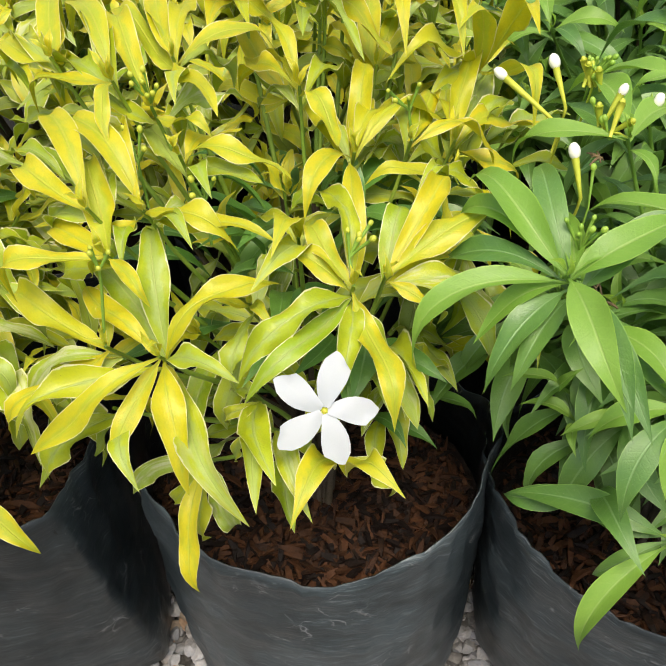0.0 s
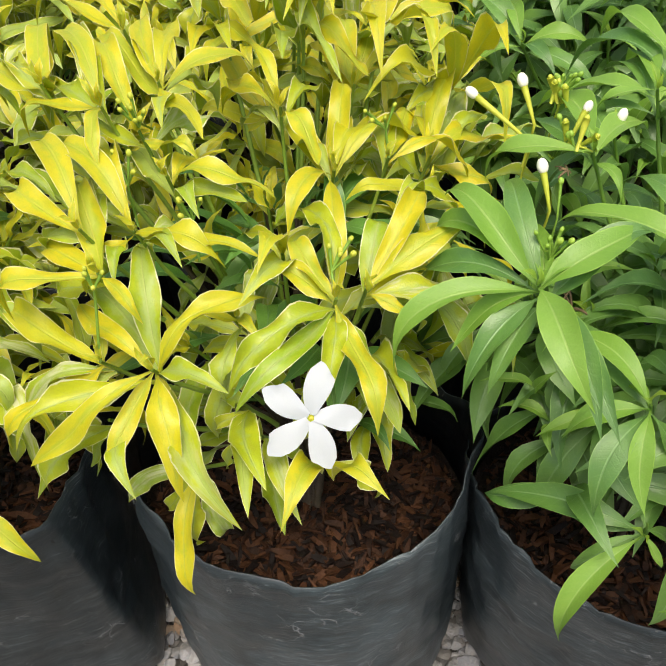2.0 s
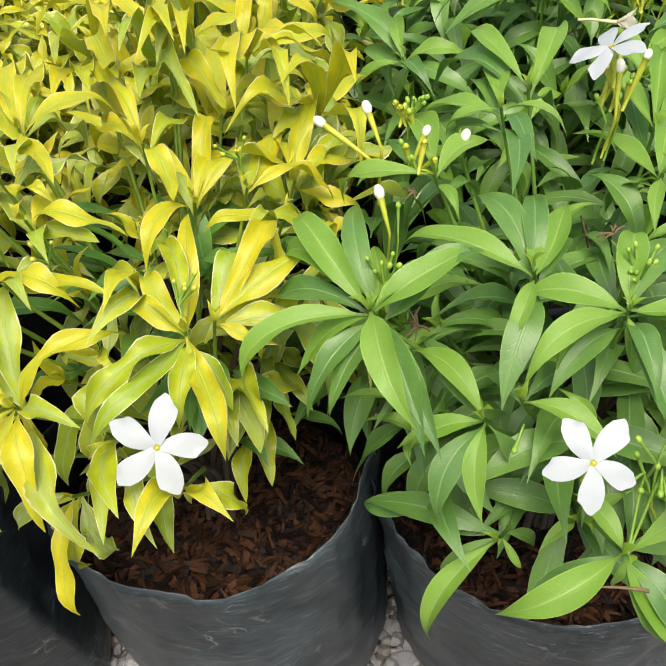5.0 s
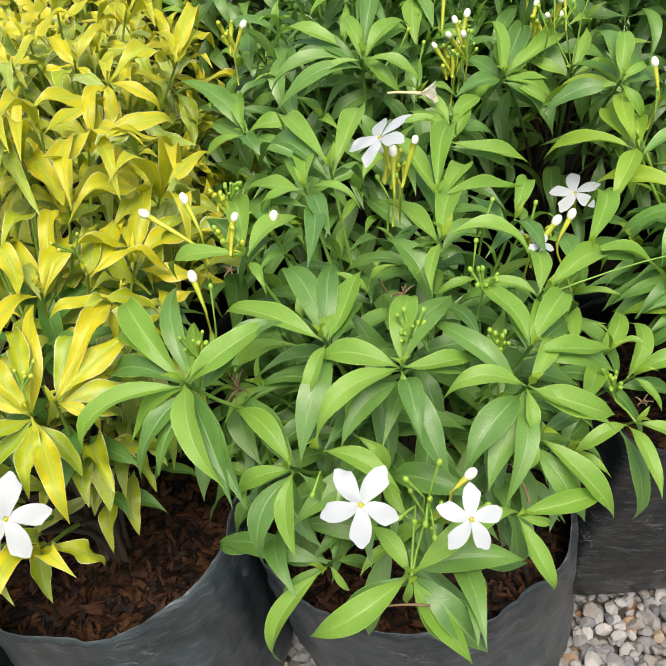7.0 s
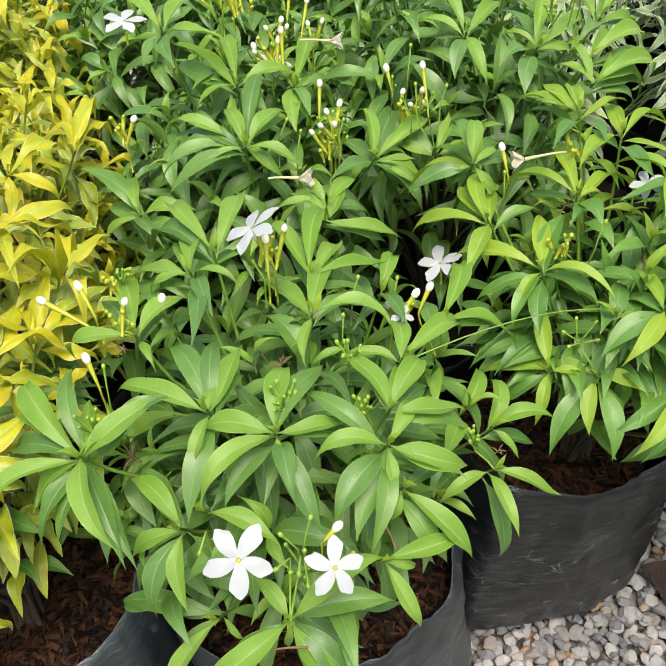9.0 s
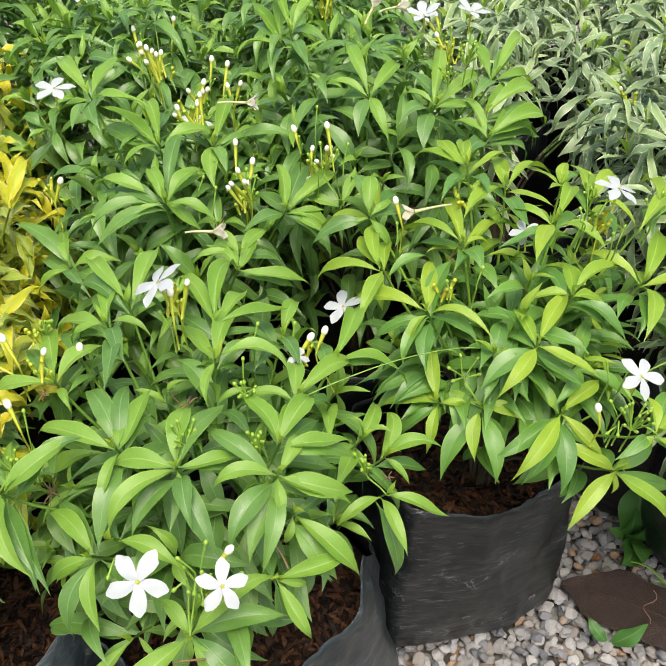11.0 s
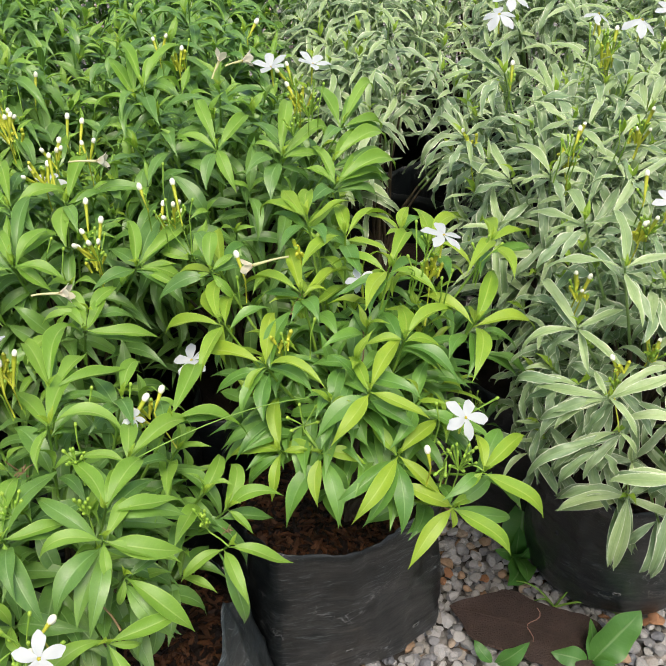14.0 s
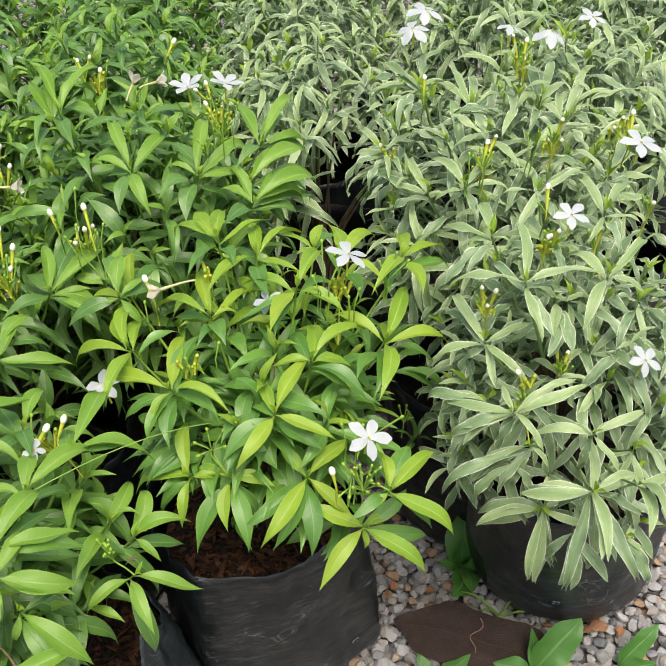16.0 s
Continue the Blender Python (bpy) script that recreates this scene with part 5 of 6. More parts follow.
shoot(2, (0.226, 0.738, 0.580), ((0.186, 0.748, 0.537), (0.283, 0.733, 0.581), (0.221, 0.806, 0.585),), ((0.165, 0.825, 0.595), (0.287, 0.706, 0.558), (0.249, 0.683, 0.571), (0.193, 0.799, 0.557),))
shoot(2, (0.337, 0.736, 0.643), ((0.296, 0.73, 0.613), (0.389, 0.72, 0.616), (0.389, 0.787, 0.644), (0.326, 0.805, 0.647),), ((0.257, 0.73, 0.602), (0.359, 0.774, 0.585), (0.267, 0.796, 0.63),))
shoot(2, (0.399, 0.653, 0.601), ((0.429, 0.705, 0.608), (0.474, 0.657, 0.567), (0.389, 0.694, 0.605), (0.371, 0.697, 0.609),), ((0.46, 0.661, 0.562), (0.409, 0.684, 0.536),))
shoot(2, (0.464, 0.731, 0.619), ((0.529, 0.804, 0.605), (0.514, 0.734, 0.577), (0.452, 0.74, 0.589), (0.458, 0.81, 0.632),), ((0.412, 0.697, 0.617), (0.506, 0.715, 0.562), (0.504, 0.825, 0.614),))
shoot(2, (0.337, 0.754, 0.639), ((0.284, 0.745, 0.608), (0.371, 0.727, 0.608), (0.387, 0.803, 0.637), (0.304, 0.754, 0.613), (0.258, 0.805, 0.628),), ((0.339, 0.794, 0.577), (0.372, 0.857, 0.658), (0.25, 0.75, 0.598),))
shoot(2, (0.340, 0.833, 0.666), ((0.33, 0.941, 0.661), (0.278, 0.92, 0.683), (0.406, 0.861, 0.65), (0.294, 0.82, 0.639),), ((0.366, 0.777, 0.654), (0.275, 0.919, 0.645),))
shoot(2, (0.270, 0.897, 0.709), ((0.243, 1.001, 0.694), (0.338, 0.837, 0.706), (0.318, 0.994, 0.703), (0.221, 0.922, 0.674),), ((0.28, 0.836, 0.687), (0.298, 0.959, 0.68), (0.249, 0.84, 0.69),))
shoot(2, (0.400, 0.844, 0.653), ((0.428, 0.949, 0.642), (0.393, 0.779, 0.627), (0.437, 0.894, 0.63), (0.367, 0.92, 0.641),), ((0.456, 0.886, 0.619), (0.408, 0.784, 0.643),))
shoot(2, (0.405, 0.672, 0.607), ((0.378, 0.713, 0.612), (0.44, 0.716, 0.604), (0.423, 0.692, 0.588), (0.355, 0.684, 0.596),), ((0.386, 0.713, 0.549), (0.453, 0.695, 0.564),))
shoot(3, (0.525, 0.732, 0.613), ((0.49, 0.769, 0.605), (0.522, 0.749, 0.584), (0.57, 0.747, 0.607), (0.552, 0.784, 0.633),), ((0.573, 0.759, 0.568), (0.504, 0.797, 0.621),))
shoot(3, (0.534, 0.641, 0.649), ((0.51, 0.657, 0.63), (0.552, 0.631, 0.614), (0.546, 0.691, 0.665), (0.563, 0.667, 0.647),), ((0.478, 0.658, 0.615), (0.53, 0.709, 0.651), (0.586, 0.674, 0.616),))
shoot(3, (0.466, 0.741, 0.612), ((0.446, 0.75, 0.58), (0.509, 0.742, 0.604), (0.475, 0.794, 0.627), (0.512, 0.775, 0.63), (0.507, 0.717, 0.584),), ((0.506, 0.707, 0.565), (0.434, 0.806, 0.605), (0.433, 0.768, 0.557),))
shoot(3, (0.505, 0.980, 0.714), ((0.45, 1.009, 0.673), (0.543, 1.041, 0.691), (0.484, 1.082, 0.737), (0.53, 1.084, 0.725),), ((0.536, 0.923, 0.71), (0.456, 1.073, 0.703), (0.482, 0.898, 0.689),))
shoot(3, (0.515, 0.965, 0.731), ((0.584, 1.047, 0.746), (0.568, 1.04, 0.711), (0.495, 1.07, 0.745),), ((0.482, 0.914, 0.71), (0.524, 0.885, 0.709),))
shoot(3, (0.581, 0.830, 0.698), ((0.532, 0.87, 0.687), (0.572, 0.845, 0.67), (0.633, 0.902, 0.699), (0.575, 0.931, 0.707), (0.59, 0.778, 0.659),), ((0.61, 0.884, 0.665), (0.544, 0.875, 0.661), (0.556, 0.78, 0.668),))
shoot(3, (0.654, 0.813, 0.681), ((0.686, 0.915, 0.7), (0.623, 0.848, 0.677), (0.728, 0.873, 0.663), (0.707, 0.842, 0.656),), ((0.626, 0.765, 0.648), (0.601, 0.78, 0.677), (0.686, 0.827, 0.621),))
shoot(3, (0.746, 0.869, 0.684), ((0.814, 0.953, 0.676), (0.751, 0.906, 0.664), (0.813, 0.93, 0.637), (0.733, 0.977, 0.687),), ((0.814, 0.9, 0.622), (0.701, 0.823, 0.676), (0.794, 0.965, 0.677),))
shoot(3, (0.710, 0.785, 0.647), ((0.768, 0.873, 0.64), (0.802, 0.838, 0.624), (0.673, 0.819, 0.655), (0.777, 0.815, 0.606), (0.689, 0.853, 0.665),), ((0.795, 0.852, 0.633), (0.764, 0.804, 0.596), (0.797, 0.84, 0.609), (0.665, 0.743, 0.647),))
shoot(3, (0.715, 0.815, 0.661), ((0.774, 0.905, 0.65), (0.803, 0.875, 0.646),), ((0.808, 0.853, 0.619), (0.791, 0.836, 0.6), (0.747, 0.795, 0.603),))
shoot(4, (0.992, 0.796, 0.709), ((0.969, 0.882, 0.698), (1.008, 0.758, 0.691), (1.063, 0.82, 0.697), (0.963, 0.819, 0.688), (1.027, 0.878, 0.712), (1.002, 0.882, 0.728),), ((0.986, 0.738, 0.68), (0.947, 0.808, 0.677),))
shoot(4, (0.947, 0.842, 0.725), ((0.926, 0.929, 0.731), (0.902, 0.847, 0.696), (0.907, 0.917, 0.693), (0.986, 0.923, 0.731), (0.996, 0.867, 0.713),), ((0.897, 0.794, 0.693), (0.912, 0.79, 0.696), (0.899, 0.916, 0.71),))
shoot(4, (0.933, 0.683, 0.665), ((0.923, 0.754, 0.671), (0.983, 0.667, 0.653), (0.905, 0.703, 0.643), (0.977, 0.719, 0.674),), ((0.993, 0.707, 0.665), (0.926, 0.713, 0.611), (0.928, 0.639, 0.637),))
shoot(4, (0.904, 0.724, 0.645), ((0.883, 0.778, 0.63), (0.915, 0.801, 0.653), (0.932, 0.726, 0.637),), ((0.873, 0.81, 0.636), (0.867, 0.754, 0.605), (0.898, 0.748, 0.589),))
shoot(4, (0.880, 0.808, 0.669), ((0.861, 0.869, 0.636), (0.884, 0.897, 0.65), (0.928, 0.831, 0.672), (0.875, 0.771, 0.647),), ((0.834, 0.811, 0.615), (0.851, 0.78, 0.631), (0.886, 0.756, 0.656),))
shoot(4, (1.079, 0.729, 0.697), ((1.068, 0.788, 0.694), (1.037, 0.71, 0.681), (1.126, 0.726, 0.667), (1.14, 0.794, 0.705), (1.12, 0.809, 0.698),), ((1.029, 0.757, 0.686), (1.091, 0.687, 0.663),))
shoot(4, (1.071, 0.766, 0.717), ((1.063, 0.835, 0.706), (1.123, 0.838, 0.727), (1.146, 0.813, 0.703),), ((1.034, 0.726, 0.691), (1.084, 0.854, 0.723),))
shoot(4, (1.088, 0.638, 0.664), ((1.07, 0.691, 0.676), (1.156, 0.688, 0.654), (1.06, 0.633, 0.645), (1.099, 0.624, 0.63),), ((1.042, 0.669, 0.665), (1.139, 0.649, 0.626),))
shoot(4, (1.140, 0.679, 0.713), ((1.104, 0.645, 0.693), (1.148, 0.653, 0.681), (1.087, 0.662, 0.705),), ((1.078, 0.619, 0.684),))
shoot("D", (0.862, 0.660, 0.333), (), ((0.918, 0.680, 0.334), (0.826, 0.650, 0.358), (0.833, 0.630, 0.332), (0.882, 0.640, 0.316), (0.852, 0.680, 0.369)))
SPREAD = {"A": ((0.16, 0.16, 0.19), 46, 0.44), "B": ((0.135, 0.14, 0.165), 38, 0.50), "C": ((0.14, 0.14, 0.16), 42, 0.46), "D": ((0.145, 0.14, 0.165), 46, 0.51), "E": ((0.165, 0.16, 0.20), 84, 0.41)}
for letter, plant in FRONT.items():
    heart = Vector(HEART[letter])
    size = SIZE[plant.kind]
    radii, count, floor = SPREAD[letter]
    if letter == "D":
        plant.crown(heart, ((0.75, 0.575, 0.545), (0.775, 0.625, 0.58), (0.735, 0.655, 0.60), (0.725, 0.51, 0.52), (0.77, 0.56, 0.50), (0.58, 0.60, 0.58), (0.697, 0.644, 0.61), (0.657, 0.681, 0.63), (0.745, 0.61, 0.57), (0.777, 0.65, 0.60), (0.70, 0.60, 0.60), (0.63, 0.62, 0.61)), size)
    if letter == "C":
        plant.crown(heart, ((0.205, 0.42, 0.50), (0.20, 0.46, 0.54), (0.20, 0.50, 0.50), (0.465, 0.50, 0.55), (0.48, 0.455, 0.53), (0.44, 0.56, 0.57)), size)
        plant.inner((0.20, 0.54, 0.49), (0.05, 0.09, 0.09), 50, size, 0.40)
    if letter == "B":
        plant.crown(heart, ((0.165, 0.52, 0.55),), size)
        plant.inner(heart, (0.13, 0.13, 0.14), 40, size * 0.9, floor - 0.02, "lime")
        plant.inner((0.155, 0.56, 0.50), (0.05, 0.10, 0.09), 60, size, 0.50)
        plant.inner((0.11, 0.50, 0.44), (0.05, 0.06, 0.06), 36, size * 0.8, 0.40)
        plant.inner((0.07, 0.47, 0.43), (0.08, 0.06, 0.06), 16, size * 0.7, 0.42, "lime")
        plant.inner((0.045, 0.475, 0.405), (0.05, 0.05, 0.05), 26, size * 0.75, 0.36)
    if letter == "A":
        plant.inner(heart, (0.14, 0.14, 0.16), 25, size * 0.9, floor - 0.02, "lime")
        plant.inner((-0.20, 0.60, 0.50), (0.12, 0.12, 0.12), 120, size, 0.40)
    if letter == "D":
        plant.inner((0.65, 0.535, 0.515), (0.11, 0.05, 0.07), 90, size, 0.45)
        plant.inner((0.78, 0.60, 0.50), (0.05, 0.06, 0.06), 30, size, 0.43)
    plant.fill(heart, radii, count, size, low=-0.15, away=NODES[letter], clear=0.036, young=2 if letter == "A" else 1, only=lambda p: p.z > floor and not (letter in "CD" and math.hypot(p.x - 0.487, p.y - 0.69) < 0.07) and not (letter == "B" and p.x > 0.115 and p.y < 0.53 and p.z < 0.55))
    plant.inner(heart + Vector((0, 0.01, 0.01)), (radii[0] * 0.9, radii[1] * 0.9, radii[2] * 0.9), 320, size, {"C": 0.425, "D": 0.475}.get(letter, floor - 0.015), kind="lime" if letter == "B" else None, only=lambda p: not (letter in "CD" and math.hypot(p.x - 0.487, p.y - 0.69) < 0.07) and not (letter == "B" and p.x > 0.11 and p.y < 0.53 and p.z < 0.54))
    plant.finish()

OWN = {  # shoots that stand out, by the number of the shrub
    9: ((0.889, 1.112, 0.618), (0.904, 1.118, 0.62)),
    10: ((1.188, 0.821, 0.641), (1.31, 1.039, 0.694)),
}
for i, (bx, by, kind, top) in enumerate(BACK):
    plant = REAR[i]
    heart = Vector((bx, by, top - 0.22))
    size = SIZE[kind] * {"green": 1.14, "gold": 1.1, "white": 1.14}[kind]
    own = OWN.get(i, ())
    plant.crown(heart, own, size)
    # dark hollows between the rows, placed to fit the camera's view, one along its line of sight
    def open_air(p):
        if i in (2, 3) and math.hypot(p.x - 0.487, p.y - 0.76) < 0.08 and p.z < 0.66:
            return False
        return i not in (3, 4, 9) or p.z > 0.66 or abs(p.x - (0.838 + 0.315 * (p.y - 0.841))) > 0.05

    plant.fill(heart, (0.170, 0.170, 0.215), 74 if by < 1.4 else 58, size, low=-0.1, away=(*own, *NODES[i]), clear=0.04, young={"white": 2, "green": 1, "gold": 2}[kind], only=open_air)
    plant.inner(heart, (0.155, 0.155, 0.18), 140 if kind == "green" else 260, size, 0.45, only=open_air)
    plant.inner(heart - Vector((0, 0, 0.10)), (0.15, 0.15, 0.10), 190 if kind == "white" else 80, size, 0.34, "lime" if kind == "gold" else None, open_air)
    plant.finish()

# ---------------------------------------------------------------- flowers and buds in their places
bud(FRONT["C"], (0.200, 0.458, 0.601), (0.194, 0.469, 0.622), 0.0065)
bud(FRONT["C"], (0.205, 0.457, 0.596), (0.205, 0.466, 0.615), 0.004, False)
bud(FRONT["C"], (0.197, 0.518, 0.609), (0.160, 0.533, 0.633), 0.0065)
bud(FRONT["C"], (0.198, 0.523, 0.619), (0.189, 0.535, 0.641), 0.0065)
bud(FRONT["C"], (0.247, 0.524, 0.612), (0.250, 0.527, 0.625), 0.0065)
bud(FRONT["C"], (0.189, 0.445, 0.588), (0.182, 0.448, 0.600), 0.004, False)
bud(FRONT["C"], (0.216, 0.505, 0.614), (0.209, 0.512, 0.630), 0.004, False)
bud(FRONT["C"], (0.219, 0.500, 0.614), (0.215, 0.502, 0.625), 0.004, False)
bud(FRONT["C"], (0.333, 0.507, 0.648), (0.334, 0.520, 0.672), 0.0065)
bud(FRONT["C"], (0.330, 0.512, 0.641), (0.323, 0.517, 0.655), 0.004, False)
bud(FRONT["C"], (0.340, 0.521, 0.638), (0.347, 0.532, 0.660), 0.004, False)
bud(FRONT["C"], (0.426, 0.493, 0.592), (0.447, 0.504, 0.615), 0.0065)
bud(FRONT["C"], (0.451, 0.509, 0.591), (0.462, 0.517, 0.610), 0.0065)
bud(FRONT["C"], (0.397, 0.509, 0.614), (0.403, 0.515, 0.630), 0.004, False)
bud(FRONT["C"], (0.431, 0.513, 0.602), (0.436, 0.521, 0.620), 0.004, False)
bud(FRONT["C"], (0.383, 0.477, 0.605), (0.385, 0.482, 0.620), 0.004, False)
bud(FRONT["C"], (0.339, 0.318, 0.563), (0.350, 0.320, 0.575), 0.0065)
bud(FRONT["C"], (0.347, 0.303, 0.563), (0.356, 0.301, 0.570), 0.004, False)
bud(FRONT["C"], (0.323, 0.317, 0.562), (0.313, 0.321, 0.575), 0.004, False)
bud(FRONT["C"], (0.327, 0.323, 0.556), (0.334, 0.331, 0.575), 0.004, False)
bud(FRONT["C"], (0.317, 0.313, 0.560), (0.307, 0.306, 0.560), 0.004, False)
bud(FRONT["C"], (0.324, 0.311, 0.564), (0.321, 0.300, 0.560), 0.004, False)
bud(FRONT["C"], (0.326, 0.311, 0.558), (0.326, 0.297, 0.550), 0.004, False)
bud(FRONT["C"], (0.265, 0.349, 0.556), (0.259, 0.337, 0.550), 0.004, False)
bud(FRONT["D"], (0.682, 0.406, 0.543), (0.681, 0.412, 0.560), 0.0065)
bud(FRONT["D"], (0.698, 0.407, 0.551), (0.692, 0.412, 0.565), 0.004, False)
bud(FRONT["D"], (0.693, 0.401, 0.552), (0.701, 0.402, 0.565), 0.004, False)
bud(FRONT["D"], (0.708, 0.397, 0.554), (0.721, 0.395, 0.565), 0.004, False)
bud(FRONT["D"], (0.691, 0.395, 0.551), (0.680, 0.390, 0.550), 0.004, False)
bud(FRONT["D"], (0.697, 0.396, 0.551), (0.705, 0.386, 0.550), 0.004, False)
bud(FRONT["D"], (0.693, 0.396, 0.556), (0.688, 0.386, 0.550), 0.004, False)
bud(FRONT["D"], (0.704, 0.441, 0.562), (0.703, 0.447, 0.580), 0.004, False)
bud(FRONT["D"], (0.711, 0.430, 0.569), (0.719, 0.433, 0.585), 0.004, False)
bud(FRONT["D"], (0.731, 0.433, 0.571), (0.756, 0.430, 0.585), 0.004, False)
bud(FRONT["D"], (0.585, 0.492, 0.550), (0.585, 0.500, 0.570), 0.004, False)
bud(FRONT["D"], (0.586, 0.489, 0.553), (0.599, 0.492, 0.570), 0.004, False)
bud(FRONT["D"], (0.584, 0.487, 0.555), (0.571, 0.491, 0.565), 0.004, False)
bud(FRONT["D"], (0.582, 0.481, 0.559), (0.571, 0.478, 0.560), 0.004, False)
bud(FRONT["D"], (0.585, 0.486, 0.554), (0.597, 0.481, 0.560), 0.004, False)
bud(FRONT["D"], (0.568, 0.641, 0.630), (0.564, 0.653, 0.655), 0.0065)
bud(FRONT["D"], (0.557, 0.619, 0.627), (0.558, 0.625, 0.645), 0.004, False)
bud(FRONT["D"], (0.608, 0.531, 0.624), (0.614, 0.534, 0.640), 0.004, False)
bud(FRONT["D"], (0.732, 0.576, 0.659), (0.737, 0.591, 0.690), 0.004, False)
bud(FRONT["D"], (0.721, 0.559, 0.657), (0.718, 0.563, 0.670), 0.004, False)
bud(FRONT["D"], (0.723, 0.558, 0.654), (0.718, 0.557, 0.660), 0.004, False)
bud(FRONT["D"], (0.731, 0.555, 0.661), (0.744, 0.559, 0.680), 0.004, False)
bud(FRONT["D"], (0.798, 0.573, 0.643), (0.811, 0.579, 0.665), 0.004, False)
bud(FRONT["D"], (0.793, 0.564, 0.649), (0.789, 0.570, 0.665), 0.004, False)
bud(FRONT["D"], (0.794, 0.560, 0.648), (0.816, 0.560, 0.665), 0.004, False)
bud(FRONT["D"], (0.753, 0.548, 0.632), (0.761, 0.553, 0.650), 0.004, False)
bud(FRONT["D"], (0.748, 0.549, 0.632), (0.749, 0.551, 0.645), 0.004, False)
bud(FRONT["D"], (0.583, 0.532, 0.616), (0.581, 0.536, 0.630), 0.004, False)

bud(REAR[2], (0.325, 1.166, 0.646), (0.324, 1.199, 0.700), 0.0065)
cyme(REAR[2], (0.325, 1.166, 0.646), (0, -0.1, 1), 2, 0.016)
bud(REAR[2], (0.329, 1.136, 0.653), (0.325, 1.161, 0.695), 0.0065)
cyme(REAR[2], (0.329, 1.136, 0.653), (0, -0.1, 1), 3, 0.016)
bud(REAR[2], (0.372, 1.150, 0.660), (0.382, 1.170, 0.700), 0.0065)
cyme(REAR[2], (0.372, 1.150, 0.660), (0, -0.1, 1), 2, 0.016)
bud(REAR[2], (0.355, 1.129, 0.664), (0.356, 1.148, 0.700), 0.0042, False)
bud(REAR[2], (0.332, 1.131, 0.654), (0.334, 1.150, 0.690), 0.0042, False)
bud(REAR[2], (0.329, 1.075, 0.667), (0.315, 1.081, 0.680), 0.0065)
cyme(REAR[2], (0.329, 1.075, 0.667), (0, -0.1, 1), 4, 0.016)
bud(REAR[2], (0.353, 0.955, 0.652), (0.350, 0.973, 0.685), 0.0042, False)
bud(REAR[2], (0.391, 0.939, 0.650), (0.403, 0.955, 0.685), 0.0065)
cyme(REAR[2], (0.391, 0.939, 0.650), (0, -0.1, 1), 3, 0.016)
bud(REAR[2], (0.411, 0.976, 0.668), (0.418, 0.991, 0.700), 0.0065)
cyme(REAR[2], (0.411, 0.976, 0.668), (0, -0.1, 1), 3, 0.016)
bud(REAR[2], (0.423, 0.948, 0.661), (0.435, 0.967, 0.700), 0.0065)
cyme(REAR[2], (0.423, 0.948, 0.661), (0, -0.1, 1), 2, 0.016)
bud(REAR[2], (0.383, 0.917, 0.655), (0.391, 0.927, 0.680), 0.0042, False)
bud(REAR[2], (0.370, 0.901, 0.656), (0.366, 0.909, 0.675), 0.0065)
cyme(REAR[2], (0.370, 0.901, 0.656), (0, -0.1, 1), 2, 0.016)
bud(REAR[2], (0.418, 0.795, 0.629), (0.423, 0.814, 0.665), 0.0065)
cyme(REAR[2], (0.418, 0.795, 0.629), (0, -0.1, 1), 2, 0.016)
bud(REAR[2], (0.425, 0.755, 0.624), (0.436, 0.772, 0.660), 0.0065)
cyme(REAR[2], (0.425, 0.755, 0.624), (0, -0.1, 1), 2, 0.016)
bud(REAR[2], (0.423, 0.755, 0.630), (0.428, 0.765, 0.655), 0.0042, False)
bud(REAR[2], (0.427, 0.747, 0.626), (0.437, 0.756, 0.650), 0.0042, False)
bud(REAR[2], (0.371, 0.754, 0.636), (0.381, 0.759, 0.655), 0.0042, False)
bud(REAR[2], (0.386, 0.733, 0.628), (0.392, 0.741, 0.650), 0.0042, False)
bud(REAR[3], (0.488, 0.765, 0.668), (0.484, 0.775, 0.690), 0.0065)
cyme(REAR[3], (0.488, 0.765, 0.668), (0, -0.1, 1), 3, 0.016)
bud(REAR[3], (0.521, 0.753, 0.654), (0.520, 0.773, 0.690), 0.0065)
cyme(REAR[3], (0.521, 0.753, 0.654), (0, -0.1, 1), 4, 0.016)
bud(REAR[3], (0.509, 0.789, 0.671), (0.515, 0.802, 0.700), 0.0042, False)
bud(REAR[3], (0.502, 0.740, 0.649), (0.494, 0.750, 0.670), 0.0042, False)
bud(REAR[3], (0.507, 0.740, 0.653), (0.508, 0.753, 0.680), 0.0042, False)
bud(REAR[3], (0.529, 0.737, 0.661), (0.536, 0.742, 0.680), 0.0042, False)
bud(REAR[3], (0.552, 1.057, 0.734), (0.549, 1.070, 0.760), 0.0042, False)
bud(REAR[3], (0.581, 1.028, 0.738), (0.589, 1.035, 0.760), 0.0042, False)
bud(REAR[3], (0.706, 0.837, 0.716), (0.718, 0.849, 0.745), 0.0042, False)
bud(REAR[3], (0.703, 0.852, 0.719), (0.710, 0.863, 0.745), 0.0042, False)
bud(REAR[3], (0.687, 0.864, 0.717), (0.691, 0.877, 0.745), 0.0042, False)
bud(REAR[3], (0.660, 1.002, 0.760), (0.675, 1.007, 0.780), 0.0065)
cyme(REAR[3], (0.660, 1.002, 0.760), (0, -0.1, 1), 3, 0.016)
bud(REAR[4], (0.944, 0.522, 0.706), (0.949, 0.531, 0.730), 0.0065)
cyme(REAR[4], (0.944, 0.522, 0.706), (0, -0.1, 1), 2, 0.016)
bud(REAR[4], (0.934, 0.641, 0.706), (0.943, 0.649, 0.730), 0.0065)
cyme(REAR[4], (0.934, 0.641, 0.706), (0, -0.1, 1), 2, 0.016)
bud(REAR[4], (0.916, 0.636, 0.707), (0.918, 0.641, 0.725), 0.0042, False)
bud(REAR[4], (0.930, 0.629, 0.707), (0.941, 0.632, 0.725), 0.0042, False)
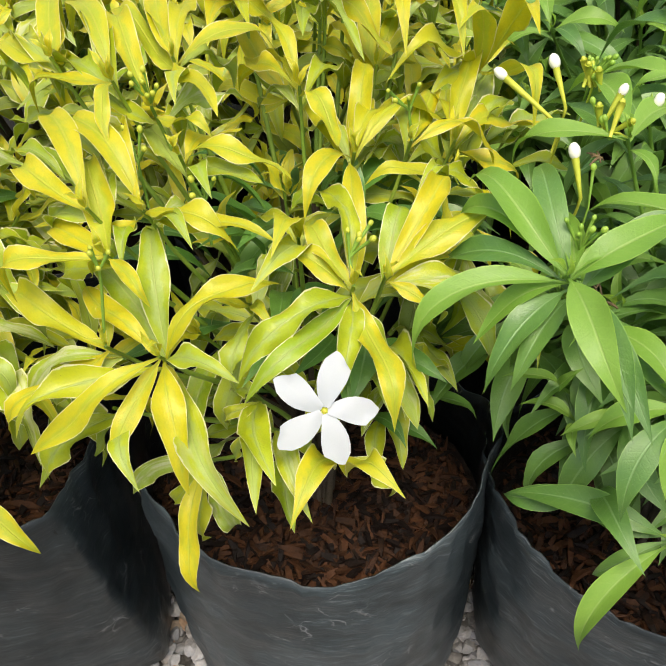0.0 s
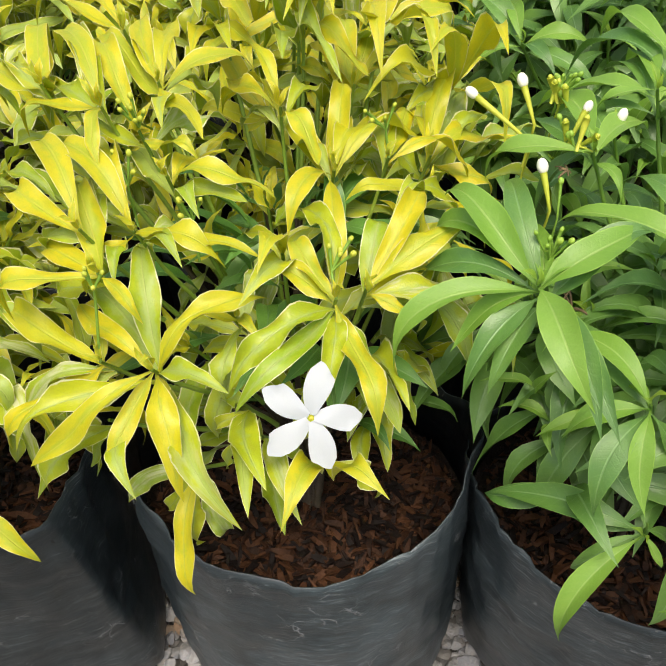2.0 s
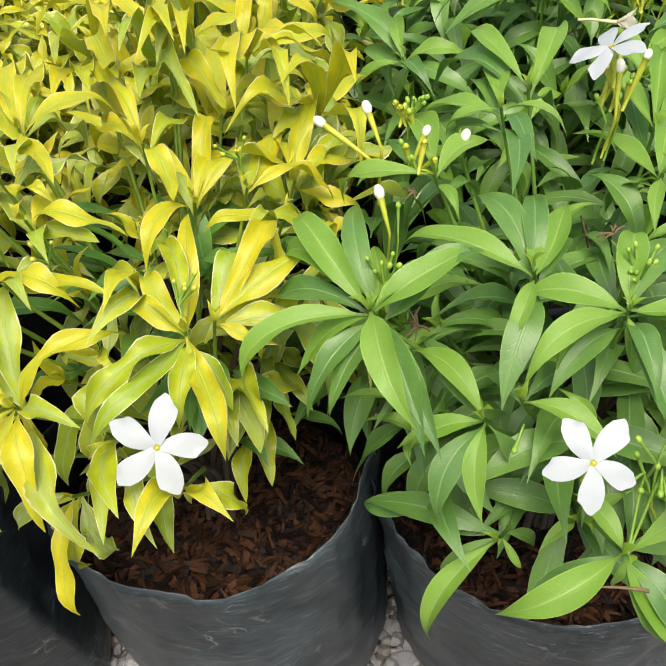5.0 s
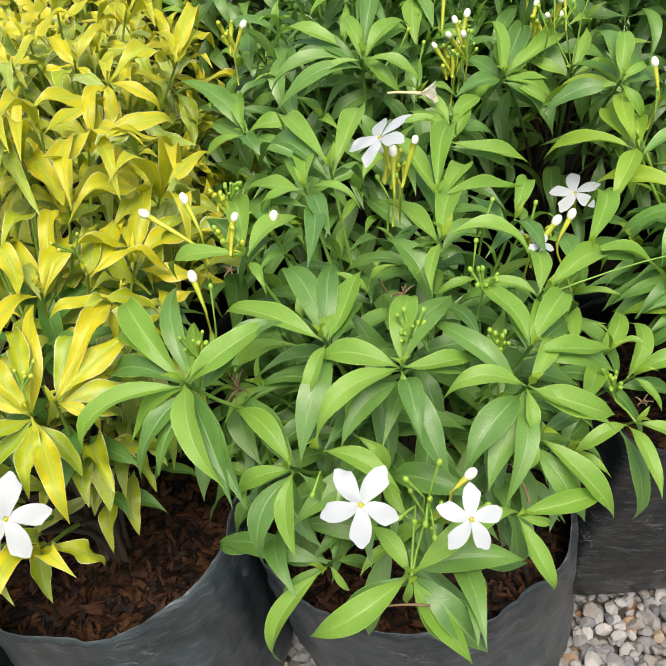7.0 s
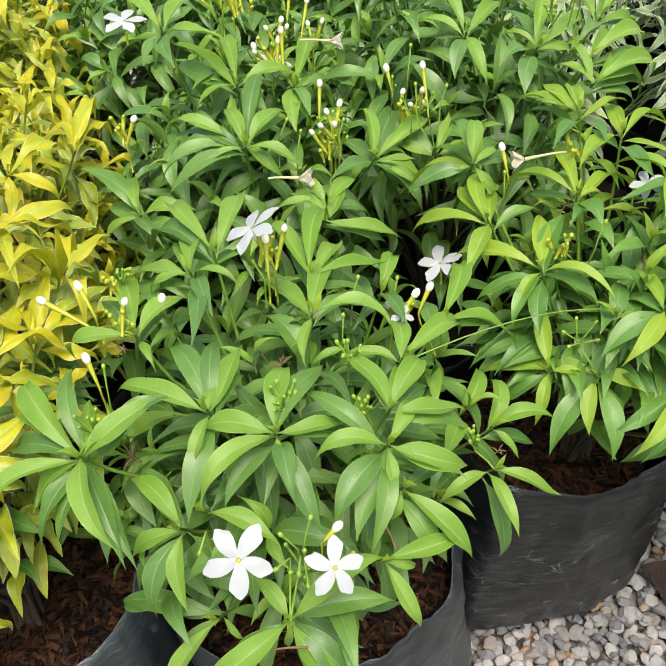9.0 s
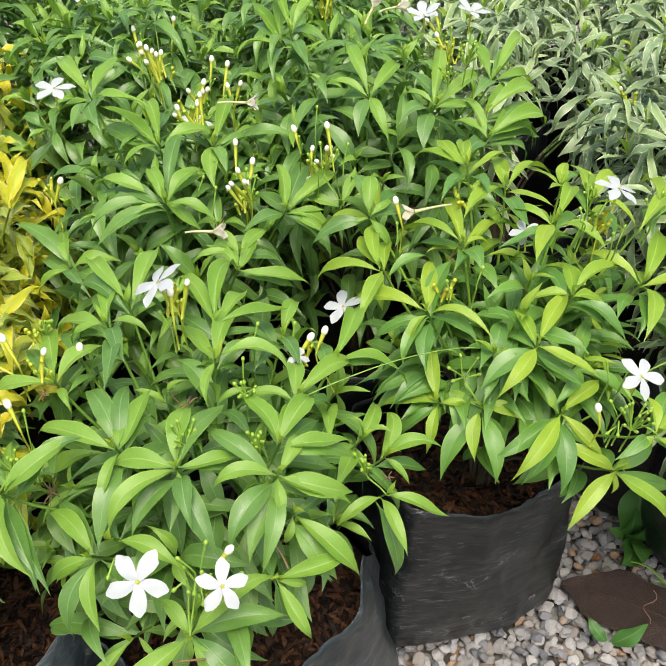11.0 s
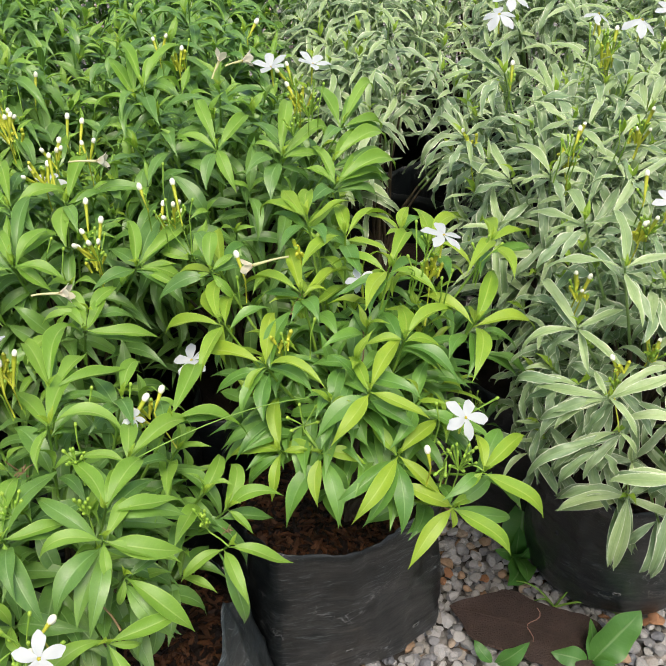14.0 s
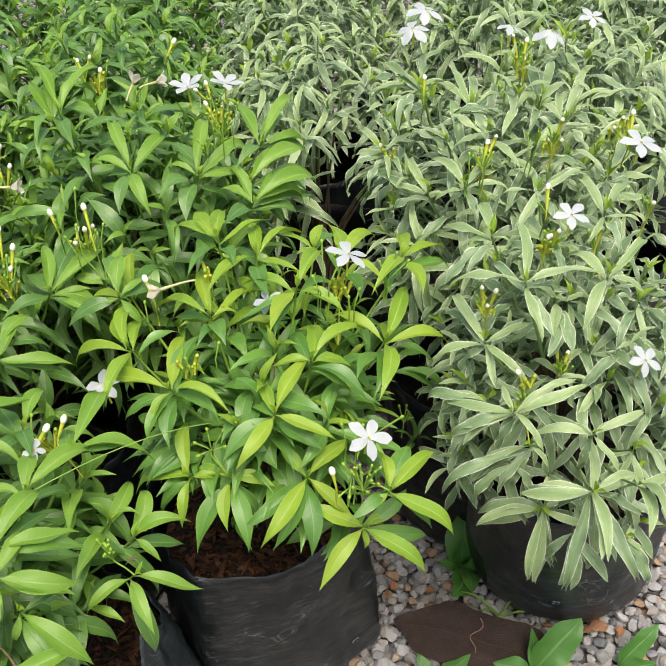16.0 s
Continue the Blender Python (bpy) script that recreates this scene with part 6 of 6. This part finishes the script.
bud(REAR[4], (0.988, 0.641, 0.709), (0.990, 0.649, 0.730), 0.0042, False)
bud(REAR[4], (0.986, 0.627, 0.716), (0.995, 0.628, 0.730), 0.0042, False)
bud(REAR[4], (0.922, 0.774, 0.737), (0.927, 0.783, 0.760), 0.0065)
cyme(REAR[4], (0.922, 0.774, 0.737), (0, -0.1, 1), 4, 0.016)
bud(REAR[4], (1.022, 0.778, 0.764), (1.026, 0.789, 0.790), 0.0042, False)
bud(REAR[4], (1.035, 0.751, 0.764), (1.044, 0.761, 0.790), 0.0065)
cyme(REAR[4], (1.035, 0.751, 0.764), (0, -0.1, 1), 4, 0.016)
bud(REAR[4], (1.063, 0.595, 0.720), (1.070, 0.601, 0.740), 0.0042, False)
bud(REAR[4], (1.081, 0.597, 0.723), (1.089, 0.608, 0.750), 0.0065)
cyme(REAR[4], (1.081, 0.597, 0.723), (0, -0.1, 1), 3, 0.016)
cyme(FRONT["C"], (0.195, 0.420, 0.593), (0, -0.1, 1), 8, 0.02)
cyme(FRONT["C"], (0.329, 0.405, 0.603), (0, -0.1, 1), 10, 0.02)
cyme(FRONT["C"], (0.385, 0.402, 0.588), (0, -0.1, 1), 9, 0.02)
cyme(FRONT["C"], (0.476, 0.423, 0.518), (0, -0.1, 1), 12, 0.02)
cyme(FRONT["C"], (0.382, 0.444, 0.608), (0, -0.1, 1), 9, 0.02)
cyme(FRONT["C"], (0.218, 0.561, 0.618), (0, -0.1, 1), 10, 0.02)
cyme(FRONT["B"], (0.081, 0.418, 0.583), (0, -0.1, 1), 5, 0.02)
cyme(FRONT["B"], (-0.031, 0.492, 0.623), (0, -0.1, 1), 8, 0.02)
cyme(FRONT["B"], (-0.036, 0.471, 0.598), (0, -0.1, 1), 4, 0.02)
cyme(FRONT["B"], (0.004, 0.445, 0.593), (0, -0.1, 1), 6, 0.02)
cyme(FRONT["B"], (0.110, 0.521, 0.613), (0, -0.1, 1), 4, 0.02)
cyme(FRONT["B"], (-0.038, 0.388, 0.588), (0, -0.1, 1), 4, 0.02)
cyme(FRONT["E"], (0.946, 0.511, 0.673), (0, -0.1, 1), 10, 0.02, 1)
cyme(FRONT["E"], (0.874, 0.508, 0.623), (0, -0.1, 1), 9, 0.02, 1)
cyme(FRONT["E"], (0.930, 0.447, 0.568), (0, -0.1, 1), 9, 0.02, 1)
cyme(FRONT["E"], (0.881, 0.431, 0.558), (0, -0.1, 1), 6, 0.02, 1)
cyme(FRONT["E"], (0.993, 0.509, 0.658), (0, -0.1, 1), 5, 0.02, 1)
cyme(FRONT["E"], (1.049, 0.508, 0.688), (0, -0.1, 1), 8, 0.02, 1)
flower(FRONT["B"], (0.0735, 0.346, 0.5455), (0.1, -.72, .69), .053, (0.12, 0.69, 0.71))
flower(FRONT["C"], (0.285, 0.300, 0.583), (-.05, -.68, .73), .045, (0.60, 0.56, 0.57))
flower(FRONT["C"], (0.342, 0.282, 0.584), (.1, -.62, .75), .038, (0.02, 0.77, 0.63))
flower(FRONT["C"], (0.325, 0.515, 0.686), (-.52, -.02, .85), .046, (0.7, 0.3, 0.6))
flower(FRONT["C"], (0.498, 0.611, 0.566), (-.25, -.2, .95), .042, (0.1, 0.97, 0.2))
flower(FRONT["D"], (0.718, 0.414, 0.586), (.25, -.55, .8), .042, (0.47, 0.79, 0.40))
flower(FRONT["D"], (0.757, 0.568, 0.683), (.25, -.1, .95), .044, (-0.9, 0.3, 0.2))
flower(FRONT["D"], (0.675, 0.585, 0.640), (-.3, -.3, .9), .030, (-0.02, 1.00, -0.01))
flower(FRONT["C"], (0.433, 0.490, 0.606), (.3, -.5, .8), .022, (0.27, 0.96, -0.01))
flower(REAR[3], (0.673, 0.929, 0.746), (-.1, -.2, .95), .045, (0.92, 0.25, 0.30), cup=0.4)
flower(REAR[3], (0.710, 0.864, 0.765), (.2, -.2, .95), .042, (0.55, 0.83, 0.06), cup=0.35)
flower(REAR[7], (0.258, 1.217, 0.742), (.1, -.5, .8), .045, (0.59, 0.72, 0.38))
flower(REAR[2], (0.383, 0.892, 0.660), (.1, -.3, 1), .04, (0.99, -0.09, -0.13))
flower(REAR[2], (0.234, 0.894, 0.720), (0, -.2, 1), .045, (1.00, 0.08, 0.02))
flower(FRONT["E"], (0.961, 0.505, 0.710), (0, -.4, 1), .034, (0.86, 0.48, 0.19))
flower(FRONT["E"], (0.990, 0.402, 0.600), (.2, -.6, .8), .034, (0.79, 0.57, 0.23))
flower(REAR[4], (0.943, 0.858, 0.794), (-.2, -.35, 1), .046, (0.24, 0.94, 0.24), cup=-0.35)
flower(REAR[4], (0.969, 0.879, 0.807), (.1, -.3, 1), .046, (0.82, 0.57, 0.03), cup=-0.3)
flower(REAR[4], (1.056, 0.822, 0.789), (.3, -.1, 1), .034, (0.89, 0.45, 0.05), cup=-0.4)
flower(REAR[4], (1.079, 0.766, 0.794), (.1, -.2, 1), .046, (0.83, 0.56, -0.05), cup=-0.5)
flower(REAR[4], (1.068, 0.560, 0.740), (.1, -.4, 1), .042, (0.90, 0.43, 0.08))
flower(REAR[10], (1.278, 0.995, 0.720), (0, -.4, 1), .042, (0.81, 0.54, 0.22))
flower(FRONT["C"], (0.381, 0.685, 0.630), (0.97, -0.22, 0.01), 0.032, (0, 0, 1), (0.353, 0.691, 0.630), 0.95, True)
flower(FRONT["D"], (0.576, 0.626, 0.655), (-0.98, 0.13, -0.14), 0.032, (0, 0, 1), (0.612, 0.621, 0.660), 0.95, True)
flower(REAR[3], (0.608, 0.919, 0.765), (0.53, 0.42, 0.74), 0.032, (0, 0, 1), (0.596, 0.910, 0.749), 0.95, True)
flower(REAR[3], (0.635, 0.910, 0.765), (0.98, -0.10, 0.18), 0.032, (0, 0, 1), (0.614, 0.912, 0.761), 0.95, True)
flower(REAR[2], (0.444, 0.862, 0.690), (0.97, -0.25, -0.02), 0.032, (0, 0, 1), (0.412, 0.870, 0.691), 0.95, True)
def twig(letter, a, b, c, radius, material, name="dry_twig"):
    plant = FRONT[letter]
    a, b, c = (Vector(q) - plant.foot for q in (a, b, c))
    verts, faces = tube(bend(a, a * 0.3 + b * 0.7, b * 0.7 + c * 0.3, c, 9), [radius * (1 - 0.05 * i) for i in range(9)], 5)
    hang(name, mesh_of(name, verts, faces), material, plant.root)


twig("C", (0.421, 0.441, 0.600), (0.520, 0.461, 0.620), (0.588, 0.468, 0.603), 0.0007, STEM["green"], "thin_grass_blade")
twig("C", (0.392, 0.334, 0.525), (0.389, 0.339, 0.540), (0.381, 0.345, 0.550), 0.0011, DRY)
twig("C", (0.321, 0.279, 0.510), (0.309, 0.282, 0.510), (0.297, 0.285, 0.505), 0.0010, DRY)
twig("C", (0.215, 0.442, 0.540), (0.214, 0.442, 0.550), (0.219, 0.447, 0.555), 0.0011, DRY)
twig("C", (0.331, 0.498, 0.560), (0.323, 0.491, 0.580), (0.319, 0.490, 0.590), 0.0011, DRY)
twig("D", (0.659, 0.537, 0.570), (0.672, 0.557, 0.590), (0.670, 0.576, 0.600), 0.0009, DRY)
twig("D", (0.605, 0.606, 0.600), (0.612, 0.613, 0.610), (0.620, 0.606, 0.625), 0.0010, DRY)



def withered(letter, p, reach, count=8):
    """The brown, shrivelled rest of a flower head."""
    rng = FRONT[letter].rng
    for _ in range(count):
        d = Vector((rng.uniform(-1, 1), rng.uniform(-1, 1), rng.uniform(-0.7, 0.8))) * reach
        p = Vector(p)
        twig(letter, p, p + d * 0.6 + Vector((0, 0, 0.3 * reach)), p + d, rng.uniform(0.0005, 0.0011), DRY, "withered_sepal")


withered("C", (0.216, 0.428, 0.556), 0.009)
withered("C", (0.334, 0.470, 0.590), 0.009)
withered("C", (0.217, 0.500, 0.602), 0.006)
withered("C", (0.492, 0.412, 0.520), 0.007)
withered("D", (0.585, 0.560, 0.600), 0.006)
cyme(FRONT["D"], (0.839, 0.650, 0.369), (0.2, -0.1, 1), 5, 0.026)
cyme(FRONT["D"], (0.773, 0.653, 0.620), (0, -0.1, 1), 9, 0.022)
cyme(REAR[3], (0.690, 0.819, 0.720), (0, -0.1, 1), 14, 0.028)
cyme(REAR[3], (0.670, 0.819, 0.700), (0, -0.1, 1), 8, 0.020)
cyme(REAR[2], (0.341, 1.017, 0.680), (0, -0.1, 1), 9, 0.022, 5)
cyme(REAR[2], (0.395, 0.926, 0.660), (0, -0.1, 1), 8, 0.022, 3)
cyme(REAR[2], (0.426, 0.718, 0.640), (0, -0.1, 1), 10, 0.022, 3)
cyme(REAR[3], (0.514, 0.765, 0.640), (0, -0.1, 1), 11, 0.022, 2)
cyme(REAR[8], (0.557, 1.157, 0.700), (0, -0.1, 1), 6, 0.022, 2)
cyme(REAR[3], (0.707, 0.957, 0.700), (0, -0.1, 1), 9, 0.022, 2)
cyme(REAR[2], (0.433, 0.919, 0.660), (0, -0.1, 1), 7, 0.022, 2)
cyme(FRONT["C"], (0.327, 0.318, 0.535), (0, -0.2, 1), 11, 0.026, 1)
cyme(FRONT["D"], (0.702, 0.390, 0.548), (0, -0.1, 1), 14, 0.030)
cyme(REAR[4], (0.955, 0.685, 0.680), (0, -0.1, 1), 10, 0.024, 1)
cyme(REAR[4], (1.075, 0.835, 0.735), (0, -0.1, 1), 12, 0.026, 1)
cyme(REAR[4], (1.035, 0.670, 0.700), (0, -0.1, 1), 12, 0.020, 1)
cyme(REAR[4], (1.100, 0.620, 0.700), (0, -0.1, 1), 10, 0.024, 1)
spray(REAR[2], (0.357, 0.920, 0.722), 9, .030, 4)
spray(REAR[2], (0.386, 0.861, 0.681), 9, .030, 3)
spray(REAR[2], (0.423, 0.754, 0.624), 8, .028, 2)
spray(REAR[2], (0.506, 0.788, 0.641), 8, .030, 3)
spray(REAR[2], (0.230, 0.752, 0.664), 6, .026, 1)
spray(REAR[3], (0.702, 0.914, 0.702), 9, .026, 1)
spray(REAR[3], (0.573, 1.025, 0.737), 7, .022, 1)
spray(FRONT["C"], (0.335, 0.520, 0.659), 9, .026, 2)
spray(FRONT["C"], (0.442, 0.526, 0.582), 8, .024, 2)
spray(FRONT["D"], (0.750, 0.577, 0.645), 10, .026, 0)
spray(FRONT["D"], (0.631, 0.641, 0.652), 6, .020, 0)
spray(FRONT["D"], (0.582, 0.546, 0.613), 6, .018, 0)
spray(FRONT["C"], (0.214, 0.544, 0.632), 7, .018, 0)
spray(FRONT["C"], (0.216, 0.502, 0.627), 5, .02, 1)
spray(FRONT["E"], (0.945, 0.520, 0.674), 10, .022, 2)
spray(FRONT["E"], (0.875, 0.500, 0.631), 8, .018, 2)
spray(FRONT["E"], (0.934, 0.453, 0.573), 8, .016, 1)
spray(FRONT["E"], (0.881, 0.427, 0.588), 5, .012, 1)
spray(REAR[4], (0.965, 0.705, 0.667), 9, .026, 1)
spray(REAR[4], (1.064, 0.808, 0.741), 8, .028, 1)
spray(REAR[4], (1.040, 0.689, 0.689), 9, .022, 2)
spray(REAR[4], (1.108, 0.654, 0.709), 7, .028, 1)
spray(REAR[4], (0.887, 0.799, 0.666), 6, .016, 1)
spray(REAR[2], (0.432, 0.840, 0.583), 7, .024, 1)


# ---------------------------------------------------------------- ground and gravel
bm = bmesh.new()
bmesh.ops.create_grid(bm, x_segments=4, y_segments=4, size=40)
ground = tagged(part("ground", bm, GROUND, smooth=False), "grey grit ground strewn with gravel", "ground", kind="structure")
ground.location = (0, 0, -0.006)


def pebble_arrays(seed):
    rng = random.Random(seed)
    bm = bmesh.new()
    bmesh.ops.create_icosphere(bm, subdivisions=2, radius=0.5)
    sx, sy, sz = rng.uniform(0.8, 1.15), rng.uniform(0.6, 0.9), rng.uniform(0.45, 0.7)
    off = Vector((rng.uniform(0, 50), rng.uniform(0, 50), 0))
    cuts = [(Vector((rng.uniform(-1, 1), rng.uniform(-1, 1), rng.uniform(-1, 1))).normalized(), rng.uniform(0.26, 0.42)) for _ in range(7)]
    for v in bm.verts:
        v.co *= 1 + 0.42 * noise.noise(v.co * 2.0 + off) + 0.12 * noise.noise(v.co * 5.0 + off)
        for n, far in cuts:
            over = v.co.dot(n) - far
            if over > 0:
                v.co -= n * over
        v.co = Vector((v.co.x * sx, v.co.y * sy, v.co.z * sz))
    out = ([tuple(v.co) for v in bm.verts], [tuple(v.index for v in f.verts) for f in bm.faces])
    bm.free()
    return out


FEET = ((-0.205, 0.56), (0.076, 0.58), (0.395, 0.585), (0.645, 0.715), (1.09, 0.66))
PEBBLES = [pebble_arrays(i) for i in range(10)]
PEBBLE_MESH = [mesh_of("pebble", *p) for p in PEBBLES]
for me in PEBBLE_MESH:
    me.materials.append(PEBBLE)
rng = random.Random(77)
singles, verts, faces = 0, [], []
for layer in (0, 1):
    step = 0.0150 if layer == 0 else 0.0205
    ny, nx = int(0.46 / step), int(1.75 / step)
    for iy in range(ny):
        for ix in range(nx):
            px, py = -0.28 + (ix + rng.uniform(0, 1)) * step, 0.36 + (iy + rng.uniform(0, 1)) * step
            d = rng.uniform(0.015, 0.026) * (1.15 if rng.random() < 0.1 else 1)
            if any((px - fx) ** 2 + (py - fy) ** 2 < 0.0064 for fx, fy in FEET):
                continue
            m = Matrix.Translation((px, py, d * 0.2 + layer * 0.007 - 0.004)) @ Euler((rng.uniform(-0.5, 0.5), rng.uniform(-0.5, 0.5), rng.uniform(0, 6.3))).to_matrix().to_4x4() @ Matrix.Scale(d, 4)
            i = rng.randrange(10)
            if singles < 300 and layer == 1 and 0.48 < px < 1.1 and 0.46 < py < 0.66:
                singles += 1
                ob = new("pebble", PEBBLE_MESH[i])
                ob.parent = ground
                ob.matrix_basis = Matrix.Translation((0, 0, 0.006)) @ m
            else:
                o = len(verts)
                mm = np.array(m)
                verts.extend((np.c_[np.array(PEBBLES[i][0]), np.ones(len(PEBBLES[i][0]))] @ mm.T)[:, :3].tolist())
                faces.extend(tuple(o + q for q in f) for f in PEBBLES[i][1])
gravel = tagged(hang("gravel", mesh_of("gravel", verts, faces), PEBBLE, smooth=False), "pale grey mixed gravel with a few orange stones", "gravel", kind="stuff")

# ---------------------------------------------------------------- weeds, litter and small things on the gravel
DEAD = plain_material("dark_brown_dead_leaf", rgb(0.013, 0.008, 0.006), rgb(0.085, 0.048, 0.036), 60, 0.75, 0.9, 0.004)
WEED = leaf_material("weed_leaf", rgb(0.06, 0.19, 0.035), rgb(0.11, 0.27, 0.05), rgb(0.13, 0.28, 0.06), 0.04, rgb(0.2, 0.34, 0.12), rgb(0.15, 0.35, 0.03))
THREAD = plain_material("pinkish_thread", rgb(0.28, 0.15, 0.11), rgb(0.4, 0.24, 0.18), 90, 0.7)
BRICK = plain_material("orange_brick_chip", rgb(0.3, 0.12, 0.05), rgb(0.5, 0.27, 0.15), 80, 0.9, 0.7, 0.003)


def lone_leaf(name, base, tip, width, arch, material, hint=(0, 0, 1), parent=None, seed=1, wave=0.25):
    rng = random.Random(seed)
    verts, uvs, faces = leaf_arrays(width, arch, 0.15, wave, 0.1, rng.uniform(-0.3, 0.3), rng.uniform(0, 6), grid=((-1.0, -0.55, 0.0, 0.55, 1.0), 25))
    base, tip = Vector(base), Vector(tip)
    me = mesh_of(name, verts, faces, uvs)
    ob = hang(name, me, material, parent)
    ob.matrix_basis = Matrix.Translation(base) @ frame_of(tip - base, Vector(hint)) @ Matrix.Scale((tip - base).length, 4)
    return ob


def dead_leaf(label, tip, end, half, seed):
    """A big blunt dry leaf, leathery and cockled, with a pointed end, raised ribs and a shallow curl."""
    tip, end = Vector(tip), Vector(end)
    root = tagged(new("dead_leaf"), label, "dead leaf")
    root.location = tip
    length = (end - tip).length
    turn = frame_of(end - tip, Vector((0, -0.1, 1)))
    rows, cols = 40, 17
    verts, faces = [], []

    def at(s, u):
        w = half * min(1.0, (s / 0.30)) ** 0.75 * math.sqrt(max(0.0, 1 - max(0.0, (s - 0.72) / 0.28) ** 2.6))
        w *= 1 + 0.16 * noise.noise(Vector((s * 4 + seed, 2.0 if u > 0 else 7.0, 0))) + 0.05 * noise.noise(Vector((s * 17, 2.0 if u > 0 else 7.0, seed)))
        w += half * 0.25 * math.exp(-((s - 0.2) / 0.07) ** 2) * (u > 0)
        x, y = u * w, s * length
        rib = 0.0015 * max(0, 1 - abs(u) * 14) + 0.0007 * max(0, math.sin((s - abs(u) * 0.2) * 40)) ** 8 * (1 - abs(u))
        z = 0.004 * u * u + 0.006 * noise.noise(Vector((x * 28, y * 22, seed))) + 0.0022 * noise.noise(Vector((x * 90, y * 80, seed))) + rib + 0.006 * math.sin(s * 4.2)
        return turn.to_3x3() @ Vector((x, y, z))

    for i in range(rows):
        for j in range(cols):
            verts.append(at(i / (rows - 1), -1 + 2 * j / (cols - 1)))
    for i in range(rows - 1):
        for j in range(cols - 1):
            o = i * cols + j
            faces.append((o, o + 1, o + cols + 1, o + cols))
    hang("blade", mesh_of("blade", verts, faces), DEAD, root)
    verts, faces = tube([at(s / 11 * 0.96 + 0.01, 0) + Vector((0, 0, 0.0004)) for s in range(12)], [0.0008 + 0.0009 * s / 11 for s in range(12)], 5)
    hang("midrib", mesh_of("midrib", verts, faces), DEAD, root)
    verts, faces = tube([at(0.52 + 0.03 * math.sin(s * 0.9), -0.75 + 1.2 * s / 9) + Vector((0, 0, 0.0022)) for s in range(10)], [0.0007] * 10, 5)
    hang("thread", mesh_of("thread", verts, faces), THREAD, root, "thin pinkish root thread")


def weed(label, foot, leaves, blades=()):
    root = tagged(new("weed"), label, "weed", "weeds in the gravel")
    root.location = foot
    f = Vector(foot)
    for i, (tip, width) in enumerate(leaves):
        lone_leaf("leaf", (0, 0, 0.004), Vector(tip) - f, width, 0.12, WEED, (0, -0.75, 0.65), root, i + 3)
    for tip, lift in blades:
        t = Vector(tip) - f
        mid = t * 0.5 + Vector((0, 0, lift))
        verts, faces = tube(bend(Vector((0, 0, 0)), mid * 0.7, mid, t, 9), [0.0016, 0.0018, 0.0018, 0.0017, 0.0016, 0.0014, 0.0011, 0.0008, 0.0003], 5)
        hang("grass_blade", mesh_of("grass_blade", verts, faces), STEM["green"], root)


def chip_of_brick(p, size):
    """A broken bit of orange brick."""
    ob = tagged(hang("brick_chip", mesh_of("brick_chip", *PEBBLES[rng.randrange(10)]), BRICK, smooth=False), "broken orange brick chip lying on grey gravel", "brick chip", "brick chips")
    ob.matrix_basis = Matrix.Translation(p) @ Euler((rng.uniform(0, 1), rng.uniform(0, 1), rng.uniform(0, 6))).to_matrix().to_4x4() @ Matrix.Diagonal((size * 1.3, size, size * 0.9, 1))


dead_leaf("large dark brown leathery dead leaf on the gravel", (0.803, 0.621, 0.018), (0.984, 0.475, 0.022), 0.047, 5)
weed("broad-leaved green weed growing through the gravel", (0.952, 0.479, 0.004), (((1.037, 0.500, 0.065), 0.27), ((0.970, 0.517, 0.055), 0.15), ((0.903, 0.500, 0.030), 0.26), ((0.982, 0.444, 0.030), 0.2)))
weed("green weed with pointed leaves in the gravel", (1.066, 0.448, 0.004), (((1.131, 0.458, 0.060), 0.2), ((1.109, 0.423, 0.030), 0.25)))
weed("small green weed between the grow bags", (0.937, 0.683, 0.004), (((0.895, 0.621, 0.030), 0.26), ((0.924, 0.614, 0.035), 0.24), ((0.897, 0.674, 0.050), 0.2), ((0.956, 0.705, 0.125), 0.26), ((0.939, 0.680, 0.080), 0.22), ((0.946, 0.656, 0.060), 0.26)))
weed("small green weed beside a dead leaf", (0.828, 0.522, 0.004), (((0.811, 0.551, 0.030), 0.22), ((0.875, 0.511, 0.050), 0.2)))
weed("thin grass tuft in the gravel", (0.954, 0.582, 0.004), (), (((0.991, 0.570, 0.060), 0.02), ((1.027, 0.531, 0.020), 0.03), ((0.905, 0.636, 0.020), 0.03), ((0.920, 0.590, 0.020), 0.02)))
chip_of_brick((1.078, 0.510, 0.014), 0.036)
chip_of_brick((1.061, 0.513, 0.012), 0.020)
chip_of_brick((1.099, 0.491, 0.012), 0.018)
chip_of_brick((0.874, 0.656, 0.012), 0.020)
chip_of_brick((0.826, 0.683, 0.012), 0.018)
chip_of_brick((1.011, 0.540, 0.012), 0.016)
chip_of_brick((0.814, 0.671, 0.012), 0.016)
